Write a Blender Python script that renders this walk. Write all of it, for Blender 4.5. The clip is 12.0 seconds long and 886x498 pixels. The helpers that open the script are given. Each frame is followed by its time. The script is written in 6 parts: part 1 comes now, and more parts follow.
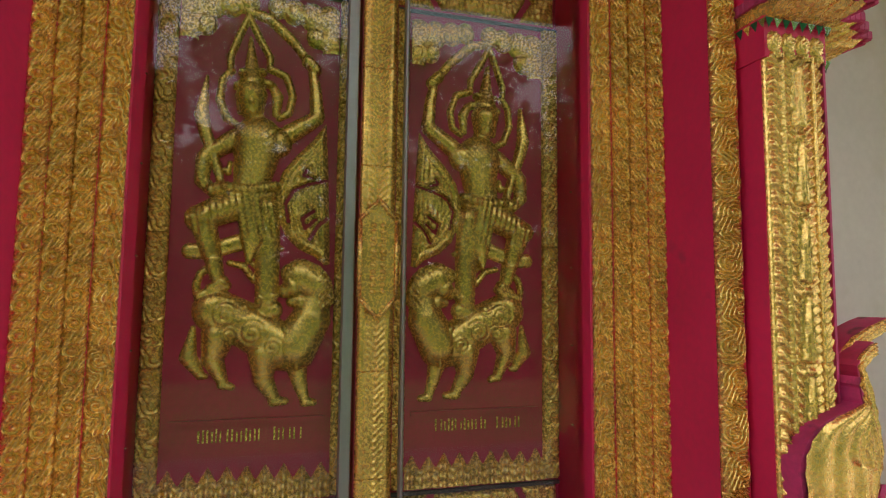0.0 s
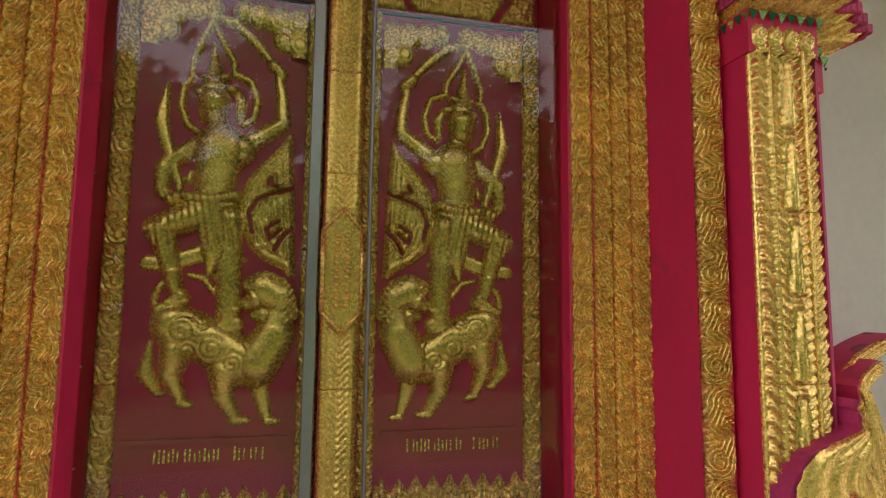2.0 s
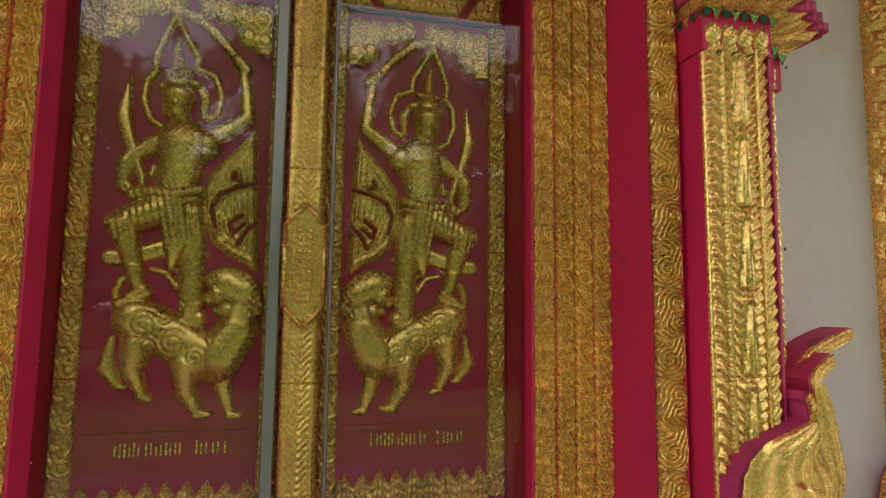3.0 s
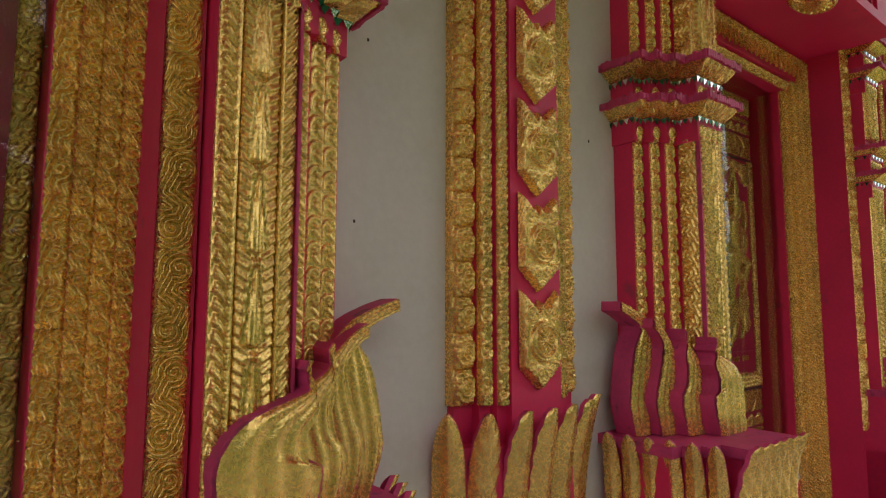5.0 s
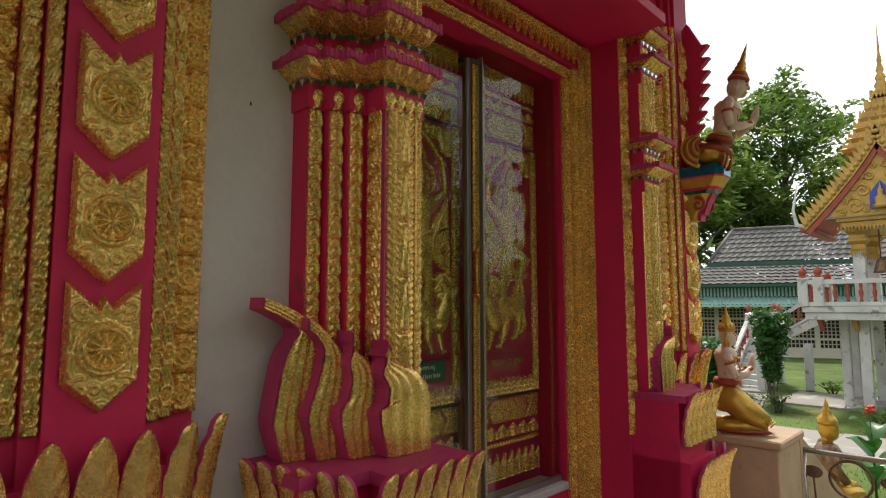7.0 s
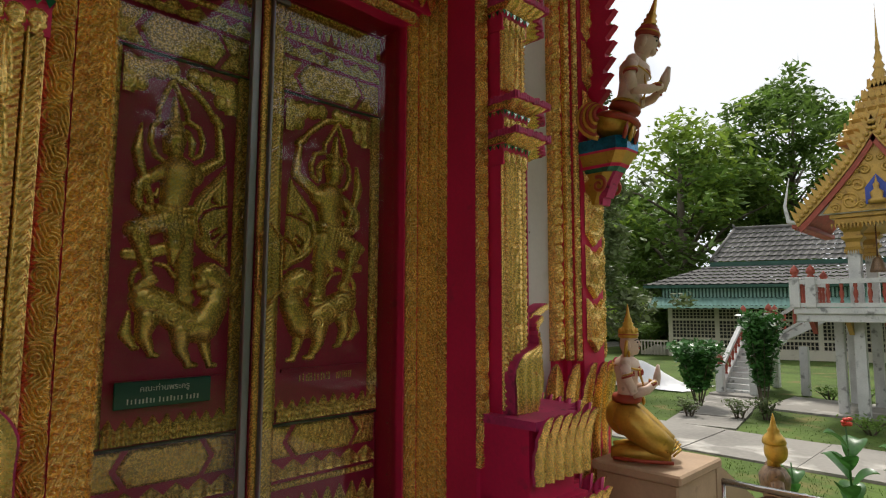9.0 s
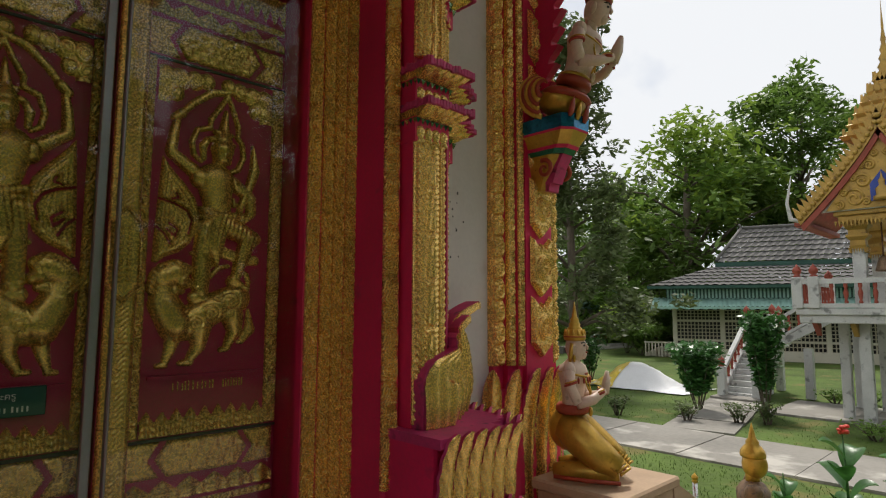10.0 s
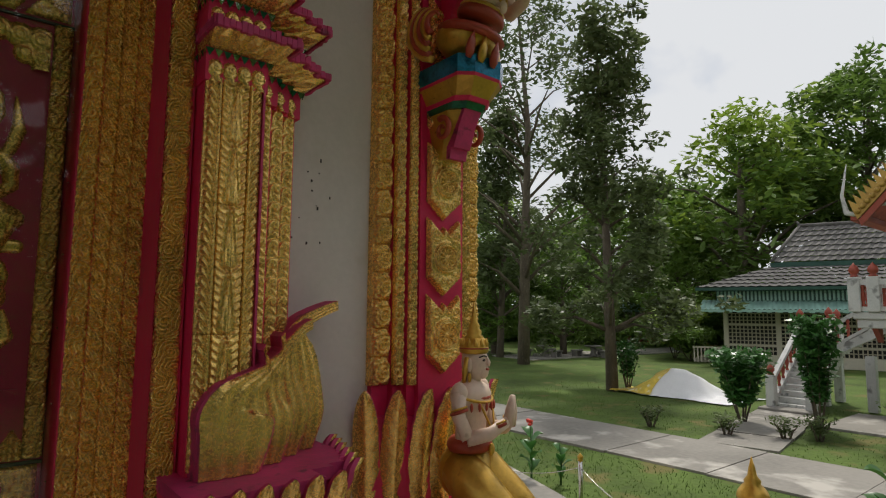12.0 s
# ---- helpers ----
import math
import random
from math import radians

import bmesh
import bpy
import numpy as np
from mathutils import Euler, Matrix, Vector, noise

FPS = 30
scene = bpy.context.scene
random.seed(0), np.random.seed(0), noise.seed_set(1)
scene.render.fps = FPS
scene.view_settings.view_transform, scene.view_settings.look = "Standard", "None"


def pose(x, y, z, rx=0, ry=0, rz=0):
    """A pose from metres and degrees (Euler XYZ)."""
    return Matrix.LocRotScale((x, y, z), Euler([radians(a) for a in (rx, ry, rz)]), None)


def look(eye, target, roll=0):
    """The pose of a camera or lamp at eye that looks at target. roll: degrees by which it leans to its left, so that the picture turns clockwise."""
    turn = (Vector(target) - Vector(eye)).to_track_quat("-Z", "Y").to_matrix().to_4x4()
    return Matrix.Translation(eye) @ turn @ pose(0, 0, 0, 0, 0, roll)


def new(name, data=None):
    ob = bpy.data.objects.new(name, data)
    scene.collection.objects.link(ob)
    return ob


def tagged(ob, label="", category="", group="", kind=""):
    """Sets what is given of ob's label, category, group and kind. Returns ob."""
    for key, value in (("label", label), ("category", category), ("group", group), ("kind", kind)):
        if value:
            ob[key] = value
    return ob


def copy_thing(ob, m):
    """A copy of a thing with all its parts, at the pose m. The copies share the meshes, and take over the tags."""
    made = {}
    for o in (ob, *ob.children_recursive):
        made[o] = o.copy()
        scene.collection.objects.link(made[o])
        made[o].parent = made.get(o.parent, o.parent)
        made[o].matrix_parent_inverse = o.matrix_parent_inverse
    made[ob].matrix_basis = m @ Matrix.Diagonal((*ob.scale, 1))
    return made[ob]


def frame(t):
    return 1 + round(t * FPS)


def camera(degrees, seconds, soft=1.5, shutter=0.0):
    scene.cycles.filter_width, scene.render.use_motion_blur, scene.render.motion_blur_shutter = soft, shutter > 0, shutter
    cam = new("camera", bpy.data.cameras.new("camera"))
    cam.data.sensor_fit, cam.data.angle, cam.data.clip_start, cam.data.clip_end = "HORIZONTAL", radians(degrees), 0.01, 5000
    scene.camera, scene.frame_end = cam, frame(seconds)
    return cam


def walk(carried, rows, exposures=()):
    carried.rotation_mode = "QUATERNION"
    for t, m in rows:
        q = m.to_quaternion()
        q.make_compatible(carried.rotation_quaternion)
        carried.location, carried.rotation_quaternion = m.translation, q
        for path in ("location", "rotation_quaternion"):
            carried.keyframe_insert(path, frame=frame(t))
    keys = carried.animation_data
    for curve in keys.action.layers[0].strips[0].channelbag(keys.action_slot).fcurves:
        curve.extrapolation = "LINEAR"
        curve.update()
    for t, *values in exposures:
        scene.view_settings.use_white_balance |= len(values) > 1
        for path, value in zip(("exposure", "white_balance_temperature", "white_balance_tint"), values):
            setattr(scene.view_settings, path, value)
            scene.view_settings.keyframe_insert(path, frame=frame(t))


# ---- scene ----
cam = camera(74.1, 12.0, soft=1.15)
METRES, EYE, TILT, LEAN, TURN = 5.5, 1.55, 0.0, 0.0, -15.9
ROWS = [
    (0.0, 0.0, 0.0, 0.0, -0.05, 4.98, -0.6),
    (0.5, 0.0091, 0.0191, 0.0003, 0.19, 5.33, -0.57),
    (1.0, 0.0195, 0.0218, 0.0006, 0.57, 5.74, -0.5),
    (1.5, 0.0276, 0.0199, 0.0016, 1.44, 5.98, -0.52),
    (2.0, 0.0316, 0.0185, 0.0023, 2.26, 5.96, -0.63),
    (2.5, 0.0394, 0.0187, 0.0025, 2.6, 5.82, -0.64),
    (4.5, 0.1225, 0.0214, -0.013, -13.5, 5.88, -0.36),
    (5.0, 0.1711, 0.0333, -0.0123, -21.59, 5.58, -0.18),
    (5.5, 0.217, 0.0411, -0.0124, -28.44, 5.56, -0.06),
    (6.0, 0.2708, 0.0385, -0.0133, -30.74, 5.65, 0.03),
    (6.5, 0.3288, 0.0261, -0.0115, -30.36, 5.75, 0.12),
    (7.0, 0.384, 0.0292, -0.0148, -30.23, 5.76, 0.01),
    (7.5, 0.4496, 0.0388, -0.0132, -30.94, 5.64, -0.06),
    (9.5, 0.6913, 0.0636, -0.0147, -28.85, 5.78, -0.21),
    (10.0, 0.7515, 0.0762, -0.0161, -28.44, 5.86, -0.2),
    (10.5, 0.8121, 0.0773, -0.0144, -25.23, 6.02, -0.12),
    (11.0, 0.8634, 0.0922, -0.0182, -23.33, 6.07, -0.24),
    (11.5, 0.9224, 0.119, -0.0158, -23.17, 5.98, -0.3),
    (12.0, 0.9642, 0.1378, -0.0151, -23.57, 6.03, -0.42),
]
EXPOSURES = [(0.0, 0.88), (2.7, 0.86), (5.0, 0.3), (6.5, -0.04), (7.5, -0.22), (9.5, -0.6), (10.5, -0.74), (12.0, -0.92)]
walk(cam, [(t, pose(0, 0, EYE, TILT, LEAN, TURN) @ pose(METRES * x, METRES * y, METRES * z, 90 + pitch, roll, yaw)) for t, x, y, z, yaw, pitch, roll in ROWS], EXPOSURES)

# ---- world, sun ----
world = bpy.data.worlds.new("sky")
scene.world = world
world.use_nodes = True
nt = world.node_tree
nt.nodes.clear()
w_out = nt.nodes.new("ShaderNodeOutputWorld")
w_bg = nt.nodes.new("ShaderNodeBackground")
w_sky = nt.nodes.new("ShaderNodeTexSky")
w_sky.sky_type, w_sky.sun_disc = "NISHITA", False
w_sky.sun_elevation, w_sky.sun_rotation = radians(58), radians(62)
w_gain = nt.nodes.new("ShaderNodeVectorMath")
w_gain.operation = "SCALE"
w_gain.inputs["Scale"].default_value = 0.10
w_co = nt.nodes.new("ShaderNodeTexCoord")
w_noise = nt.nodes.new("ShaderNodeTexNoise")
w_noise.inputs["Scale"].default_value, w_noise.inputs["Detail"].default_value = 2.6, 6
w_ramp = nt.nodes.new("ShaderNodeValToRGB")
w_ramp.color_ramp.elements[0].position, w_ramp.color_ramp.elements[1].position = 0.36, 0.46
w_ramp.color_ramp.elements[0].color = (0.45, 0.45, 0.45, 1)
w_mix = nt.nodes.new("ShaderNodeMix")
w_mix.data_type = "RGBA"
w_mix.inputs["B"].default_value = (0.95, 0.97, 1.0, 1)
nt.links.new(w_sky.outputs[0], w_gain.inputs[0])
nt.links.new(w_co.outputs["Generated"], w_noise.inputs["Vector"])
nt.links.new(w_noise.outputs[0], w_ramp.inputs[0])
nt.links.new(w_ramp.outputs[0], w_mix.inputs["Factor"])
nt.links.new(w_gain.outputs[0], w_mix.inputs["A"])
nt.links.new(w_mix.outputs["Result"], w_bg.inputs["Color"])
nt.links.new(w_bg.outputs[0], w_out.inputs["Surface"])
w_bg.inputs["Strength"].default_value = 1.5

sun = new("sun", bpy.data.lights.new("sun", "SUN"))
sun.data.energy, sun.data.angle, sun.data.color = 5.0, radians(8), (1.0, 0.95, 0.87)
sun.matrix_world = look((30, 16, 54), (0, 0, 0))


# ---- materials ----
def material(name, rgb, rough=0.6, metal=0.0, var=0.25, scale=6.0, fine=60.0, bump=0.15, dirt=None, dirt_at=0.62, per_object=0.0, spec=0.5, stretch=(1, 1, 1), bump_size=0.004, sheer=0.0, veins=0.0, vein_depth=0.18):
    """Principled surface with large and fine colour variation, patches of dirt and a fine relief."""
    m = bpy.data.materials.new(name)
    m.use_nodes = True
    n, l = m.node_tree.nodes, m.node_tree.links
    b = n["Principled BSDF"]
    b.inputs["Metallic"].default_value = metal
    b.inputs["Specular IOR Level"].default_value = spec
    geo = n.new("ShaderNodeNewGeometry")
    mp = n.new("ShaderNodeVectorMath")
    mp.operation = "MULTIPLY"
    mp.inputs[1].default_value = stretch
    l.new(geo.outputs["Position"], mp.inputs[0])
    big, small = n.new("ShaderNodeTexNoise"), n.new("ShaderNodeTexNoise")
    for t, s in ((big, scale), (small, fine)):
        t.inputs["Scale"].default_value, t.inputs["Detail"].default_value = s, 5
        l.new(mp.outputs[0], t.inputs["Vector"])
    add = n.new("ShaderNodeMath")
    add.operation = "MULTIPLY_ADD"
    l.new(big.outputs[0], add.inputs[0])
    add.inputs[1].default_value = 1.0
    half = n.new("ShaderNodeMath")
    half.operation = "MULTIPLY"
    half.inputs[1].default_value = 0.6
    l.new(small.outputs[0], half.inputs[0])
    l.new(half.outputs[0], add.inputs[2])
    last = add.outputs[0]
    if per_object:
        info = n.new("ShaderNodeObjectInfo")
        mo = n.new("ShaderNodeMath")
        mo.operation = "MULTIPLY_ADD"
        l.new(info.outputs["Random"], mo.inputs[0])
        mo.inputs[1].default_value = per_object
        l.new(last, mo.inputs[2])
        last = mo.outputs[0]
    ramp = n.new("ShaderNodeValToRGB")
    lo = [max(0, c * (1 - var)) for c in rgb]
    hi = [min(1, c * (1 + var)) for c in rgb]
    ramp.color_ramp.elements[0].position, ramp.color_ramp.elements[1].position = 0.5, 1.15 if per_object else 1.0
    ramp.color_ramp.elements[0].color, ramp.color_ramp.elements[1].color = (*lo, 1), (*hi, 1)
    l.new(last, ramp.inputs[0])
    colour = ramp.outputs[0]
    if dirt:
        spots = n.new("ShaderNodeTexNoise")
        spots.inputs["Scale"].default_value, spots.inputs["Detail"].default_value = scale * 2.3, 8
        l.new(mp.outputs[0], spots.inputs["Vector"])
        cut = n.new("ShaderNodeMapRange")
        cut.inputs["From Min"].default_value, cut.inputs["From Max"].default_value = dirt_at, dirt_at + 0.12
        l.new(spots.outputs[0], cut.inputs["Value"])
        mx = n.new("ShaderNodeMix")
        mx.data_type = "RGBA"
        l.new(cut.outputs[0], mx.inputs["Factor"])
        l.new(colour, mx.inputs["A"])
        mx.inputs["B"].default_value = (*dirt, 1)
        colour = mx.outputs["Result"]
    l.new(colour, b.inputs["Base Color"])
    rr = n.new("ShaderNodeMapRange")
    rr.inputs["To Min"].default_value, rr.inputs["To Max"].default_value = max(0.05, rough - 0.12), min(1, rough + 0.12)
    l.new(small.outputs[0], rr.inputs["Value"])
    l.new(rr.outputs[0], b.inputs["Roughness"])
    if bump:
        bp = n.new("ShaderNodeBump")
        bp.inputs["Strength"].default_value, bp.inputs["Distance"].default_value = bump, bump_size
        l.new(small.outputs[0], bp.inputs["Height"])
        l.new(bp.outputs[0], b.inputs["Normal"])
    if veins:
        sw = n.new("ShaderNodeTexNoise")
        sw.inputs["Scale"].default_value, sw.inputs["Detail"].default_value, sw.inputs["Distortion"].default_value = veins, 0.5, 1.2
        l.new(mp.outputs[0], sw.inputs["Vector"])
        k1, k2, b2 = n.new("ShaderNodeMath"), n.new("ShaderNodeMath"), n.new("ShaderNodeBump")
        k1.operation, k2.operation = "MULTIPLY", "SINE"
        k1.inputs[1].default_value = 42
        l.new(sw.outputs[0], k1.inputs[0])
        l.new(k1.outputs[0], k2.inputs[0])
        b2.inputs["Strength"].default_value, b2.inputs["Distance"].default_value = vein_depth, 0.0013
        l.new(k2.outputs[0], b2.inputs["Height"])
        l.new(bp.outputs[0], b2.inputs["Normal"])
        l.new(b2.outputs[0], b.inputs["Normal"])
    if sheer:
        tr, mix = n.new("ShaderNodeBsdfTranslucent"), n.new("ShaderNodeMixShader")
        mix.inputs[0].default_value = sheer
        l.new(colour, tr.inputs["Color"])
        l.new(b.outputs[0], mix.inputs[1])
        l.new(tr.outputs[0], mix.inputs[2])
        l.new(mix.outputs[0], n["Material Output"].inputs["Surface"])
    return m


GOLD = material("gold_paint", (0.72, 0.475, 0.14), 0.27, 0.72, 0.20, 5, 110, 0.2, (0.26, 0.14, 0.04), 0.70, per_object=0.15, bump_size=0.003, veins=26)
GOLD_DOOR = material("old_gold_paint", (0.68, 0.45, 0.115), 0.27, 0.64, 0.2, 7, 110, 0.09, (0.24, 0.12, 0.03), 0.72, bump_size=0.003, veins=19, vein_depth=0.07)
RED = material("crimson_paint", (0.60, 0.012, 0.085), 0.55, 0, 0.14, 2, 45, 0.12, (0.25, 0.03, 0.06), 0.66)
PINK = material("faded_crimson_paint", (0.46, 0.03, 0.13), 0.62, 0, 0.25, 7, 60, 0.2, (0.16, 0.02, 0.05), 0.6)
MAROON = material("maroon_board", (0.36, 0.011, 0.055), 0.45, 0, 0.2, 3, 60, 0.25)
PLASTER = material("white_plaster", (0.62, 0.575, 0.54), 0.8, 0, 0.07, 1.3, 40, 0.12, (0.56, 0.51, 0.44), 0.62)
ALU = material("aluminium", (0.30, 0.31, 0.32), 0.4, 0.85, 0.1, 4, 90, 0.05)
GREENGLASS = material("green_mirror_tile", (0.02, 0.13, 0.07), 0.12, 0.4, 0.4, 30, 80, 0.1)
MIRROR = material("mirror_tile", (0.75, 0.8, 0.82), 0.06, 1.0, 0.1, 20, 80, 0.05)
BLUEGLASS = material("blue_mirror_tile", (0.01, 0.14, 0.26), 0.1, 0.5, 0.5, 40, 90, 0.3)
SKIN = material("cream_stone_paint", (0.66, 0.50, 0.39), 0.5, 0, 0.12, 8, 60, 0.15, (0.42, 0.30, 0.22), 0.64)
STATUE_GOLD = material("statue_gold", (0.52, 0.31, 0.045), 0.33, 0.5, 0.2, 9, 60, 0.15, (0.30, 0.15, 0.02), 0.66)
TOWER_GOLD = material("tower_gold", (0.40, 0.245, 0.05), 0.4, 0.3, 0.25, 3, 40, 0.2, (0.2, 0.11, 0.03), 0.6)
STATUE_RED = material("statue_red", (0.33, 0.045, 0.02), 0.5, 0, 0.2, 9, 60, 0.1)
INK = material("dark_paint", (0.03, 0.02, 0.02), 0.5, 0, 0.1, 9, 60, 0)
OCHRE = material("ochre_plaster", (0.42, 0.29, 0.18), 0.75, 0, 0.15, 3, 50, 0.2, (0.25, 0.17, 0.10), 0.63)
FLOOR = material("terrace_tile", (0.33, 0.29, 0.26), 0.45, 0, 0.15, 2, 30, 0.1, (0.2, 0.17, 0.15), 0.64, per_object=0.2)
BRONZE = material("bronze_patina", (0.20, 0.125, 0.07), 0.5, 0.4, 0.3, 14, 60, 0.3, (0.07, 0.05, 0.04), 0.56)
STEEL = material("stainless_steel", (0.55, 0.53, 0.5), 0.22, 0.95, 0.1, 6, 60, 0.05)
RUST = material("rusty_iron", (0.16, 0.08, 0.05), 0.7, 0.3, 0.3, 14, 80, 0.3, (0.05, 0.04, 0.04), 0.55)
CONCRETE = material("weathered_white_concrete", (0.52, 0.52, 0.50), 0.8, 0, 0.15, 2, 30, 0.2, (0.22, 0.22, 0.21), 0.58)
TERRACOTTA = material("terracotta_red", (0.30, 0.06, 0.035), 0.6, 0, 0.2, 6, 50, 0.15)
PATH = material("worn_concrete_path", (0.21, 0.195, 0.17), 0.85, 0, 0.28, 0.5, 9, 0.3, (0.46, 0.43, 0.38), 0.55, per_object=0.12, bump_size=0.01)
LAWN = material("lawn", (0.070, 0.108, 0.022), 0.9, 0, 0.45, 0.5, 9, 0.6, (0.15, 0.135, 0.045), 0.58, bump_size=0.03, spec=0.2)
GRASS = material("grass_blades", (0.09, 0.15, 0.025), 0.7, 0, 0.4, 0.8, 12, 0, spec=0.3)
SOIL = material("bare_soil", (0.13, 0.085, 0.055), 0.95, 0, 0.3, 3, 30, 0.5, bump_size=0.02)
BARK = material("bark", (0.12, 0.095, 0.07), 0.9, 0, 0.35, 5, 40, 0.6, (0.22, 0.2, 0.16), 0.6, stretch=(1, 1, 0.3), bump_size=0.02)
LEAF = material("dark_leaves", (0.115, 0.19, 0.036), 0.5, 0, 0.55, 0.45, 3, 0, per_object=0.2, spec=0.35, sheer=0.4)
LEAF_LIGHT = material("light_leaves", (0.20, 0.29, 0.04), 0.5, 0, 0.45, 0.6, 3, 0, spec=0.35, sheer=0.4)
LEAF_OLIVE = material("olive_leaves", (0.11, 0.145, 0.055), 0.5, 0, 0.5, 0.6, 3, 0, spec=0.35, sheer=0.4)
LEAF_NEAR = material("glossy_leaves", (0.05, 0.15, 0.03), 0.35, 0, 0.35, 3, 20, 0.05, sheer=0.3)
FLOWER = material("red_petals", (0.62, 0.05, 0.03), 0.5, 0, 0.2, 20, 80, 0)
ROOF = material("grey_roof_tile", (0.125, 0.118, 0.11), 0.85, 0, 0.3, 0.8, 12, 0.2, (0.10, 0.095, 0.09), 0.56)
ROOF_RED = material("red_roof_tile", (0.36, 0.06, 0.045), 0.45, 0, 0.3, 6, 30, 0.1, (0.45, 0.35, 0.3), 0.63)
AWNING = material("green_metal_sheet", (0.28, 0.46, 0.40), 0.45, 0.1, 0.15, 1.5, 30, 0.05)
TEAL = material("dark_green_paint", (0.02, 0.075, 0.055), 0.5, 0, 0.2, 2, 30, 0.05)
CREAM = material("cream_wall", (0.56, 0.52, 0.42), 0.8, 0, 0.1, 0.8, 20, 0.1, (0.4, 0.36, 0.28), 0.62)
BLOCK = material("ventilation_block", (0.42, 0.38, 0.29), 0.8, 0, 0.15, 2, 20, 0.1)
STONE = material("dark_garden_stone", (0.15, 0.14, 0.125), 0.8, 0, 0.2, 4, 40, 0.3)
# Near-black colour that stands in for shade inside rooms and behind openings.
DARK = material("shade_black", (0.02, 0.02, 0.018), 0.8, 0, 0.1, 2, 20, 0)
SHEET = material("white_plastic_sheet", (0.78, 0.78, 0.79), 0.45, 0, 0.06, 2, 20, 0.2, bump_size=0.02)
BANNER = material("yellow_printed_banner", (0.62, 0.46, 0.07), 0.45, 0, 0.3, 1.5, 8, 0.1, (0.75, 0.72, 0.62), 0.55)
SIGN = material("green_sign_board", (0.005, 0.085, 0.06), 0.4, 0, 0.1, 9, 40, 0.02)
LETTER = material("sign_letters", (0.72, 0.74, 0.68), 0.5, 0, 0.05, 9, 40, 0)
BLUE = material("blue_board", (0.03, 0.06, 0.30), 0.5, 0, 0.2, 2, 30, 0)


def pane_material():
    m = bpy.data.materials.new("window_glass")
    m.use_nodes = True
    n, l = m.node_tree.nodes, m.node_tree.links
    n.clear()
    out, mix = n.new("ShaderNodeOutputMaterial"), n.new("ShaderNodeMixShader")
    clear, gloss, fres = n.new("ShaderNodeBsdfTransparent"), n.new("ShaderNodeBsdfGlossy"), n.new("ShaderNodeFresnel")
    fres.inputs["IOR"].default_value = 1.5
    gloss.inputs["Roughness"].default_value = 0.01
    clear.inputs["Color"].default_value = (0.99, 1.0, 0.99, 1)
    l.new(fres.outputs[0], mix.inputs[0])
    l.new(clear.outputs[0], mix.inputs[1])
    l.new(gloss.outputs[0], mix.inputs[2])
    l.new(mix.outputs[0], out.inputs["Surface"])
    return m


GLASS = pane_material()


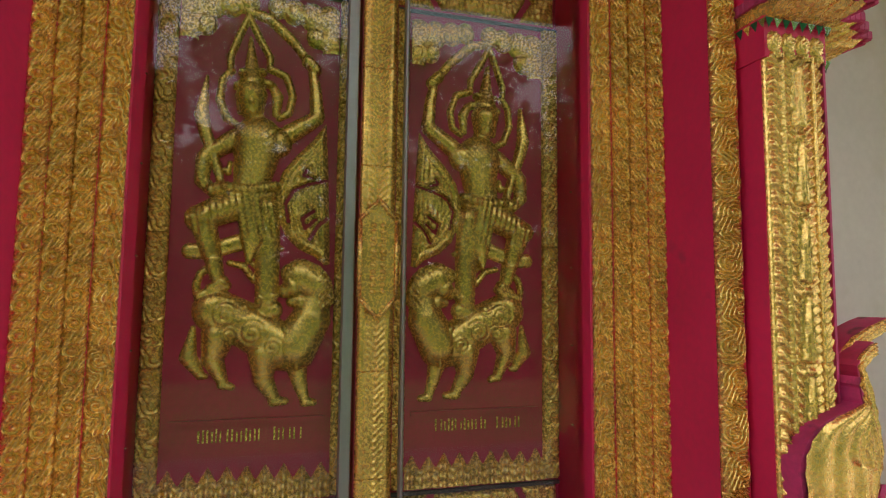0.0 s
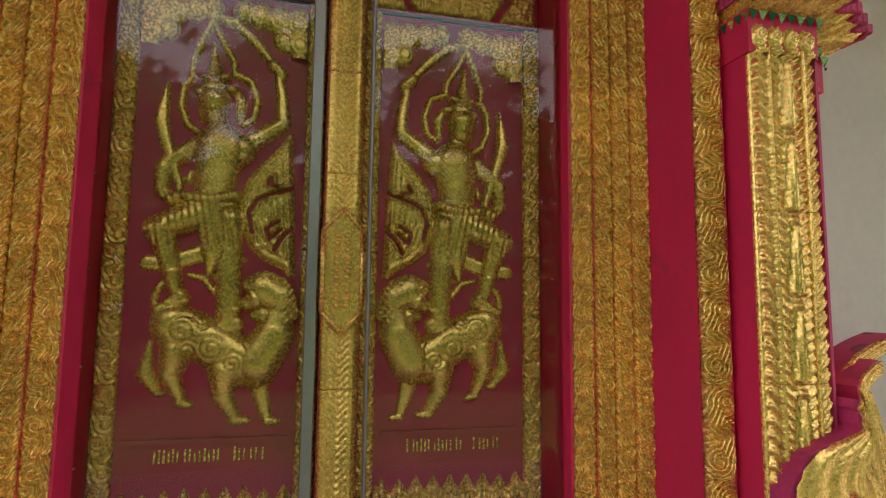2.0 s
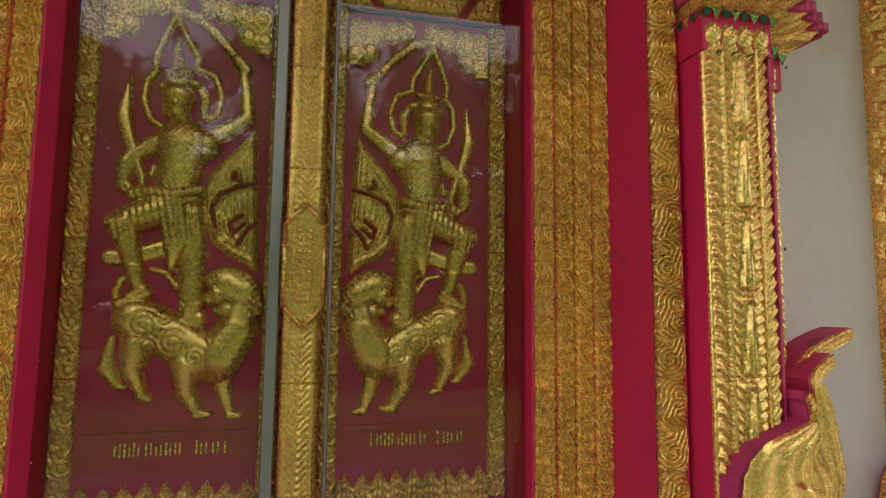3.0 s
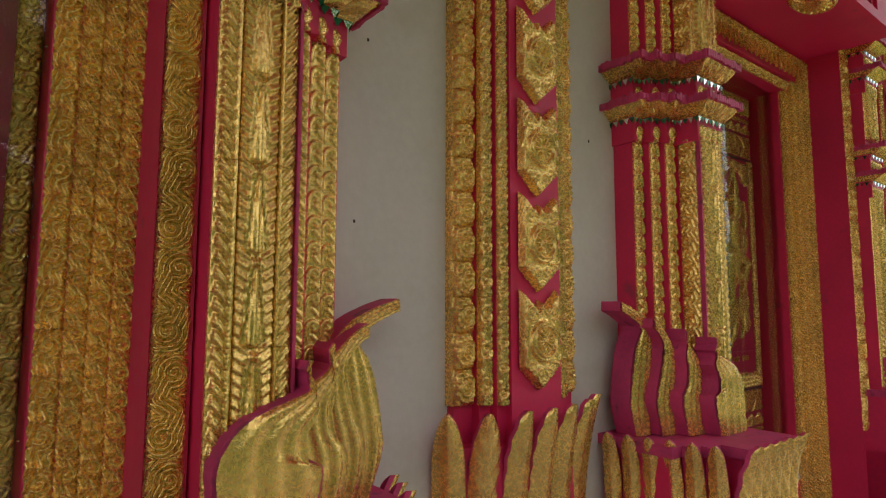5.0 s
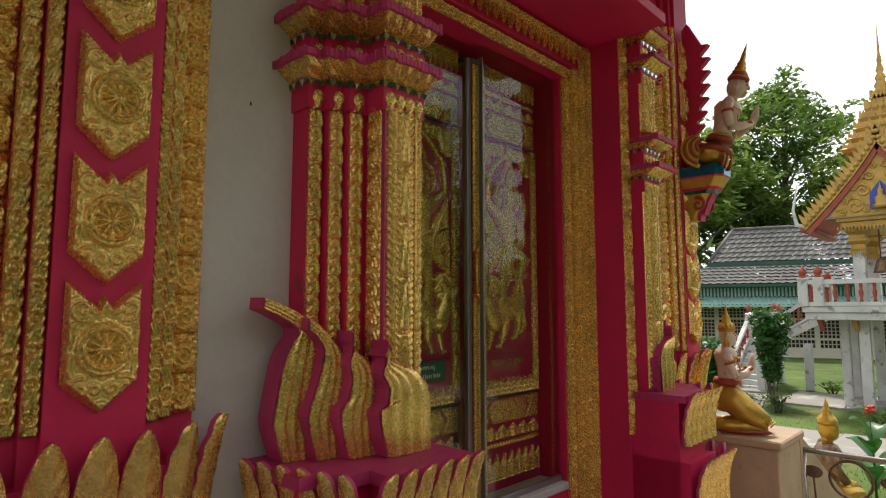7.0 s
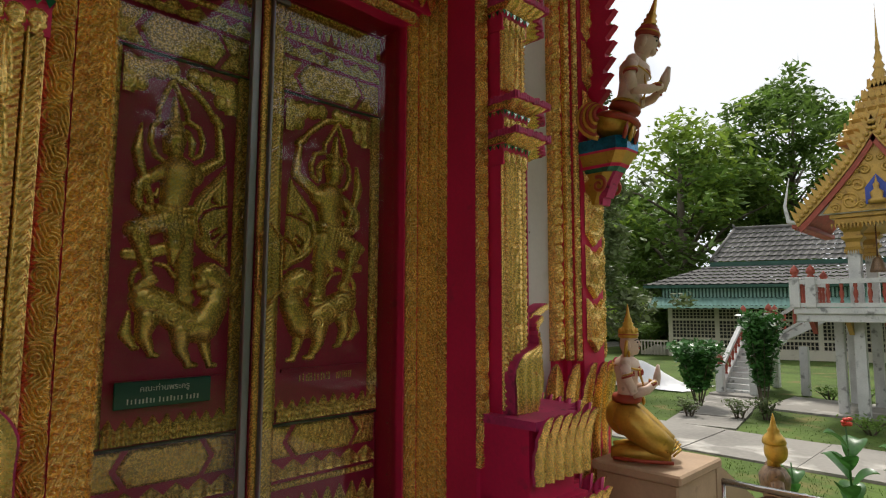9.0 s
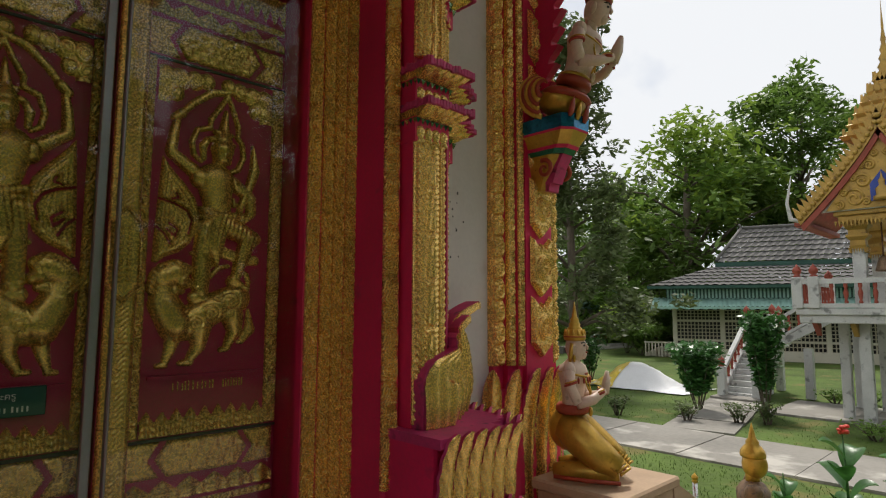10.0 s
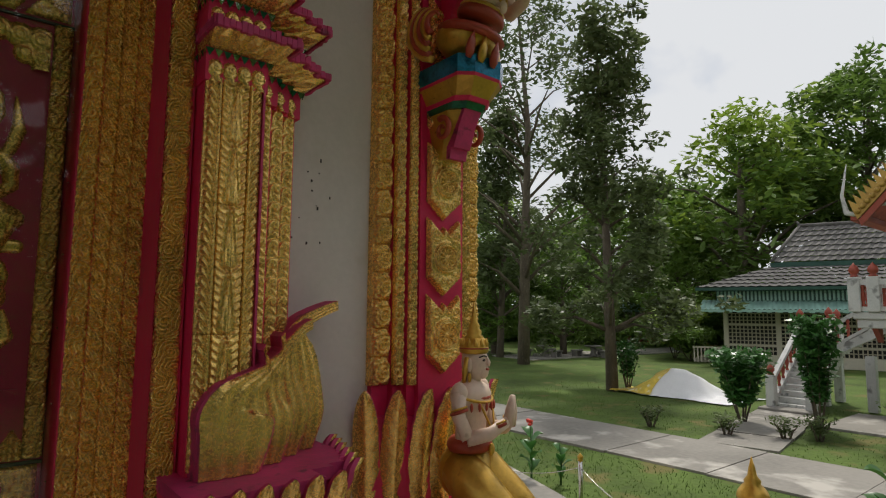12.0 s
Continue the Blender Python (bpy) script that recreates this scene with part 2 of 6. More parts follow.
# ---- mesh tools ----
class Geo:
    """Collects vertices and faces of one mesh."""

    def __init__(self):
        self.v, self.f, self.m, self.s = [], [], [], []

    def add(self, verts, faces, mi=0, smooth=False):
        o = len(self.v)
        self.v.extend([tuple(p) for p in verts])
        for f in faces:
            self.f.append(tuple(i + o for i in f))
            self.m.append(mi)
            self.s.append(smooth)
        return self

    def box(self, x0, x1, y0, y1, z0, z1, mi=0, bev=0.0):
        if bev <= 0:
            v = [(x, y, z) for z in (z0, z1) for y in (y0, y1) for x in (x0, x1)]
            return self.add(v, [(0, 2, 3, 1), (4, 5, 7, 6), (0, 1, 5, 4), (2, 6, 7, 3), (0, 4, 6, 2), (1, 3, 7, 5)], mi)
        b = min(bev, (x1 - x0) / 2.1, (y1 - y0) / 2.1, (z1 - z0) / 2.1)

        def ring(d, z):
            return [(x0 + d, y0 + b, z), (x0 + b, y0 + d, z), (x1 - b, y0 + d, z), (x1 - d, y0 + b, z),
                    (x1 - d, y1 - b, z), (x1 - b, y1 - d, z), (x0 + b, y1 - d, z), (x0 + d, y1 - b, z)]
        return self.rings([ring(b * 0.9, z0), ring(0, z0 + b), ring(0, z1 - b), ring(b * 0.9, z1)], True, mi)

    def rings(self, rs, caps=True, mi=0, smooth=False, closed=True):
        n, v, f = len(rs[0]), [p for r in rs for p in r], []
        for k in range(len(rs) - 1):
            for i in range(n if closed else n - 1):
                j = (i + 1) % n
                f.append((k * n + i, k * n + j, (k + 1) * n + j, (k + 1) * n + i))
        if caps:
            f.append(tuple(range(n))[::-1])
            f.append(tuple(range((len(rs) - 1) * n, len(rs) * n)))
        return self.add(v, f, mi, smooth)

    def prism(self, pts, z0, z1, mi=0):
        return self.rings([[(x, y, z0) for x, y in pts], [(x, y, z1) for x, y in pts]], True, mi)

    def slab(self, pts, y0, y1, mi=0):
        """Outline in x and z, from y0 to y1."""
        return self.rings([[(x, y0, z) for x, z in pts], [(x, y1, z) for x, z in pts]], True, mi)

    def side(self, pts, x0, x1, mi=0):
        """Outline in y and z, from x0 to x1."""
        return self.rings([[(x0, y, z) for y, z in pts], [(x1, y, z) for y, z in pts]], True, mi)

    def tube(self, path, radii, n=8, mi=0, flat=1.0):
        path = [Vector(p) for p in path]
        if not hasattr(radii, "__len__"):
            radii = [radii] * len(path)
        rs, up = [], None
        for k, p in enumerate(path):
            d = (path[min(k + 1, len(path) - 1)] - path[max(k - 1, 0)]).normalized()
            if up is None:
                up = Vector((0, 0, 1)) if abs(d.z) < 0.9 else Vector((0, 1, 0))
            a = d.cross(up).normalized()
            b = a.cross(d).normalized()
            up = b
            rs.append([p + radii[k] * (math.cos(2 * math.pi * i / n) * a + flat * math.sin(2 * math.pi * i / n) * b) for i in range(n)])
        return self.rings(rs, True, mi, True)

    def lathe(self, prof, c=(0, 0, 0), n=16, mi=0, sx=1.0, sy=1.0, smooth=True):
        rs = [[(c[0] + sx * r * math.cos(2 * math.pi * i / n), c[1] + sy * r * math.sin(2 * math.pi * i / n), c[2] + z) for i in range(n)] for r, z in prof]
        return self.rings(rs, True, mi, smooth)

    def ball(self, c, r, mi=0, n=12, k=8, m=None):
        r = r if hasattr(r, "__len__") else (r, r, r)
        m = m or Matrix()
        rs = []
        for j in range(k + 1):
            a = math.pi * (0.03 + 0.94 * j / k) - math.pi / 2
            rs.append([Vector(c) + m @ Vector((r[0] * math.cos(a) * math.cos(2 * math.pi * i / n), r[1] * math.cos(a) * math.sin(2 * math.pi * i / n), r[2] * math.sin(a))) for i in range(n)])
        return self.rings(rs, True, mi, True)

    def grid(self, rows, mi=0, smooth=True):
        n = len(rows[0])
        return self.add([p for r in rows for p in r], [(k * n + i, k * n + i + 1, (k + 1) * n + i + 1, (k + 1) * n + i) for k in range(len(rows) - 1) for i in range(n - 1)], mi, smooth)

    def mesh(self, name, mats):
        me = bpy.data.meshes.new(name)
        me.from_pydata(self.v, [], self.f)
        for m in (mats if hasattr(mats, "__len__") else [mats]):
            me.materials.append(m)
        me.polygons.foreach_set("material_index", self.m)
        me.polygons.foreach_set("use_smooth", self.s)
        me.update()
        return me


def outward(me):
    bm = bmesh.new()
    bm.from_mesh(me)
    bmesh.ops.recalc_face_normals(bm, faces=bm.faces)
    bm.to_mesh(me)
    bm.free()
    return me


def thing(name, base, label, category, group="", kind=""):
    ob = new(name)
    ob.location = base
    ob.empty_display_size = 0.1
    return tagged(ob, label, category, group, kind)


def hold(ob, parent, label=""):
    """Makes ob a part of parent; ob keeps its place in the world."""
    ob.parent = parent
    if parent.data is None:
        ob.matrix_parent_inverse = Matrix.Translation(parent.location).inverted()
    if label:
        ob["label"] = label
    return ob


def part(name, geo, mats, parent, label="", fix=True):
    me = geo.mesh(name, mats)
    if fix:
        outward(me)
    return hold(new(name, me), parent, label)


def unit(name, me, parent, m):
    ob = new(name, me)
    ob.matrix_basis = m
    return hold(ob, parent)


def single(name, geo, mats, label, category, group="", kind="", fix=True):
    me = geo.mesh(name, mats)
    if fix:
        outward(me)
    return tagged(new(name, me), label, category, group, kind)


def at(x, y, z, rz=0.0, sx=1.0, sy=1.0, sz=1.0):
    return Matrix.Translation((x, y, z)) @ Matrix.Rotation(radians(rz), 4, "Z") @ Matrix.Diagonal((sx, sy, sz, 1))


# ---- carved relief ----
def near(X, Z, pts):
    """Distance from every grid point to a line through pts."""
    best = np.full(X.shape, 1e9)
    for (x0, z0), (x1, z1) in zip(pts[:-1], pts[1:]):
        dx, dz = x1 - x0, z1 - z0
        t = np.clip(((X - x0) * dx + (Z - z0) * dz) / (dx * dx + dz * dz + 1e-12), 0, 1)
        best = np.minimum(best, np.hypot(X - x0 - t * dx, Z - z0 - t * dz))
    return best


def curl(cx, cz, r, turns, start, way=1, n=22):
    return [(cx + r * (1 - 0.85 * i / n) * math.cos(start + way * turns * 2 * math.pi * i / n), cz + r * (1 - 0.85 * i / n) * math.sin(start + way * turns * 2 * math.pi * i / n)) for i in range(n + 1)]


def relief(name, w, h, step, height, mat, cut=None, wall=0.012):
    """A carved face that looks along -y; x from -w/2 to w/2, z from 0 to h; the sides run back by wall."""
    nx, nz = max(3, int(w / step) + 1), max(3, int(h / step) + 1)
    X, Z = np.meshgrid(np.linspace(-w / 2, w / 2, nx), np.linspace(0, h, nz))
    H = height(X, Z)
    v = np.stack([X, -H, Z], -1).reshape(-1, 3)
    idx = np.arange(nx * nz).reshape(nz, nx)
    q = np.stack([idx[:-1, :-1], idx[:-1, 1:], idx[1:, 1:], idx[1:, :-1]], -1).reshape(-1, 4)
    if cut is not None:
        q = q[(H.reshape(-1)[q] > cut).any(1)]
        used = np.unique(q)
        new_i = np.zeros(len(v), int)
        new_i[used] = np.arange(len(used))
        v, q = v[used], new_i[q]
        verts, faces = v.tolist(), q.tolist()
    else:
        verts, faces = v.tolist(), q.tolist()
        edge = list(idx[0]) + list(idx[1:, -1]) + list(idx[-1, -2::-1]) + list(idx[-2:0:-1, 0])
        o = len(verts)
        verts += [[verts[i][0], wall, verts[i][2]] for i in edge]
        n = len(edge)
        faces += [[edge[k], o + k, o + (k + 1) % n, edge[(k + 1) % n]] for k in range(n)]
    me = bpy.data.meshes.new(name)
    me.from_pydata(verts, [], faces)
    me.materials.append(mat)
    me.polygons.foreach_set("use_smooth", [True] * len(me.polygons))
    me.update()
    return me


def pillow(X, Z, w, h, r):
    """1 inside, falling to 0 at the rim of a w x h block."""
    a = np.clip((w / 2 - np.abs(X)) / r, 0, 1)
    b = np.clip(np.minimum(Z, h - Z) / r, 0, 1)
    return np.sqrt(np.clip(a * (2 - a), 0, 1)) * np.sqrt(np.clip(b * (2 - b), 0, 1))


def scroll_block(w, h, deep=0.016, lines=0.011):
    """Two spirals joined by a sweeping S of fine parallel ridges on a rounded block."""
    def f(X, Z):
        r = w * 0.25
        s = curl(w * 0.12, h * 0.80, r, 1.25, -2.2, 1)[::-1] + [(-w * 0.24, h * 0.56), (0.0, h * 0.5), (w * 0.24, h * 0.44)] + curl(-w * 0.12, h * 0.20, r, 1.25, 0.94, 1)
        d = near(X, Z, s)
        eye = np.minimum(np.hypot(X - w * 0.12, Z - h * 0.80), np.hypot(X + w * 0.12, Z - h * 0.20))
        waist = 1 - 0.07 * np.cos(2 * math.pi * Z / h) ** 2
        rim = 0.45 + 0.55 * np.clip(np.minimum(Z, h - Z) / (w * 0.10), 0, 1)
        return pillow(X / waist, Z + h, w, 3 * h, w * 0.26) * np.sqrt(rim) * (deep + 0.0068 * np.cos(2 * math.pi * d / lines) + 0.006 * np.exp(-(eye / (w * 0.09)) ** 2))
    return f


def shell_block(w, h, deep=0.02):
    """Rounded boss with a curl in its middle and ribs fanning round it."""
    def f(X, Z):
        cx, cz = -w * 0.05, h * 0.42
        r, a = np.hypot(X - cx, Z - cz), np.arctan2(Z - cz, X - cx)
        d = near(X, Z, curl(cx, cz, w * 0.30, 1.35, 2.2, -1))
        lobe = 0.80 + 0.20 * np.cos((Z / h - 0.45) * math.pi)
        ribs = 0.0035 * np.cos(a * 11 + r * 90) * np.clip((r - w * 0.3) / (w * 0.1), 0, 1)
        soft = 0.4 + 0.6 * np.sqrt(np.clip(np.minimum(Z, h - Z) / (w * 0.14), 0, 1))
        return pillow(X / lobe, Z + h, w, 3 * h, w * 0.28) * soft * (deep + 0.0065 * np.cos(2 * math.pi * d / 0.021) * np.exp(-r / (w * 0.6)) + ribs) - 0.002
    return f


def twist_band(w, pitch, deep=0.014):
    """A round bud in each length, wrapped by slanting leaf sweeps."""
    def f(X, Z):
        zz = np.mod(Z, pitch)
        k = pitch / 0.074
        d = np.hypot(X - w * 0.10, (zz - pitch * 0.5) / max(1.0, k * 0.8))
        eye = 0.006 * np.exp(-(d / (w * 0.13)) ** 2) - 0.009 * np.exp(-((d - w * 0.25) / (w * 0.07)) ** 2) + 0.004 * np.exp(-((d - w * 0.38) / (w * 0.06)) ** 2)
        ph = (Z + 0.55 * pitch * np.sin(X / w * 2.8)) / pitch
        sweep = 0.0058 * np.cos(2 * math.pi * ph * 3)
        gap = -0.007 * np.exp(-((np.mod(ph + 0.08, 1.0) - 0.5) / 0.055) ** 2) * (d > w * 0.36)
        a = np.clip((w / 2 - np.abs(X)) / (w * 0.28), 0, 1)
        return np.sqrt(np.clip(a * (2 - a), 0, 1)) * (deep + eye + sweep * np.clip((d - w * 0.30) / (w * 0.1), 0, 1) + gap)
    return f


def flame_band(w, pitch, deep=0.01):
    """Leafy scrolls one above another, split by small crossed buds."""
    def f(X, Z):
        zz = np.mod(Z, pitch)
        r = w * 0.3
        s = curl(w * 0.1, pitch * 0.66, r, 0.9, -2.5, 1)[::-1] + [(-w * 0.25, pitch * 0.22), (-w * 0.05, pitch * 0.04)]
        d = near(X, zz, s)
        d = np.minimum(d, near(-X * 1.1, pitch - zz, [(w * 0.1, 0.0), (w * 0.3, pitch * 0.3), (w * 0.42, pitch * 0.5)]))
        bud = np.exp(-((np.abs(X) / (w * 0.2)) ** 2 + ((np.minimum(zz, pitch - zz)) / (pitch * 0.09)) ** 2))
        rim = np.clip((w / 2 - np.abs(X)) / (w * 0.08), 0, 1)
        return rim * (0.004 + deep * (0.45 + 0.5 * np.cos(2 * math.pi * d / 0.016)) * np.exp(-d / w) + 0.009 * bud)
    return f


def feather_band(w, pitch, lean=1.0, deep=0.012):
    """Overlapping leaf tips along a smooth bead rail."""
    def f(X, Z):
        u = X / w + 0.5
        ph = np.mod((Z - lean * X * 1.1) / pitch, 1.0)
        leaf = np.sqrt(np.clip(1 - ph, 0, 1)) * np.clip(ph / 0.10, 0, 1)
        vein = 0.0030 * np.cos(2 * math.pi * (ph * 2.5 + u))
        rail = np.clip(1 - ((u - 0.90) / 0.09) ** 2, 0, 1)
        edge = np.clip((u - 0.05 - 0.16 * ph) / 0.08, 0, 1)
        return np.where(u > 0.80, 0.004 + 0.013 * np.sqrt(rail), edge * (0.003 + 1.25 * deep * leaf * (0.5 + 0.5 * np.sin(math.pi * np.clip(u / 0.8, 0, 1))) + vein * leaf))
    return f


def bud_band(w, pitch, deep=0.014):
    """Tall pointed arches one above another, a ribbed bud in each, small leaves beside them."""
    def f(X, Z):
        z = np.mod(Z, pitch) / pitch
        a = np.abs(X) / (w / 2)
        half = 0.40 * np.sqrt(np.clip((0.86 - z) / 0.86, 0, 1)) * np.clip(z / 0.05, 0, 1) ** 0.5
        bud = np.clip(1 - (a / (half + 1e-4)) ** 2, 0, 1) * (z < 0.86)
        arch = 0.007 * np.exp(-((a - half - 0.13) / 0.055) ** 2) * (z > 0.25)
        cap = 0.010 * np.exp(-((z - 0.90) / 0.045) ** 2) * np.exp(-(a / 0.32) ** 2)
        leaf = np.mod(z * 8 - a * 1.2, 1.0)
        side = 0.008 * np.clip(1 - leaf, 0, 1) * np.clip(leaf / 0.12, 0, 1) * np.clip((a - half - 0.22) / 0.1, 0, 1)
        rib = 0.0022 * np.cos(X * 2 * math.pi / 0.011) * (bud > 0.05)
        return np.clip((1 - a) / 0.05, 0, 1) * (0.005 + deep * np.sqrt(bud) + rib + arch + cap + side)
    return f


def curls_band(w, pitch, deep=0.014):
    """A row of comma-shaped curls, each a hooked ridge over a deep hollow."""
    def f(X, Z):
        zz = np.mod(Z, pitch)
        out = np.full(X.shape, 0.004)
        for o in (-pitch, 0.0, pitch):
            cx, cz = w * 0.04, pitch * 0.56 + o
            hook = [(-w * 0.42, cz - pitch * 0.52), (-w * 0.34, cz - pitch * 0.1)] + [(cx + w * 0.27 * math.cos(q), cz + w * 0.27 * math.sin(q)) for q in (2.6, 2.0, 1.3, 0.5, -0.3, -1.1)]
            d = near(X, zz, hook)
            out = np.maximum(out, 0.004 + deep * np.sqrt(np.clip(1 - (d / (w * 0.16)) ** 2, 0, 1)))
            b = np.hypot(X - cx, zz - cz)
            out = np.maximum(out, 0.004 + deep * 0.75 * np.sqrt(np.clip(1 - (b / (w * 0.13)) ** 2, 0, 1)))
            leaf = near(X, zz, [(w * 0.36, cz - pitch * 0.62), (w * 0.05, cz - pitch * 0.36)])
            out = np.maximum(out, 0.004 + deep * 0.7 * np.sqrt(np.clip(1 - (leaf / (w * 0.11)) ** 2, 0, 1)))
        return (out + 0.006) * np.clip((w / 2 - np.abs(X)) / (w * 0.05), 0, 1)
    return f


# ---- the hall's front: plan in metres ----
FLOOR_Z, LAWN_Z = -0.2, -1.5
WALL_Y = 1.66
BAYS = (0.288, 4.855)
PIERS = (2.637, 7.14)
SILL, HEAD, SOFFIT = 0.31, 3.12, 3.37

for k, (a, b) in enumerate(((-5.0, BAYS[0] - 1.40), (BAYS[0] + 1.40, BAYS[1] - 1.40), (BAYS[1] + 1.40, 7.47))):
    single("wall_south_%d" % (k + 1), Geo().box(a, b, WALL_Y, 2.3, FLOOR_Z, 5.2), PLASTER, "white plastered temple wall with faint stains", "wall", kind="structure")
single("wall_east", Geo().box(7.2, 7.47, 2.3, 12, LAWN_Z, 5.2), PLASTER, "white plastered side wall of the temple", "wall", kind="structure")
single("wall_north", Geo().box(-5, 7.2, 11.7, 12, LAWN_Z, 5.2), PLASTER, "white plastered rear wall of the temple", "wall", kind="structure")
# Added roof out of view; its outline blocks sun and sky from the front.
single("shading_roof", Geo().box(-5.4, 6.4, -3.1, 12.2, 5.2, 5.4).box(6.4, 8.7, -.4, 12.2, 5.2, 5.4), RED, "unseen red roof slab added to shade the front", "eaves", kind="structure")
single("wall_west", Geo().box(-5.3, -5.0, 1.66, 12, LAWN_Z, 5.2), PLASTER, "white plastered west wall of the temple", "wall", kind="structure")
single("floor", Geo().box(-5, 7.62, -3.2, 2.3, LAWN_Z - 0.1, FLOOR_Z), FLOOR, "stone terrace floor in front of the temple", "floor", kind="structure")

# small stains on the plaster
stain = Geo()
for x, z, n in ((6.50, 2.02, 5), (6.55, 1.86, 4), (6.46, 1.78, 3), (1.98, 2.3, 1), (3.2, 2.3, 1), (1.95, 1.75, 1)):
    for i in range(n):
        px, pz, s = x + random.uniform(-.05, .05), z + random.uniform(-.12, .12), random.uniform(.0015, .004)
        stain.prism([(px - s, WALL_Y - .0035), (px + s, WALL_Y - .0035), (px + s, WALL_Y + .01), (px - s, WALL_Y + .01)], pz, pz + s * random.uniform(1, 5))
single("wall_stains", stain, INK, "dark drips and specks on the plaster", "stains", kind="stuff")

# shared carved pieces
ROPE = relief("carved_block", 0.088, 0.2465, 0.0025, scroll_block(0.088, 0.2465, 0.019, 0.0125), GOLD, wall=0.03)
BAND_FLAME = relief("carved_band", 0.066, 0.351, 0.0028, flame_band(0.066, 0.117, 0.014), GOLD)
BAND_TWIST = relief("carved_band", 0.056, 0.37, 0.0028, twist_band(0.056, 0.074, 0.016), GOLD)
FEATHER = relief("carved_band", 0.046, 0.448, 0.0028, feather_band(0.046, 0.0373, -1.0, 0.010), GOLD)
BUD = relief("carved_band", 0.080, 0.45, 0.0028, bud_band(0.080, 0.225), GOLD)
CURLS = relief("carved_band", 0.052, 0.448, 0.0030, curls_band(0.052, 0.0747), GOLD)
SHELL = relief("carved_block", 0.105, 0.128, 0.0032, shell_block(0.105, 0.128), GOLD, wall=0.05)
VINE = relief("carved_band", 0.055, 0.39, 0.0046, twist_band(0.055, 0.13, 0.014), GOLD)
BRAID = relief("carved_band", 0.045, 0.45, 0.004, twist_band(0.045, 0.09, 0.012), GOLD)


def run(me, parent, x, y, z0, z1, length, name="carved_band", rz=0.0, sx=1.0, deep=1.4):
    """Lays carved lengths one above another from z0 to z1, stretched a little to fill."""
    n = max(1, round((z1 - z0) / length))
    s = (z1 - z0) / n / length
    for i in range(n):
        unit(name, me, parent, at(x, y, z0 + i * (z1 - z0) / n, rz, sx, deep, s))


def lintel_run(me, parent, x0, x1, y, z, length):
    n = max(1, round((x1 - x0) / length))
    s = (x1 - x0) / n / length
    for i in range(n):
        m = Matrix.Translation((x0 + i * (x1 - x0) / n, y, z)) @ Matrix.Rotation(radians(90), 4, "Y") @ Matrix.Diagonal((1, 1.4, s, 1))
        unit("carved_band", me, parent, m)


def petal_mesh(name, w, h, flare, mats, bulge=0.35):
    """Lotus petal: gold outside, painted inside, tip bent outwards (along -y)."""
    g = Geo()
    ns, nt = (40 if h > .5 else 22), 11

    def sheet(off, mi):
        rows = []
        for i in range(ns):
            s = i / (ns - 1)
            half = w / 2 * (0.86 + 0.14 * math.sin(math.pi * min(1, s * 1.4))) * (1 if s < 0.76 else max(0.0, 1 - ((s - 0.76) / 0.242) ** 1.9) ** 0.62)
            row = []
            for j in range(nt):
                t = -1 + 2 * j / (nt - 1)
                groove = 0.0042 * math.cos(abs(t) * 8.0 - s * (70 if h > .5 else 26)) * min(1, abs(t) * 3) + 0.004 * math.exp(-(t / 0.16) ** 2)
                y = -flare * s ** 2.6 - bulge * w * (1 - t * t) * (1 - 0.5 * s) - groove + off
                row.append((t * half, y, h * s))
            rows.append(row)
        g.grid(rows, mi)
        return rows
    a, b = sheet(0, 0), sheet(0.018, 1)
    for k in (0, -1):
        g.grid([[r[k] for r in a], [r[k] for r in b]], 1)
    return g.mesh(name, mats)


PETAL = petal_mesh("petal", 0.081, 0.34, 0.075, [GOLD, PINK])
PETAL_TALL = petal_mesh("petal", 0.152, 0.82, 0.10, [GOLD, PINK], 0.28)


# ---- engaged pillar beside a window, built for a bay centred on x = 0 ----
def offset(d, f=None, i=None):
    """The stepped outline of the pillar grown by d (front by f, window side by i)."""
    f, i = d if f is None else f, d * 0.5 if i is None else i
    y = (1.35 - f, 1.46 - f, 1.50 - f, 1.546 - f)
    return [(1.07 - i, WALL_Y + .01), (1.07 - i, y[0]), (1.28 + d, y[0]), (1.28 + d, y[1]), (1.367 + d, y[1]), (1.367 + d, y[2]), (1.433 + d, y[2]),
            (1.433 + d, y[3]), (1.505 + d, y[3]), (1.505 + d, WALL_Y + .01)]


def drop_mesh():
    def f(X, Z):
        w, h = 0.05, 0.085
        d = near(X, Z, curl(0.002, 0.055, 0.017, 1.2, 1.2, -1, 14))
        body = np.hypot(X / 0.025, (Z - 0.052) / 0.034)
        tail = near(X, Z, [(0.0, 0.03), (0.013, 0.002)]) / 0.012
        return 0.016 * np.sqrt(np.clip(1 - np.minimum(body, tail) ** 2, 0, 1)) + 0.003 * np.cos(d * 2 * math.pi / 0.011) - 0.004
    return relief("hanging_leaf", 0.056, 0.09, 0.004, f, GOLD, cut=-0.0005)


DROP = drop_mesh()


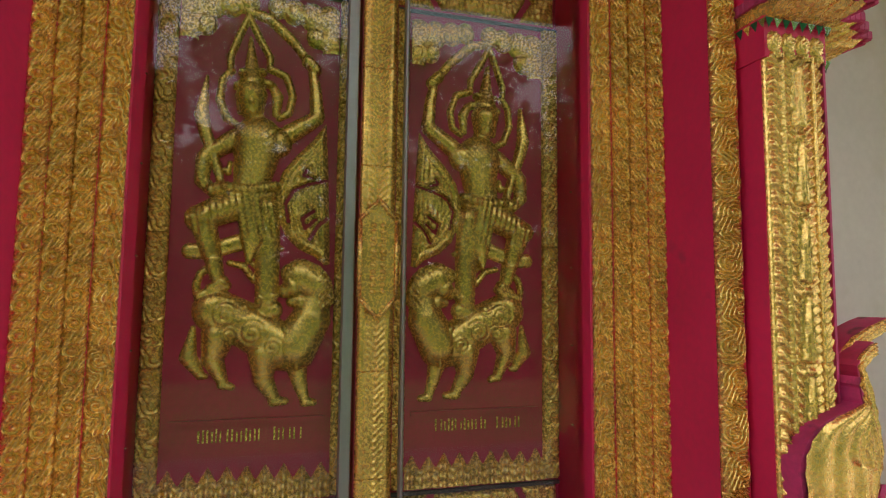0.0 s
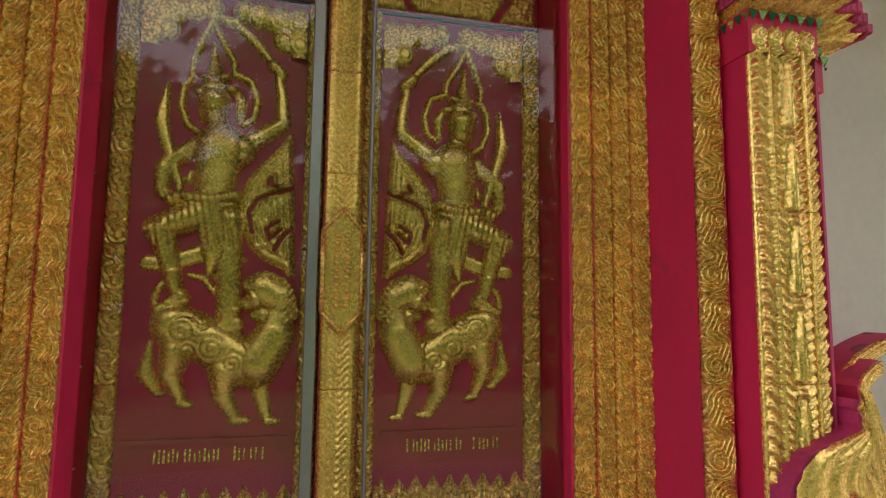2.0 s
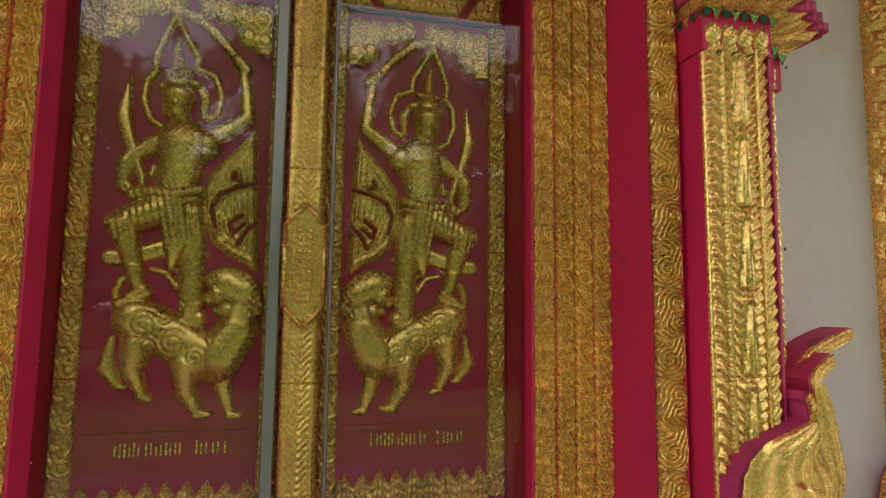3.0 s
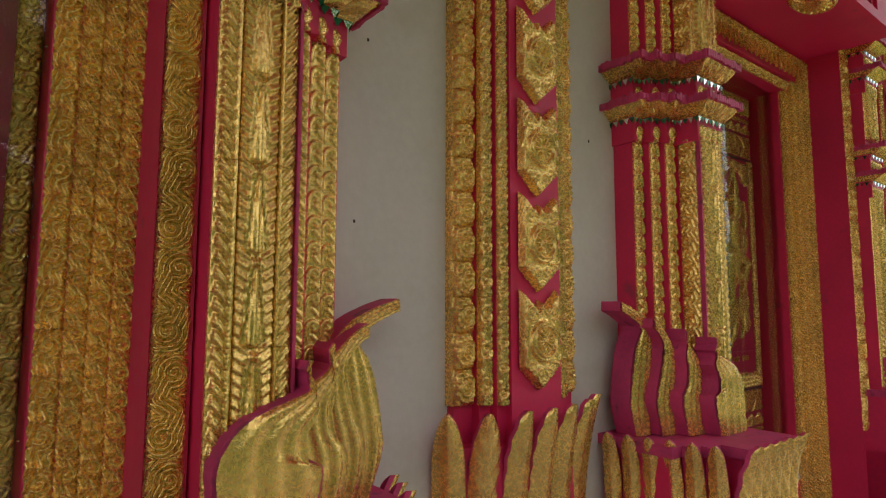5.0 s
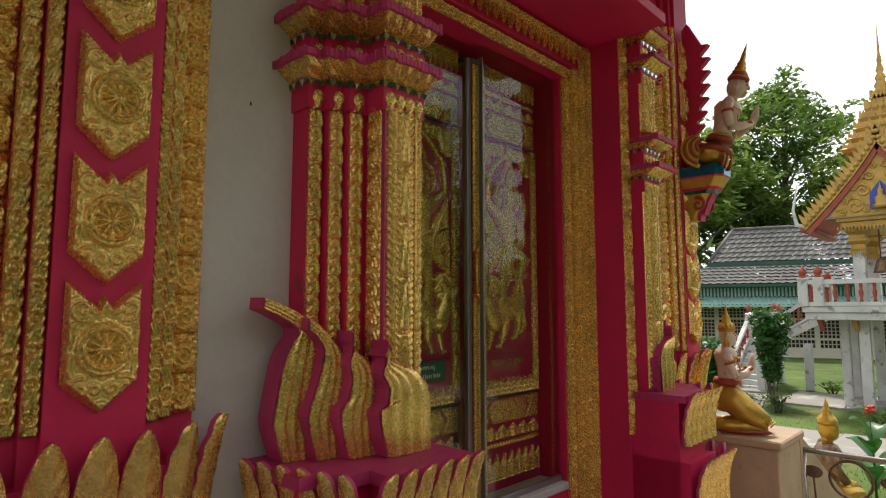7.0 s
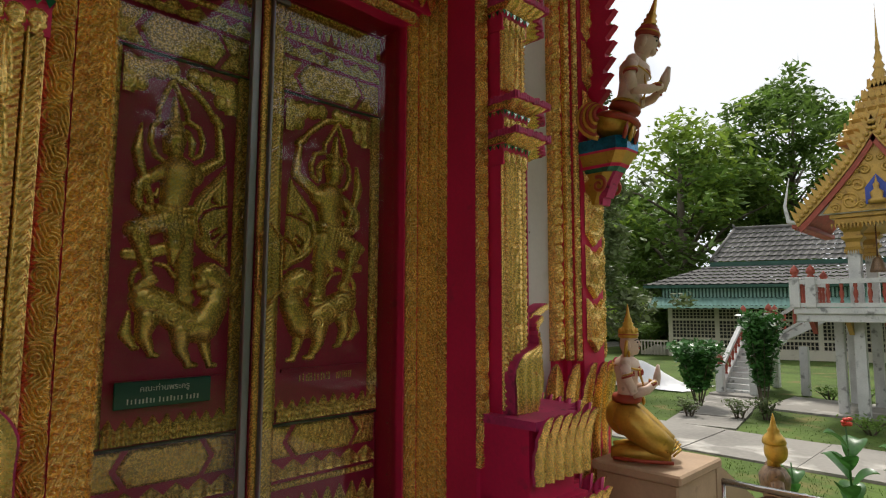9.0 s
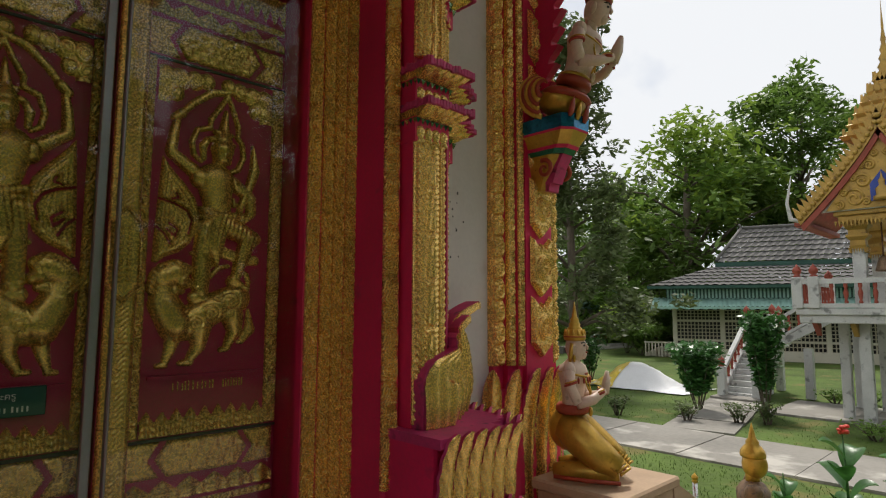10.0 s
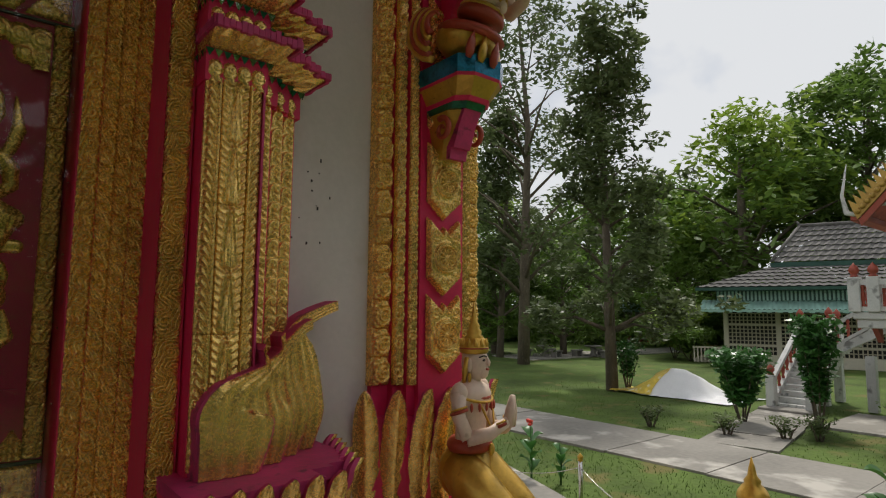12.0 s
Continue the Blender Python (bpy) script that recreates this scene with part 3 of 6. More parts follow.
def tier(parent, z0):
    """One capital tier: hanging leaves, a band of mirror triangles, a flared gold cornice with a ragged red rim."""
    part("capital_neck", Geo().prism(offset(0.012), z0, z0 + 0.10), RED, parent, "crimson capital neck")
    for u, y in ((1.098, 1.335), (1.150, 1.335), (1.202, 1.335), (1.254, 1.335), (1.330, 1.445), (1.40, 1.485), (1.469, 1.531)):
        unit("hanging_leaf", DROP, parent, at(u, y, z0 - 0.005))
    tri = Geo()
    pts = offset(0.026)
    for (ax, ay), (bx, by) in zip(pts[:-1], pts[1:]):
        n = max(1, round(math.hypot(bx - ax, by - ay) / 0.03))
        for k in range(n):
            p = [(ax + (bx - ax) * q, ay + (by - ay) * q) for q in (k / n, (k + 1) / n)]
            nx, ny = (by - ay), -(bx - ax)
            ln = math.hypot(nx, ny)
            o = (-0.006 * nx / ln, -0.006 * ny / ln) if ln else (0, 0)
            mid = ((p[0][0] + p[1][0]) / 2 + o[0], (p[0][1] + p[1][1]) / 2 + o[1])
            zb, zt = z0 + 0.085, z0 + 0.113
            tri.add([(*p[0], zt), (*p[1], zt), (*mid, zb), (*mid, zt)], [(0, 1, 2), (0, 2, 3), (1, 3, 2)], k % 2)
    part("mirror_band", tri, [GREENGLASS, MIRROR], parent, "green and silver mirror triangles", fix=False)
    part("capital_band", Geo().prism(offset(0.018), z0 + 0.10, z0 + 0.122), RED, parent)
    fl = Geo()
    levels = [(0.02, 0.117), (0.045, 0.128), (0.075, 0.146), (0.105, 0.168), (0.112, 0.174)]
    rings = []
    for d, z in levels:
        ring = []
        pts = offset(d * .80, d, d * 0.06)
        for (ax, ay), (bx, by) in zip(pts[:-1], pts[1:]):
            n = max(1, int(math.hypot(bx - ax, by - ay) / 0.012))
            for k in range(n):
                q = k / n
                j = 0.004 * math.sin((ax + (bx - ax) * q + ay + (by - ay) * q) * 400 + d * 200)
                ring.append((ax + (bx - ax) * q, ay + (by - ay) * q + j, z0 + z + j * 0.5))
        ring.append((*pts[-1], z0 + z))
        rings.append(ring)
    n0 = min(len(r) for r in rings)
    rings = [[r[round(k * (len(r) - 1) / (n0 - 1))] for k in range(n0)] for r in rings]
    fl.rings(rings, True, 0)
    part("cornice", fl, GOLD, parent, "flared gold cornice")
    rim = Geo()
    pts = offset(0.118 * .80, 0.114, 0.008)
    for (ax, ay), (bx, by) in zip(pts[:-1], pts[1:]):
        ln = math.hypot(bx - ax, by - ay)
        n = max(1, round(ln / 0.021))
        for k in range(n):
            x, y = ax + (bx - ax) * (k + .5) / n, ay + (by - ay) * (k + .5) / n
            w = ln / n / 2 * 1.05
            hx, hy = (w, 0.009) if abs(bx - ax) > abs(by - ay) else (0.009, w)
            rim.box(x - hx, x + hx, y - hy, y + hy, z0 + 0.160 + random.uniform(-.004, .004), z0 + 0.196 + random.uniform(-.007, .007), 0, 0.003)
    rim.prism(offset(0.118 * .76, 0.11, 0.006), z0 + 0.172, z0 + 0.186)
    part("rim", rim, PINK, parent, "ragged faded red rim")


def edge_curve(pts, n):
    """Smooth line through pts at n even steps."""
    p = [Vector(q) for q in pts]
    fine = []
    for i in range(len(p) - 1):
        a, b, c, d = p[max(i - 1, 0)], p[i], p[i + 1], p[min(i + 2, len(p) - 1)]
        for k in range(12):
            t = k / 12
            fine.append(0.5 * ((2 * b) + (c - a) * t + (2 * a - 5 * b + 4 * c - d) * t * t + (3 * b - a - 3 * c + d) * t ** 3))
    fine.append(p[-1])
    acc = [0.0]
    for q, r in zip(fine[:-1], fine[1:]):
        acc.append(acc[-1] + (r - q).length)
    out, j = [], 0
    for k in range(n):
        s = acc[-1] * k / (n - 1)
        while j < len(acc) - 2 and acc[j + 1] < s:
            j += 1
        t = (s - acc[j]) / max(1e-9, acc[j + 1] - acc[j])
        out.append(fine[j].lerp(fine[j + 1], min(1, t)))
    return out


def crest(parent, ua, ub, y, zt, reach, out):
    """S-curved plate in front of a pillar step: gold carved face, red edges, tip swept outwards."""
    n, z0 = 26, 0.915
    inner = edge_curve([(ua + out * .8, z0), (ua + out * .8, z0 + .12), (ua + out * .5, zt - .20), (ua + (ub - ua) * .35 + out * .3, zt - .115), (ub + .03, zt - .055), (ub + reach * .62, zt - .012), (ub + reach, zt + .012)], n)
    outer = edge_curve([(ub + .02 + out, z0), (ub + .06 + out, z0 + .12), (ub + .06 + out, z0 + .18), (ub + .03 + out, zt - .24), (ub + .018 + out * .8, zt - .17), (ub + .05, zt - .11), (ub + reach * .6 + .01, zt - .06), (ub + reach * 1.02, zt - .03)], n)
    body = Geo()
    depth = 0.065
    rings = [[(a.x, y - depth, a.y), (b.x, y - depth, b.y), (b.x, y + .035, b.y), (a.x, y + .035, a.y)] for a, b in zip(inner, outer)]
    body.rings(rings, True)
    plate = part("crest_plate", body, PINK, parent, "red edged crest plate")
    face = Geo()
    rows = []
    for k, (a, b) in enumerate(zip(inner, outer)):
        s = k / (n - 1)
        row = []
        for j in range(19):
            t = j / 18
            q = a.lerp(b, 0.03 + 0.94 * t)
            h = 0.008 * math.sin(math.pi * t) ** .5 + 0.013 * abs(math.cos(t * math.pi * 3.5 + 2.2 * s)) * (1 - .5 * s) + (0.003 * math.sin(s * 90) * (t < .12 or t > .88))
            row.append((q.x, y - depth - 0.001 - h, q.y))
        rows.append(row)
    face.grid(rows)
    part("crest_face", face, GOLD, plate, "gold grooved crest face", fix=False)


def pillar():
    p = thing("pilaster", (1.25, 1.5, FLOOR_Z), "stepped gold and crimson temple pilaster against the wall", "pilaster", "pilasters beside the windows")
    part("core", Geo().prism([(u, y + 0.012) for u, y in offset(0)] + [(1.49, 1.8), (1.08, 1.8)], FLOOR_Z, 5.2), RED, p, "crimson stepped shaft")
    part("rope_board", Geo().prism([(0.972, 1.47), (1.066, 1.45), (1.068, 1.8), (0.966, 1.8)], FLOOR_Z, 5.2), RED, p, "crimson backing strip")
    for i in range(12):
        unit("carved_block", ROPE, p, at(1.018, 1.462, 0.63 + i * 0.2475, -8, 1, 1.35, 1.003))
    for z0, z1 in ((0.93, 2.285), (2.70, 3.06)):
        run(FEATHER, p, 1.098, 1.348, z0, z1, 0.448, sx=1.12)
        run(BUD, p, 1.175, 1.344, z0, z1, 0.45, sx=1.22)
        run(FEATHER, p, 1.250, 1.348, z0, z1, 0.448, sx=-1.1)
        run(BAND_FLAME, p, 1.280, 1.405, z0, z1, 0.351, rz=90, sx=1.4, deep=.7)
        for u, y in ((1.332, 1.46), (1.401, 1.50), (1.470, 1.546)):
            run(CURLS, p, u, y + .004, z0, z1, 0.448, sx=1.08, deep=.7)
    g = Geo()
    for z0, z1 in ((0.93, 2.29),):
        g.box(1.2765, 1.2850, 1.336, 1.356, z0, z1)
    part("painted_line", g, PINK, p, "thin pink painted edge line")
    for z0 in (2.27, 2.465, 3.05, 3.245):
        tier(p, z0)
    for k, (ua, ub, y) in enumerate(((1.08, 1.28, 1.35), (1.275, 1.367, 1.435), (1.36, 1.433, 1.505), (1.425, 1.505, 1.570))):
        crest(p, ua, ub, y, (1.335, 1.372, 1.42, 1.495)[k], (0.02, 0.04, 0.12, 0.195)[k], (0.0, 0.028, 0.055, 0.085)[k])
    base = offset(0.17, 0.255, 0.065)
    part("plinth", Geo().prism([(u, y + .05) for u, y in offset(0.13, 0.26, 0.063)], FLOOR_Z, 0.875), RED, p, "crimson plinth block")
    part("plinth_slab", Geo().prism(base, 0.868, 0.912), PINK, p, "faded red plinth slab with dust")
    part("lower_plinth", Geo().prism([(u, y + .05) for u, y in offset(0.17, 0.32, 0.063)], FLOOR_Z, 0.50), RED, p)
    for z, y0 in ((0.60, 1.10), (0.20, 1.03)):
        for k in range(6):
            unit("petal", PETAL, p, at(1.05 + k * 0.086, y0 + .01, z))
        for k in range(6):
            q = (k + 0.4) / 6
            unit("petal", PETAL, p, at(1.53 + q * 0.15, y0 + .04 + q * 0.50, z, 70, 0.95, 1, 1))
    return p


first = pillar()
for xc in BAYS:
    for s in (1, -1):
        m = Matrix.Translation((xc, 0, 0)) @ Matrix.Diagonal((s, 1, 1, 1)) @ Matrix.Translation((1.25, 1.5, FLOOR_Z))
        if xc == BAYS[0] and s == 1:
            first.location = m.translation
        else:
            copy_thing(first, m)


# ---- wide pier between the windows ----
def medallion():
    w, p = 0.212, 0.372

    def f(X, Z):
        low = 0.095 * np.abs(X) / (w / 2)
        top = p - 0.030 + 0.095 * np.abs(X) / (w / 2) - 0.095 + 0.05 * np.clip(1 - np.abs(X) / 0.018, 0, 1)
        inside = np.minimum(np.minimum(Z - low, top + 0.045 - Z) * 0.75, w / 2 - 0.004 - np.abs(X))
        r = np.hypot(X, Z - p * 0.5)
        a = np.arctan2(Z - p * 0.5, X)
        h = 0.020 * np.clip(inside / 0.010, -1, 1)
        disc = 0.014 * np.exp(-((r - 0.071) / 0.0050) ** 2) + 0.012 * np.exp(-((r - 0.057) / 0.0038) ** 2) + 0.007 * (r < 0.066)
        rose = (r < 0.050) * (0.006 * np.sign(np.cos(12 * a)) * np.clip(np.abs(np.cos(12 * a)) * 2, 0, 1) * np.clip((r - 0.010) / 0.012, 0, 1) * np.clip((0.049 - r) / 0.008, 0, 1) + 0.010 * np.exp(-(r / 0.011) ** 2))
        sx, sz = np.abs(X), Z - p * 0.5
        v1 = near(sx, np.abs(sz), curl(0.062, 0.112, 0.032, 1.3, -2.0, 1, 18))
        v2 = near(sx, np.abs(sz), curl(0.022, 0.118, 0.022, 1.2, 1.0, -1, 14))
        v3 = near(sx, np.abs(sz), [(0.088, 0.02), (0.094, 0.05), (0.084, 0.075)])
        v = np.minimum(np.minimum(v1, v2), v3)
        leafy = (r > 0.079) * (inside > 0.006) * (0.0055 * np.exp(-(v / 0.0055) ** 2) + 0.0012 * np.cos(v * 2 * math.pi / 0.012))
        return np.where(inside > -0.001, h + disc + rose + leafy, inside * 1.5)
    return relief("medallion_panel", w, p + 0.05, 0.0030, f, GOLD, cut=-0.001)


MEDALLION = medallion()


def pier():
    p = thing("pier", (0, 1.55, FLOOR_Z), "wide gold carved pier with round medallions on crimson ground", "pilaster", "piers on the wall")
    out = [(-.325, 1.67), (-.325, 1.625), (-.235, 1.625), (-.235, 1.585), (-.182, 1.585), (-.182, 1.545), (-.136, 1.545), (-.136, 1.515),
           (.136, 1.515), (.136, 1.545), (.182, 1.545), (.182, 1.585), (.235, 1.585), (.235, 1.625), (.325, 1.625), (.325, 1.67)]
    part("core", Geo().prism(out, 0.5, 5.2), RED, p, "crimson stepped core")
    for s in (-1, 1):
        for i in range(21):
            unit("carved_block", SHELL, p, at(s * 0.283, 1.62, 1.12 + i * 0.1325, 0, s, 1.4, 1.034))
        run(VINE, p, s * 0.209, 1.58, 1.12, 3.9, 0.39, sx=s * 0.97)
        run(BRAID, p, s * 0.159, 1.54, 1.12, 3.9, 0.45, sx=s)
    for i in range(7):
        unit("medallion_panel", MEDALLION, p, at(0, 1.505, 1.165 + i * 0.3745, 0, 1, 1.3, 1))
    part("foot", Geo().prism([(-.36, 1.67), (-.36, 1.60), (-.2, 1.52), (.2, 1.52), (.36, 1.60), (.36, 1.67)], FLOOR_Z, 0.98), RED, p, "crimson foot behind the petals")
    for u, y, rz in ((-.375, 1.60, -50), (-.265, 1.545, -22), (-.135, 1.51, 0), (0.0, 1.50, 0), (.135, 1.51, 0), (.265, 1.545, 22), (.375, 1.60, 50)):
        unit("petal", PETAL_TALL, p, at(u * .9, y + .035, 0.29, rz * .8, .90))
    for u, y, rz in ((-.37, 1.55, -50), (-.25, 1.49, -20), (-.12, 1.46, 0), (0.0, 1.45, 0), (.12, 1.46, 0), (.25, 1.49, 20), (.37, 1.55, 50)):
        unit("petal", PETAL, p, at(u, y, FLOOR_Z, rz, 1.35, 1.2, 1.5))
    return p


pier_a = pier()
pier_a.location.x = PIERS[0]
copy_thing(pier_a, Matrix.Translation((PIERS[1], 1.55, FLOOR_Z)))


# ---- carved window leaves ----
LEAF_Y = 2.03


def capsule(X, Z, a, b, ra, rb, k=0.55):
    """Rounded limb from a to b; negative outside."""
    dx, dz = b[0] - a[0], b[1] - a[1]
    t = np.clip(((X - a[0]) * dx + (Z - a[1]) * dz) / (dx * dx + dz * dz + 1e-9), 0, 1)
    r = ra + (rb - ra) * t
    d = np.hypot(X - a[0] - t * dx, Z - a[1] - t * dz)
    return np.where(d < r, k * np.sqrt(np.clip(r * r - d * d, 0, None)), (r - d) * 1.2)


def rider():
    """Armed rider with a pointed crown on a lion, carved in low relief; the sketch is in millimetres."""
    w, h = 0.56, 1.44

    def f(X, Z):
        H = np.full(X.shape, -0.05)

        def mm(pts):
            return [(x / 1000, z / 1000) for x, z in pts]

        def limb(pts, radii, k=0.55, lift=0.0):
            nonlocal H
            q = mm(pts)
            for i in range(len(q) - 1):
                c = capsule(X, Z, q[i], q[i + 1], radii[i] / 1000, radii[i + 1] / 1000, k)
                H = np.maximum(H, np.where(c > 0, c + lift, c))

        def cloth(pts, high):
            nonlocal H
            q = mm(pts)
            d, odd = near(X, Z, q + q[:1]), np.zeros(X.shape, bool)
            for (x0, z0), (x1, z1) in zip(q, q[1:] + q[:1]):
                odd ^= ((z0 > Z) != (z1 > Z)) & (X < (x1 - x0) * (Z - z0) / (z1 - z0 + 1e-9) + x0)
            H = np.maximum(H, np.where(odd, high * np.clip(d / 0.012, 0, 1) ** .5 + 0.002 * np.cos(d * 2 * math.pi / 0.02), -d * 1.2))

        def groove(pts):
            nonlocal H
            d = near(X, Z, mm(pts))
            H = np.where((d < 0.0065) & (H < 0.022), -0.012, np.where((d < 0.016) & (H > 0) & (H < 0.022), H + 0.004, H))

        def eddy(x, z, r):
            nonlocal H
            d, away = near(X, Z, curl(x / 1000, z / 1000, r, 1.8, 0.6)), np.hypot(X - x / 1000, Z - z / 1000)
            H = np.where((away < r * 1.2) & (H > 0.01), H - 0.0032 * np.exp(-(d / 0.0035) ** 2), H)

        cloth([(231, 1022), (185, 961), (134, 908), (85, 845), (65, 777), (68, 711), (101, 629), (148, 587), (204, 563), (237, 535), (255, 539), (249, 697), (240, 885)], .016)
        groove([(237, 824), (177, 809), (125, 784), (98, 738), (109, 677)])
        groove([(195, 717), (157, 690), (166, 657), (203, 688)])
        groove([(168, 857), (158, 838), (187, 829)])
        groove([(242, 693), (211, 666), (185, 621)])
        # lion
        limb([(-123, 380), (-13, 329), (94, 262), (145, 253)], [70, 73, 77, 73], 0.5, 0)
        limb([(145, 262), (196, 350), (210, 425)], [77, 67, 50], 0.55, 0.004)
        limb([(-107, 298), (-122, 227), (-89, 157)], [55, 35, 18], 0.6, 0.006)
        limb([(-89, 144), (-58, 135)], [15, 10], 0.7, 0.006)
        limb([(-186, 322), (-197, 231), (-160, 177)], [8, 27, 15], 0.5, 0)
        limb([(-160, 174), (-141, 170)], [13, 8], 0.7, 0)
        limb([(42, 237), (43, 159), (79, 99)], [53, 32, 18], 0.6, 0.008)
        limb([(79, 87), (119, 84)], [17, 10], 0.7, 0.008)
        limb([(153, 192), (167, 136), (183, 87)], [33, 23, 15], 0.5, 0.002)
        limb([(183, 80), (214, 77)], [15, 10], 0.7, 0.002)
        limb([(-179, 421), (-183, 461), (-172, 495), (-145, 519)], [10, 12, 12, 10], 0.8, 0)
        limb([(-170, 426), (-87, 459)], [15, 15], 0.7, 0.012)
        limb([(157, 493), (205, 467)], [60, 57], 0.55, 0.006)
        limb([(128, 457), (106, 446)], [37, 23], 0.6, 0.016)
        limb([(155, 410), (128, 410)], [27, 15], 0.6, 0.012)
        limb([(105, 323), (141, 262), (151, 192)], [7, 7, 7], 0.9, 0.03)
        # legs, skirt
        limb([(31, 713), (44, 544), (44, 417)], [47, 40, 37], 0.5, 0.008)
        limb([(39, 381), (69, 381)], [33, 30], 0.5, 0.006)
        limb([(33, 429), (76, 429)], [10, 10], 0.8, 0.018)
        limb([(53, 595), (90, 585)], [23, 7], 0.4, 0.006)
        limb([(-42, 735), (-113, 708), (-189, 675)], [50, 48, 40], 0.55, 0.014)
        limb([(-172, 665), (-146, 592), (-119, 491)], [43, 33, 22], 0.6, 0.014)
        limb([(-100, 471), (-141, 449)], [20, 13], 0.7, 0.014)
        limb([(-211, 674), (-170, 683)], [13, 15], 0.8, 0.03)
        limb([(-140, 543), (-111, 547)], [8, 8], 0.8, 0.026)
        limb([(-208, 569), (-148, 569), (-52, 602)], [25, 25, 27], 0.3, 0.002)
        limb([(-23, 754), (-8, 614), (-19, 539)], [47, 38, 8], 0.4, 0.024)
        limb([(-81, 534), (-35, 525), (1, 479), (17, 515), (-9, 536)], [8, 10, 10, 8, 7], 0.8, 0.004)
        limb([(-98, 779), (-23, 772), (63, 792)], [17, 20, 15], 0.8, 0.03)
        limb([(-83, 755), (-21, 743), (54, 762)], [8, 10, 8], 0.8, 0.032)
        # body
        limb([(-2, 939), (-9, 868), (-19, 804)], [87, 70, 60], 0.5, 0.01)
        limb([(-43, 936), (63, 944)], [50, 50], 0.5, 0.014)
        limb([(-57, 957), (-22, 937), (53, 973)], [8, 8, 8], 0.8, 0.04)
        limb([(-11, 905), (-16, 813)], [8, 7], 0.8, 0.038)
        limb([(-13, 986), (-16, 1020)], [37, 33], 0.6, 0.008)
        # arms and blades
        limb([(-80, 944), (-166, 887)], [33, 25], 0.65, 0.01)
        limb([(-175, 872), (-181, 803), (-146, 766)], [27, 23, 17], 0.65, 0.01)
        limb([(-143, 769), (-114, 778)], [20, 20], 0.6, 0.02)
        limb([(-106, 721), (-126, 824), (-177, 966), (-190, 1020), (-177, 1146)], [8, 13, 20, 22, 3], 0.45, 0.018)
        limb([(-92, 863), (-97, 833), (-108, 840)], [7, 10, 7], 0.7, 0.004)
        limb([(103, 977), (196, 1042)], [32, 25], 0.65, 0.008)
        limb([(198, 1050), (190, 1140), (179, 1197)], [25, 20, 15], 0.65, 0.008)
        limb([(189, 1211), (159, 1239)], [18, 20], 0.6, 0.012)
        limb([(171, 1225), (110, 1300), (26, 1372), (-63, 1395), (-124, 1394)], [12, 15, 17, 13, 3], 0.45, 0.008)
        # head, crown, halo
        limb([(-29, 1097), (-27, 1056)], [52, 40], 0.7, 0.014)
        limb([(-29, 1143), (-32, 1193), (-39, 1294)], [43, 23, 5], 0.6, 0.016)
        limb([(-79, 1126), (-30, 1154), (33, 1141)], [12, 13, 12], 0.75, 0.014)
        limb([(-65, 1173), (7, 1180)], [10, 10], 0.8, 0.02)
        limb([(-48, 1374), (-81, 1293), (-105, 1225), (-103, 1180)], [10, 12, 12, 10], 0.9, 0.004)
        limb([(-48, 1374), (-10, 1301), (28, 1240), (30, 1202)], [10, 12, 12, 10], 0.9, 0.004)
        limb([(-99, 1177), (-127, 1144), (-134, 1076), (-110, 1015), (-59, 986)], [12, 12, 13, 12, 10], 0.9, 0.004)
        limb([(30, 1198), (87, 1177), (111, 1111), (100, 1052), (66, 1027)], [12, 12, 13, 12, 8], 0.9, 0.004)
        limb([(-28, 1086), (-29, 1064)], [7, 10], 0.8, 0.04)
        limb([(-57, 1091), (-41, 1094)], [8, 7], 0.7, 0.034)
        limb([(-18, 1096), (-1, 1096)], [7, 8], 0.7, 0.034)
        limb([(-38, 1042), (-16, 1044)], [5, 5], 0.8, 0.034)
        limb([(-68, 1101), (-65, 1040)], [15, 10], 0.7, 0.006)
        limb([(40, 1138), (59, 1102), (55, 1045)], [13, 18, 13], 0.6, 0.002)
        eddy(7, 409, .03)
        eddy(-88, 363, .05)
        eddy(-28, 391, .035)
        eddy(-72, 301, .035)
        eddy(1, 306, .045)
        eddy(69, 262, .035)
        # mane of small curls, toes, folds and beads
        mane = near(X, Z, mm([(120, 505), (165, 520), (205, 505), (235, 470), (245, 420)]))
        H = np.where(mane < 0.030, np.maximum(H, 0.030 + 0.006 * np.cos(X * 2 * math.pi / 0.026) * np.cos(Z * 2 * math.pi / 0.026)), H)
        fold = (Z > 0.62) & (Z < 0.80) & (H > 0.01)
        H = np.where(fold, H + 0.0016 * np.cos((X + 0.2 * Z) * 2 * math.pi / 0.022), H)
        bead = (Z > 0.80) & (Z < 1.02) & (np.abs(X + 0.03) < 0.09) & (H > 0.02)
        H = np.where(bead, H + 0.0016 * np.cos(X * 2 * math.pi / 0.017) * np.cos(Z * 2 * math.pi / 0.017), H)
        return H
    return relief("carved_rider", w, h, 0.0036, f, GOLD_DOOR, cut=-0.006)


def flame_corner():
    def f(X, Z):
        H = np.full(X.shape, -0.02)
        for ax, az, r, e in ((-.11, .12, .06, .045), (-.04, .13, .05, .04), (.03, .14, .045, .035), (-.12, .05, .05, .035), (-.06, .06, .04, .03), (.09, .15, .04, .02), (-.125, -.0, .04, .02)):
            d = np.hypot(X - ax, Z - az)
            c = np.where(d < r, 0.02 * np.sqrt(np.clip(1 - (d / r) ** 2, 0, 1)) + 0.003 * np.cos(d * 2 * math.pi / 0.016), (r - d))
            H = np.maximum(H, c)
        return H
    return relief("corner_flame", 0.29, 0.20, 0.006, f, GOLD_DOOR, cut=-0.004)


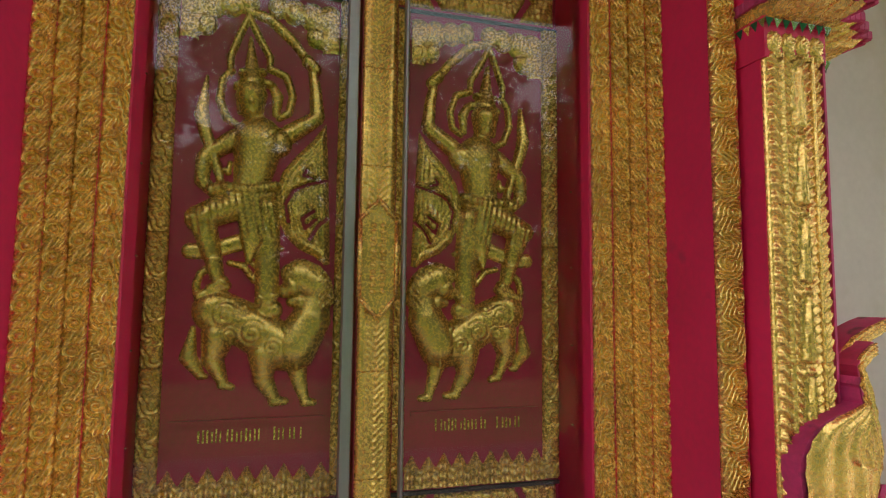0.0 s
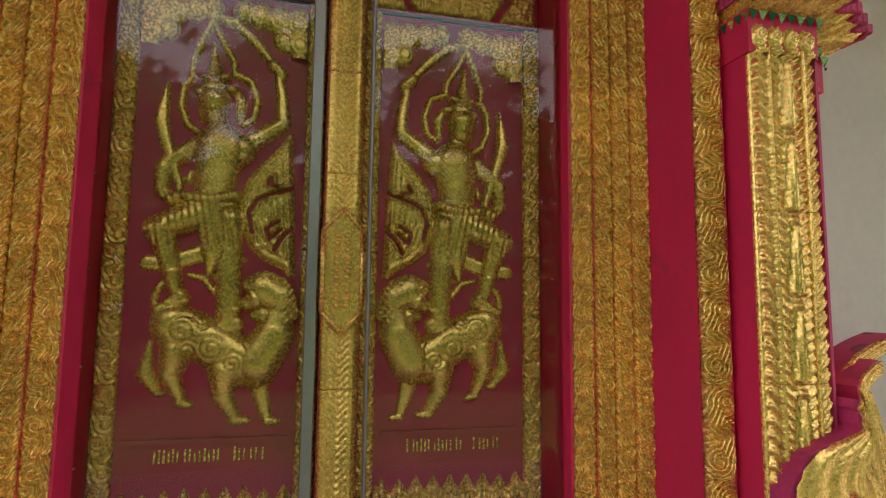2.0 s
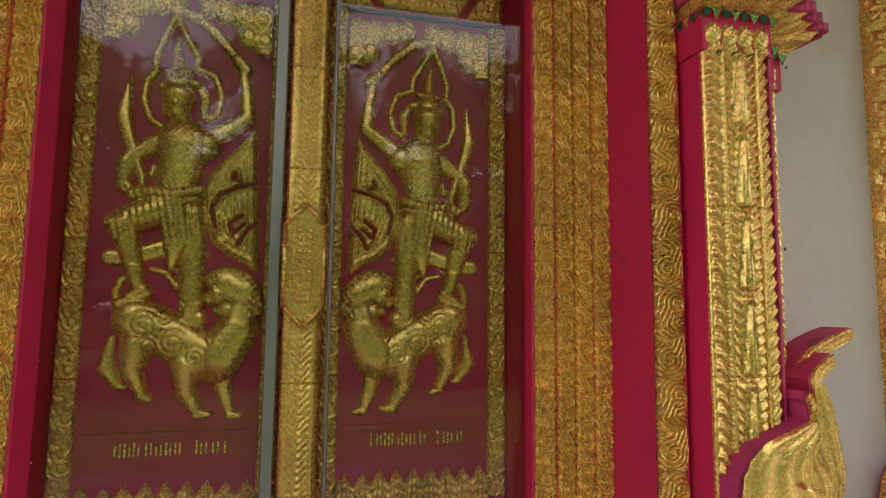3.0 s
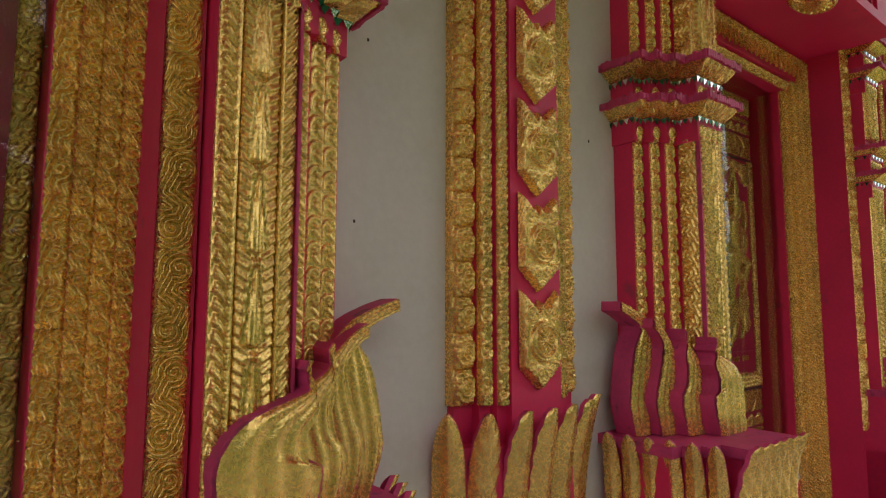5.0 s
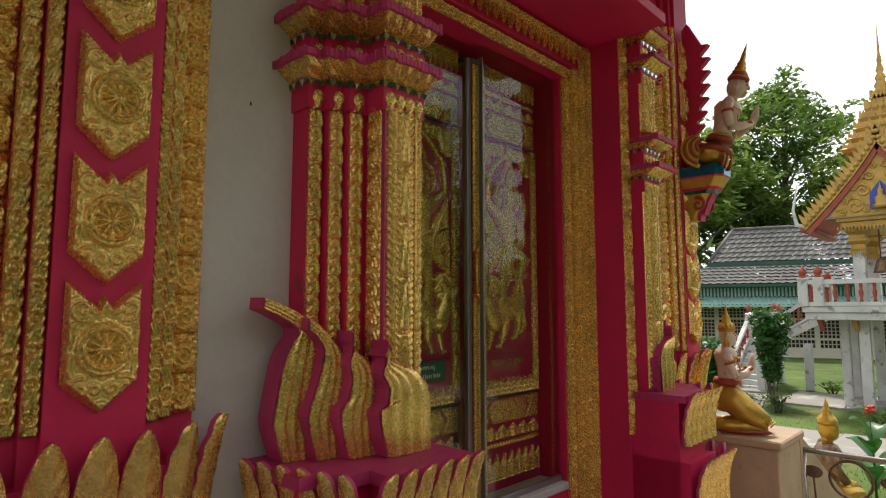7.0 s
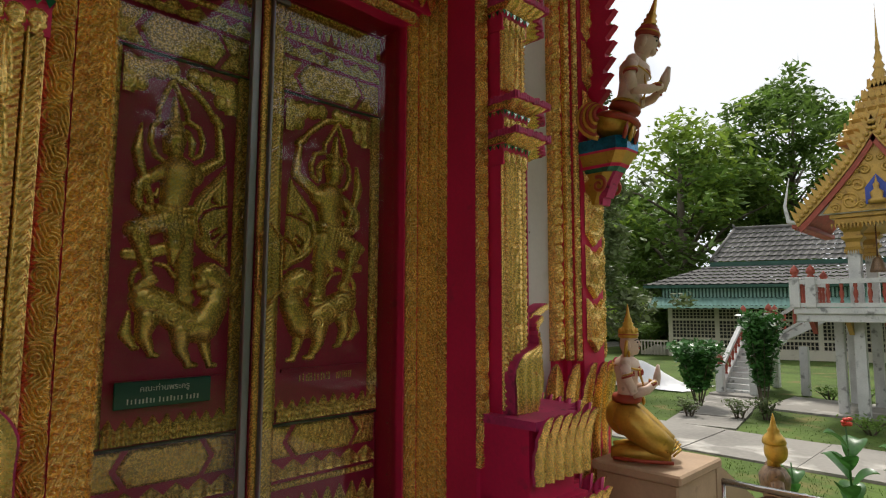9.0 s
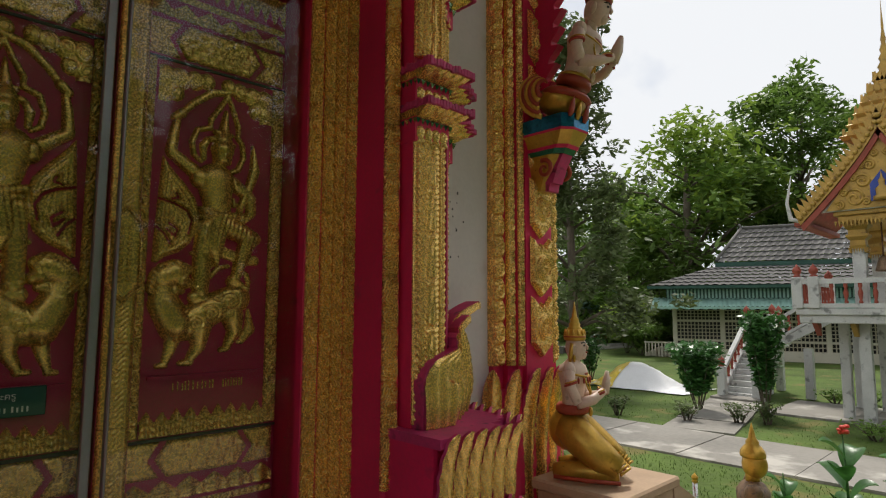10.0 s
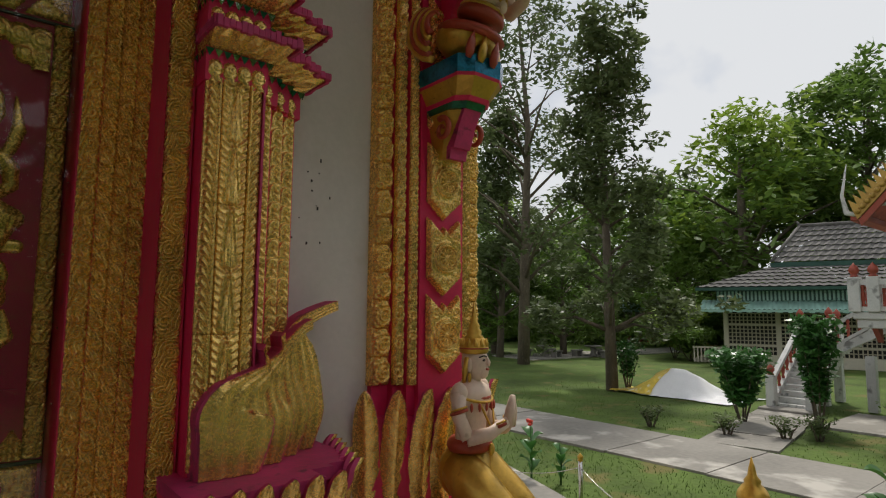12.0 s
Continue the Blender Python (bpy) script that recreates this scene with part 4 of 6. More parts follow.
def crown_row():
    def f(X, Z):
        t = np.abs(np.mod(X + 0.031, 0.062) - 0.031) / 0.031
        top = 0.058 + 0.05 * (1 - t) - 0.12 * np.clip(np.abs(X) - 0.15, 0, 1) * 2 + 0.06 * np.clip(np.abs(X) - 0.19, 0, 1) * 6
        ins = top - Z
        return np.where(ins > 0, 0.012 + 0.006 * np.cos(t * 6) + 0.004 * np.sin(Z * 210 + 3 * t), ins)
    return relief("lotus_row", 0.56, 0.15, 0.006, f, GOLD_DOOR, cut=-0.008)


def cartouche(w, h, flat=0.5):
    def f(X, Z):
        zc = Z - h / 2
        hexa = (w * 0.33 - np.abs(X)) - np.abs(zc) * flat * 1.3
        gap = np.abs(hexa) < 0.016
        inner = hexa > 0
        orn = 0.0045 * np.sin(X * 170 + 2.2 * np.sin(Z * 120)) * np.cos(Z * 200 + 2 * np.sin(X * 80))
        edge = np.minimum(np.minimum(Z, h - Z), w / 2 - np.abs(X)) / 0.01
        return np.where(gap, -0.008, np.clip(edge, -1, 1) * 0.012 + orn + 0.004 * inner)
    return relief("cartouche_row", w, h, 0.006, f, GOLD_DOOR, cut=-0.004)


def leaf_row(w, h, pitch, up=1):
    def f(X, Z):
        z = Z if up > 0 else h - Z
        t = np.abs(np.mod(X, pitch) - pitch / 2) / (pitch / 2)
        top = h * (0.45 + 0.52 * (1 - t) ** 0.8)
        ins = top - z
        return np.where(ins > 0, 0.010 + 0.005 * np.cos(t * 5) + 0.003 * np.cos(z * 2 * math.pi / 0.02), ins * 0.8)
    return relief("leaf_row", w, h, 0.006, f, GOLD_DOOR, cut=-0.006)




def border_mesh():
    base = scroll_block(0.066, 0.14, 0.014, 0.0155)

    def f(X, Z):
        return base(X, np.mod(Z, 0.14)) * 0.85 + 0.003
    return relief("carved_border", 0.066, 0.42, 0.0042, f, GOLD_DOOR)


BORDER = border_mesh()
RIDER, FLAME_CORNER, CROWN_ROW = rider(), flame_corner(), crown_row()
CART, CART_TOP = cartouche(0.655, 0.155), cartouche(0.655, 0.17)
LEAVES, LEAVES_TALL, LEAVES_DOWN = leaf_row(0.655, 0.085, 0.11), leaf_row(0.655, 0.17, 0.075), leaf_row(0.655, 0.14, 0.05, -1)
SLIM = relief("bead_row", 0.655, 0.03, 0.005, lambda X, Z: 0.006 + 0.006 * np.abs(np.sin(X * math.pi / 0.03)) * np.clip(np.minimum(Z, 0.03 - Z) / 0.006, 0, 1), GOLD_DOOR)
POST = relief("carved_post", 0.118, 0.36, 0.0055, lambda X, Z: 0.012 * np.clip((0.059 - np.abs(X)) / 0.006, 0, 1) + 0.005 * (np.abs(X) < 0.026) * np.cos(2 * math.pi * (Z - np.abs(X) * 1.2) / 0.024) + 0.007 * ((np.abs(X) > 0.032) & (np.abs(X) < 0.044)) * np.abs(np.sin(Z * math.pi / 0.012)), GOLD_DOOR)


def bars(g, x0, x1, z, y, hgt, step=0.02):
    """Plain strokes in place of lettering that cannot be read."""
    x = x0
    while x < x1 - step * .4:
        wdt = step * random.uniform(.28, .42)
        g.box(x, x + wdt, y - .003, y + .004, z, z + hgt * random.uniform(.7, 1.0))
        x += step * random.choice((.9, 1, 1, 1.5))


def carved_leaf(win, s, c, wide):
    """One leaf of the window; s is -1 for the one towards -x, 1 for the other; c is the meeting line, wide the leaf's width."""
    a, b = sorted((c + s * 0.062, c + s * (0.062 + wide)))
    xc, k = (a + b) / 2, wide / 0.68
    leaf = part("carved_leaf", Geo().box(a, b, LEAF_Y, LEAF_Y + 0.05, SILL, HEAD + .03), MAROON, win, "maroon window leaf with gilded carving")
    y = LEAF_Y - .002
    unit("carved_rider", RIDER, leaf, at(xc, y, 1.13, 0, k if s < 0 else -k, 1.1, 1))
    for q in (-1, 1):
        unit("corner_flame", FLAME_CORNER, leaf, at(xc + q * 0.135 * k, y, 2.40, 0, 0.92 * k if q < 0 else -0.92 * k, 1, 1))
        for i in range(4):
            unit("carved_border", BORDER, leaf, at(xc + q * 0.308 * k, y, 0.905 + i * 0.425, 0, q, 1, 1.01))
    unit("lotus_row", CROWN_ROW, leaf, at(xc, y - .003, 0.905, 0, 0.98 * k, 1, 1))
    unit("cartouche_row", CART, leaf, at(xc, y, 0.725, 0, k))
    unit("leaf_row", LEAVES, leaf, at(xc, y, 0.625, 0, k))
    unit("bead_row", SLIM, leaf, at(xc, y, 0.575, 0, k))
    unit("leaf_row", LEAVES_TALL, leaf, at(xc, y, 0.37, 0, k))
    unit("cartouche_row", CART_TOP, leaf, at(xc, y, 2.625, 0, k))
    unit("leaf_row", LEAVES, leaf, at(xc, y, 2.81, 0, k))
    unit("bead_row", SLIM, leaf, at(xc, y, 2.905, 0, k))
    unit("leaf_row", LEAVES_DOWN, leaf, at(xc, y, 2.955, 0, k))
    g = Geo()
    bars(g, xc - .15, xc + .04, 1.093, y, .042, .014)
    bars(g, xc + .08, xc + .18, 1.093, y, .042, .014)
    part("board_ledge", Geo().box(xc - .25 * k, xc + .25 * k, y - .012, y + .004, 1.148, 1.164), MAROON, leaf)
    part("inscription", g, GOLD_DOOR, leaf, "gold lettering strokes on the maroon board")
    g = Geo()
    g.box(a, b, y - .010, y + .004, 0.883, 0.895)
    g.box(a, b, y - .010, y + .004, 2.602, 2.612)
    part("dark_line", g, INK, leaf)


def window(kind_name, c, left, glass):
    """A bay's window: c is the meeting line, left the shift of the jamb towards -x, glass the edge of the near pane."""
    w = thing(kind_name, (0, 1.9, SILL), "tall temple window with gilded carved leaves behind sliding glass", "window", kind="structure")
    part("reveal", Geo().box(-1.0, 1.0, 1.815, 2.3, FLOOR_Z, SILL - .03), RED, w, "crimson wall under the window")
    part("lintel", Geo().box(-1.0, 1.0, 1.77, 2.3, HEAD, 5.2), RED, w, "crimson lintel")
    part("backing", Geo().box(-.9, .9, 2.09, 2.25, SILL - .03, HEAD), DARK, w)
    part("window_sill", Geo().box(-.752, .752, 1.79, 2.03, SILL - .05, SILL, 0, .01), CONCRETE, w, "pale sill board")
    for s in (-1, 1):
        o = left if s < 0 else 0.0
        part("jamb", Geo().prism([(s * u + o, yy) for u, yy in ((.745, 2.09), (.757, 1.812), (.972, 1.680), (.970 - s * o, 1.46), (1.01 - s * o, 2.3), (.745, 2.3))], FLOOR_Z, 5.2), RED, w, "crimson jamb")
        for k, (me, ln) in enumerate(((BAND_FLAME, .351), (BAND_TWIST, .37), (BAND_TWIST, .37), (BAND_TWIST, .37))):
            q = (.033, .095, .149, .203)[k]
            run(me, w, s * (.762 + q * .93) + o, 1.806 - q * .52, SILL - .3, HEAD + .03 + q * .93, ln, rz=-27 * s, sx=s * 1.06)
        carved_leaf(w, s, c, .742 - .062 - s * c + (-left if s < 0 else 0))
    lintel_run(BAND_FLAME, w, -.775, .775, 1.76, HEAD + .033, 0.351)
    lintel_run(BAND_TWIST, w, -.94, .94, 1.70, HEAD + .212, 0.37)
    part("lintel_board", Geo().box(-.96, .96, 1.722, 1.772, HEAD + .075, HEAD + .262, 0, .004), RED, w, "crimson board under the hood")
    for k in range(26):
        x = -.925 + k * .074
        part("pendant_leaf", Geo().slab([(x - .034, HEAD + .19), (x + .034, HEAD + .19), (x + .030, HEAD + .145), (x + .012, HEAD + .105), (x, HEAD + .085), (x - .012, HEAD + .105), (x - .030, HEAD + .145)], 1.688, 1.704)
             .slab([(x - .008, HEAD + .185), (x + .008, HEAD + .185), (x, HEAD + .10)], 1.680, 1.69), GOLD, w)
    part("soffit", Geo().box(-1.0, 1.0, 1.12, 1.78, SOFFIT + .012, SOFFIT + .08), RED, w, "crimson hood over the window")
    def oval(X, Z):
        r = np.hypot(X / 0.21, (Z - .12) / 0.12)
        a = np.arctan2((Z - .12) / .12, X / .21)
        return np.where(r < 1, 0.02 * np.sqrt(np.clip(1 - r ** 2, 0, 1)) + 0.007 * np.cos(a * 16) * (r < .8) * r + 0.008 * np.exp(-((r - .86) / .05) ** 2) + .01, -0.02 * r)
    me = relief("oval_boss", 0.44, 0.25, 0.006, oval, GOLD, cut=-0.02)
    unit("oval_boss", me, w, Matrix.Translation((0.02, 1.40, SOFFIT + .012)) @ Matrix.Rotation(radians(90), 4, "X"))
    # middle post with a lozenge plaque
    for i in range(8):
        unit("carved_post", POST, w, at(c, 1.912, SILL + i * 0.336, 0, 1, 1, 0.933))
    part("middle_post", Geo().box(c - .061, c + .061, 1.915, 2.05, SILL, 3.0), MAROON, w, "maroon middle post with a gilded face")
    part("post_cap", Geo().box(c - .075, c + .075, 1.885, 2.05, 3.0, 3.025, 0, .004), ALU, w, "aluminium cap on the post")
    lozenge = ((-1, .067), (0, 0), (1, .067), (1, .322), (0, .388), (-1, .322))
    edge = [(c + u * .060, 1.490 + v * .99) for u, v in lozenge]
    plaque = part("plaque", Geo().slab(edge, 1.886, 1.92), GOLD, w, "gold lozenge plaque")
    rim = Geo()
    for (xa, za), (xb, zb) in zip(edge, edge[1:] + edge[:1]):
        rim.tube([(xa, 1.880, za), (xb, 1.880, zb)], .008, 6)
    part("plaque_rim", rim, GOLD, plaque, "raised gold rim")
    inner = Geo()
    inner.slab([(c + u * .046, 1.516 + v * .86) for u, v in lozenge], 1.883, 1.889)
    for k in range(11):
        for q in (-1, 1):
            inner.ball((c + q * .016, 1.882, 1.575 + k * .0215), (.011, .006, .008), n=8, k=5)
    part("plaque_carving", inner, GOLD_DOOR, plaque)
    # sliding glass, one pane in front of the other
    for s, x0, x1, y in ((-1, c - .110, c - .072, 1.925), (1, c + glass, c + glass + .012, 1.856)):
        part("glass_stile", Geo().box(x0, x1, y - .018, y + .018, SILL, 3.03, 0, .004), ALU, w, "aluminium stile")
        xs = (left - .742, x0) if s < 0 else (x1, .742)
        part("glass_rail", Geo().box(xs[0], xs[1], y - .017, y + .017, SILL, SILL + .035, 0, .003), ALU, w, "aluminium rail")
        pane = part("pane", Geo().add([(xs[0], y, SILL + .03), (xs[1], y, SILL + .03), (xs[1], y, HEAD), (xs[0], y, HEAD)], [(0, 1, 2, 3)]), GLASS, w, "clear sliding glass pane", fix=False)
        pane.visible_shadow = False
    for k in range(9):
        for q in (left - .751, .751):
            part("screw", Geo().lathe([(.004, 0), (.006, .002), (.004, .005)], (q, 1.93, .55 + k * .28), 8), STEEL, w)
    return w


win_a = window("window_1", .03, .06, .072)
win_a.location.x = BAYS[0]
win_b = window("window_2", -.028, 0.0, -.045)
win_b.location.x = BAYS[1]

sign = thing("name_board", (BAYS[1] - .445, 2.0, 1.06), "small green board with pale lettering on the carved leaf", "sign")
part("board", Geo().box(BAYS[1] - .645, BAYS[1] - .245, 1.985, 1.997, 1.055, 1.165, 0, .003), SIGN, sign, "dark green board")


def writing(text, x, y, z, size, parent, mat):
    cu = bpy.data.curves.new("lettering", "FONT")
    cu.body, cu.size, cu.align_x, cu.extrude = text, size, "CENTER", 0.0015
    tmp = new("lettering", cu)
    bpy.context.view_layer.update()
    me = bpy.data.meshes.new_from_object(tmp.evaluated_get(bpy.context.evaluated_depsgraph_get()))
    bpy.data.objects.remove(tmp)
    me.materials.clear()
    me.materials.append(mat)
    ob = new("lettering", me)
    ob.matrix_basis = Matrix.Translation((x, y, z)) @ Matrix.Rotation(radians(90), 4, "X")
    return hold(ob, parent, "pale painted lettering")


writing("คณะท่านพระครู", BAYS[1] - .445, 1.982, 1.122, 0.034, sign, LETTER)
g = Geo()
bars(g, BAYS[1] - .595, BAYS[1] - .295, 1.073, 1.985, .024, .0155)
part("lettering", g, LETTER, sign)


# ---- statues ----
def devata(seed_tilt=0.0):
    """Kneeling figure with joined palms that faces -y; base at z = 0, about 0.98 m high. One mesh."""
    g = Geo()
    SK, GO, RE, IN = 0, 1, 2, 3
    # folded legs and skirt
    for s in (-1, 1):
        g.tube([(s * .05, .13, .30), (s * .10, .02, .25), (s * .105, -.14, .145), (s * .10, -.25, .085)], [.10, .115, .10, .075], 14, GO)
        g.tube([(s * .10, -.25, .07), (s * .105, -.1, .06), (s * .10, .10, .055), (s * .09, .2, .05)], [.065, .06, .055, .04], 12, GO)
        for k in range(5):
            q = k / 4
            g.tube([(s * (.02 + .18 * 0), -.30 + .06 * q - .005, .10 + .05 * q), (s * .10, -.325 + .07 * q, .10 + .06 * q), (s * .185, -.27 + .09 * q, .075 + .04 * q)], .008, 6, GO)
        g.tube([(s * .2, .18, .035), (s * .21, -.05, .03), (s * .19, -.27, .03)], .012, 6, RE)
    g.ball((0, .10, .28), (.155, .15, .13), GO, 16, 10)
    g.lathe([(.13, 0), (.145, .02), (.14, .04), (.125, .055)], (0, .075, .375), 18, RE, 1, .85)
    g.lathe([(.128, 0), (.136, .012), (.125, .024)], (0, .075, .40), 18, GO, 1, .85)
    g.ball((0, -.055, .385), (.028, .016, .028), GO)
    # torso, neck, head
    g.lathe([(.112, 0), (.105, .05), (.112, .11), (.135, .18), (.145, .215), (.125, .25), (.07, .275), (.05, .29)], (0, .07, .405), 18, SK, 1.05, .74)
    g.lathe([(.048, 0), (.043, .03), (.046, .07)], (0, .06, .665), 12, SK)
    g.ball((0, .045, .765), (.068, .076, .088), SK, 16, 12)
    g.ball((0, -.005, .725), (.036, .030, .034), SK, 12, 8)
    g.tube([(0, -.022, .795), (0, -.038, .765), (0, -.034, .752)], [.006, .012, .011], 8, SK)
    for s in (-1, 1):
        g.tube([(s * .008, -.028, .792), (s * .03, -.022, .797), (s * .05, -.002, .79)], .0035, 6, IN)
        g.ball((s * .027, -.022, .777), (.014, .007, .006), IN, 8, 6)
        g.ball((s * .068, .05, .755), (.012, .02, .034), SK, 8, 6)
        g.ball((s * .072, .045, .70), (.012, .012, .022), GO, 8, 6)
        g.tube([(s * .07, .06, .79), (s * .078, .07, .72), (s * .07, .08, .66)], [.014, .016, .008], 8, GO)
    g.tube([(-.016, -.030, .737), (0, -.036, .735), (.016, -.030, .737)], .0055, 6, RE)
    # crown
    g.lathe([(.074, 0), (.082, .012), (.080, .03), (.072, .045), (.066, .06), (.05, .075)], (0, .05, .805), 16, GO)
    g.lathe([(.078, 0), (.084, .006), (.078, .012)], (0, .05, .822), 16, RE)
    for k in range(12):
        a = 2 * math.pi * k / 12
        g.lathe([(.014, 0), (.011, .016), (.002, .036)], (.07 * math.cos(a), .05 + .07 * math.sin(a), .838), 6, GO)
    g.lathe([(.052, 0), (.056, .01), (.04, .022), (.044, .035), (.03, .05), (.033, .062), (.02, .08), (.012, .12), (.003, .17)], (0, .05, .868), 12, GO)
    # arms with joined palms
    for s in (-1, 1):
        g.ball((s * .148, .07, .635), (.048, .046, .05), SK, 12, 8)
        g.tube([(s * .155, .07, .63), (s * .182, .055, .54), (s * .175, .005, .452)], [.042, .036, .034], 12, SK)
        g.tube([(s * .175, .01, .45), (s * .11, -.09, .47), (s * .03, -.155, .515)], [.034, .031, .024], 12, SK)
        g.tube([(s * .018, -.155, .50), (s * .014, -.168, .56), (s * .008, -.175, .628)], [.026, .024, .010], 10, SK, 1.2)
        g.tube([(s * .13, -.06, .445), (s * .128, -.075, .50)], .001, 4, SK)
        m = Matrix.Rotation(radians(90), 4, "X")
        for (c, r) in (((s * .178, .055, .56), .041), ((s * .062, -.13, .50), .030)):
            pts = [(c[0] + r * math.cos(t * math.pi / 6), c[1] + r * math.sin(t * math.pi / 6), c[2] + (.012 * math.sin(t * math.pi / 6) * s)) for t in range(13)]
            g.tube(pts, .008, 6, RE)
            g.tube([(x, y, z + .014) for x, y, z in pts], .005, 6, GO)
    # collar and chains
    for r, z, rr, mi in ((.100, .655, .008, GO), (.118, .640, .008, RE), (.134, .622, .007, GO)):
        g.tube([(r * 1.06 * math.cos(t * math.pi / 10), .065 + r * .82 * math.sin(t * math.pi / 10), z - .03 * max(0, -math.sin(t * math.pi / 10))) for t in range(21)], rr, 6, mi)
    for k in range(7):
        a = math.pi * (1.15 + 0.7 * k / 6)
        g.ball((.14 * math.cos(a), .06 + .115 * math.sin(a), .575), (.012, .008, .020), RE, 8, 5)
    g.tube([(-.09, -.02, .60), (-.03, -.055, .50), (.05, -.05, .43)], .006, 6, GO)
    g.tube([(.09, -.02, .60), (.03, -.055, .50), (-.05, -.05, .43)], .006, 6, GO)
    return outward(g.mesh("statue", [SKIN, STATUE_GOLD, STATUE_RED, INK]))


DEVATA = devata()
kneel = tagged(new("kneeling_statue", DEVATA), "cream and gold kneeling celestial statue with joined palms on a pedestal", "statue")
kneel.matrix_basis = at(7.12, 1.20, 0.50, 24, .82, .80, .97)

# pedestal and sloping side wall of the stairs beside the terrace
ped = thing("statue_pedestal", (7.2, 1.15, FLOOR_Z), "ochre plastered pedestal running into a sloping stair wall", "pedestal")
part("block", Geo().box(6.93, 7.52, 0.86, 1.40, LAWN_Z, 0.44, 0, .012), OCHRE, ped, "ochre plaster block")
part("top_slab", Geo().box(6.90, 7.55, 0.83, 1.42, 0.44, 0.50, 0, .012), OCHRE, ped)
part("slope", Geo().rings([[(7.53, y, LAWN_Z), (10.2, y, LAWN_Z), (10.2, y, LAWN_Z + .55), (7.53, y, 0.47)] for y in (0.86, 1.38)]), OCHRE, ped, "sloping ochre stair wall")

# upper statue on its bracket
up = thing("wall_bracket", (PIERS[1], 1.45, 2.1), "painted bracket with gold, blue and red bands on the pier", "bracket")
bx = PIERS[1]


def bracket_level(name, z0, z1, w0, w1, y0, y1, mat, label=""):
    k = .74
    rings = [[(bx - w, 1.56, z), (bx - w, yy, z), (bx - w * .55, yy - .05, z), (bx + w * .55, yy - .05, z), (bx + w, yy, z), (bx + w, 1.56, z)] for z, w, yy in ((z0, w0 * k, y0), ((z0 + z1) / 2, (w0 + w1) / 2 * k, (y0 + y1) / 2), (z1, w1 * k, y1))]
    part(name, Geo().rings(rings), mat, up, label)


bracket_level("console", 2.205, 2.42, .07, .13, 1.46, 1.36, STATUE_GOLD, "gold scrolled console")
for z0, z1, ya, yb in ((2.20, 2.25, 1.395, 1.385), (2.25, 2.335, 1.365, 1.33), (2.335, 2.42, 1.335, 1.285)):
    part("console_fold", Geo().rings([[(bx - .052, 1.42, z), (bx - .052, y, z), (bx + .052, y, z), (bx + .052, 1.42, z)] for z, y in ((z0, ya), (z1, yb))]), PINK, up, "pink front fold")
bracket_level("band", 2.42, 2.45, .135, .14, 1.33, 1.31, GREENGLASS, "green mirror band")
bracket_level("band", 2.45, 2.47, .145, .15, 1.30, 1.29, RED)
bracket_level("cap", 2.47, 2.545, .14, .19, 1.29, 1.24, STATUE_GOLD, "gold flared cap")
bracket_level("band", 2.545, 2.56, .19, .195, 1.24, 1.235, RED)
bracket_level("mosaic", 2.56, 2.645, .195, .20, 1.235, 1.23, BLUEGLASS, "blue mirror mosaic")
for s in (-1, 1):
    g = Geo()
    pts = [(bx + s * .105, y, z) for y, z in curl(1.39, 2.33, .06, 1.3, 1.2, 1)]
    g.tube(pts, [.016 - .0004 * k for k in range(len(pts))], 8)
    part("scroll", g, STATUE_RED, up, "red carved scroll")


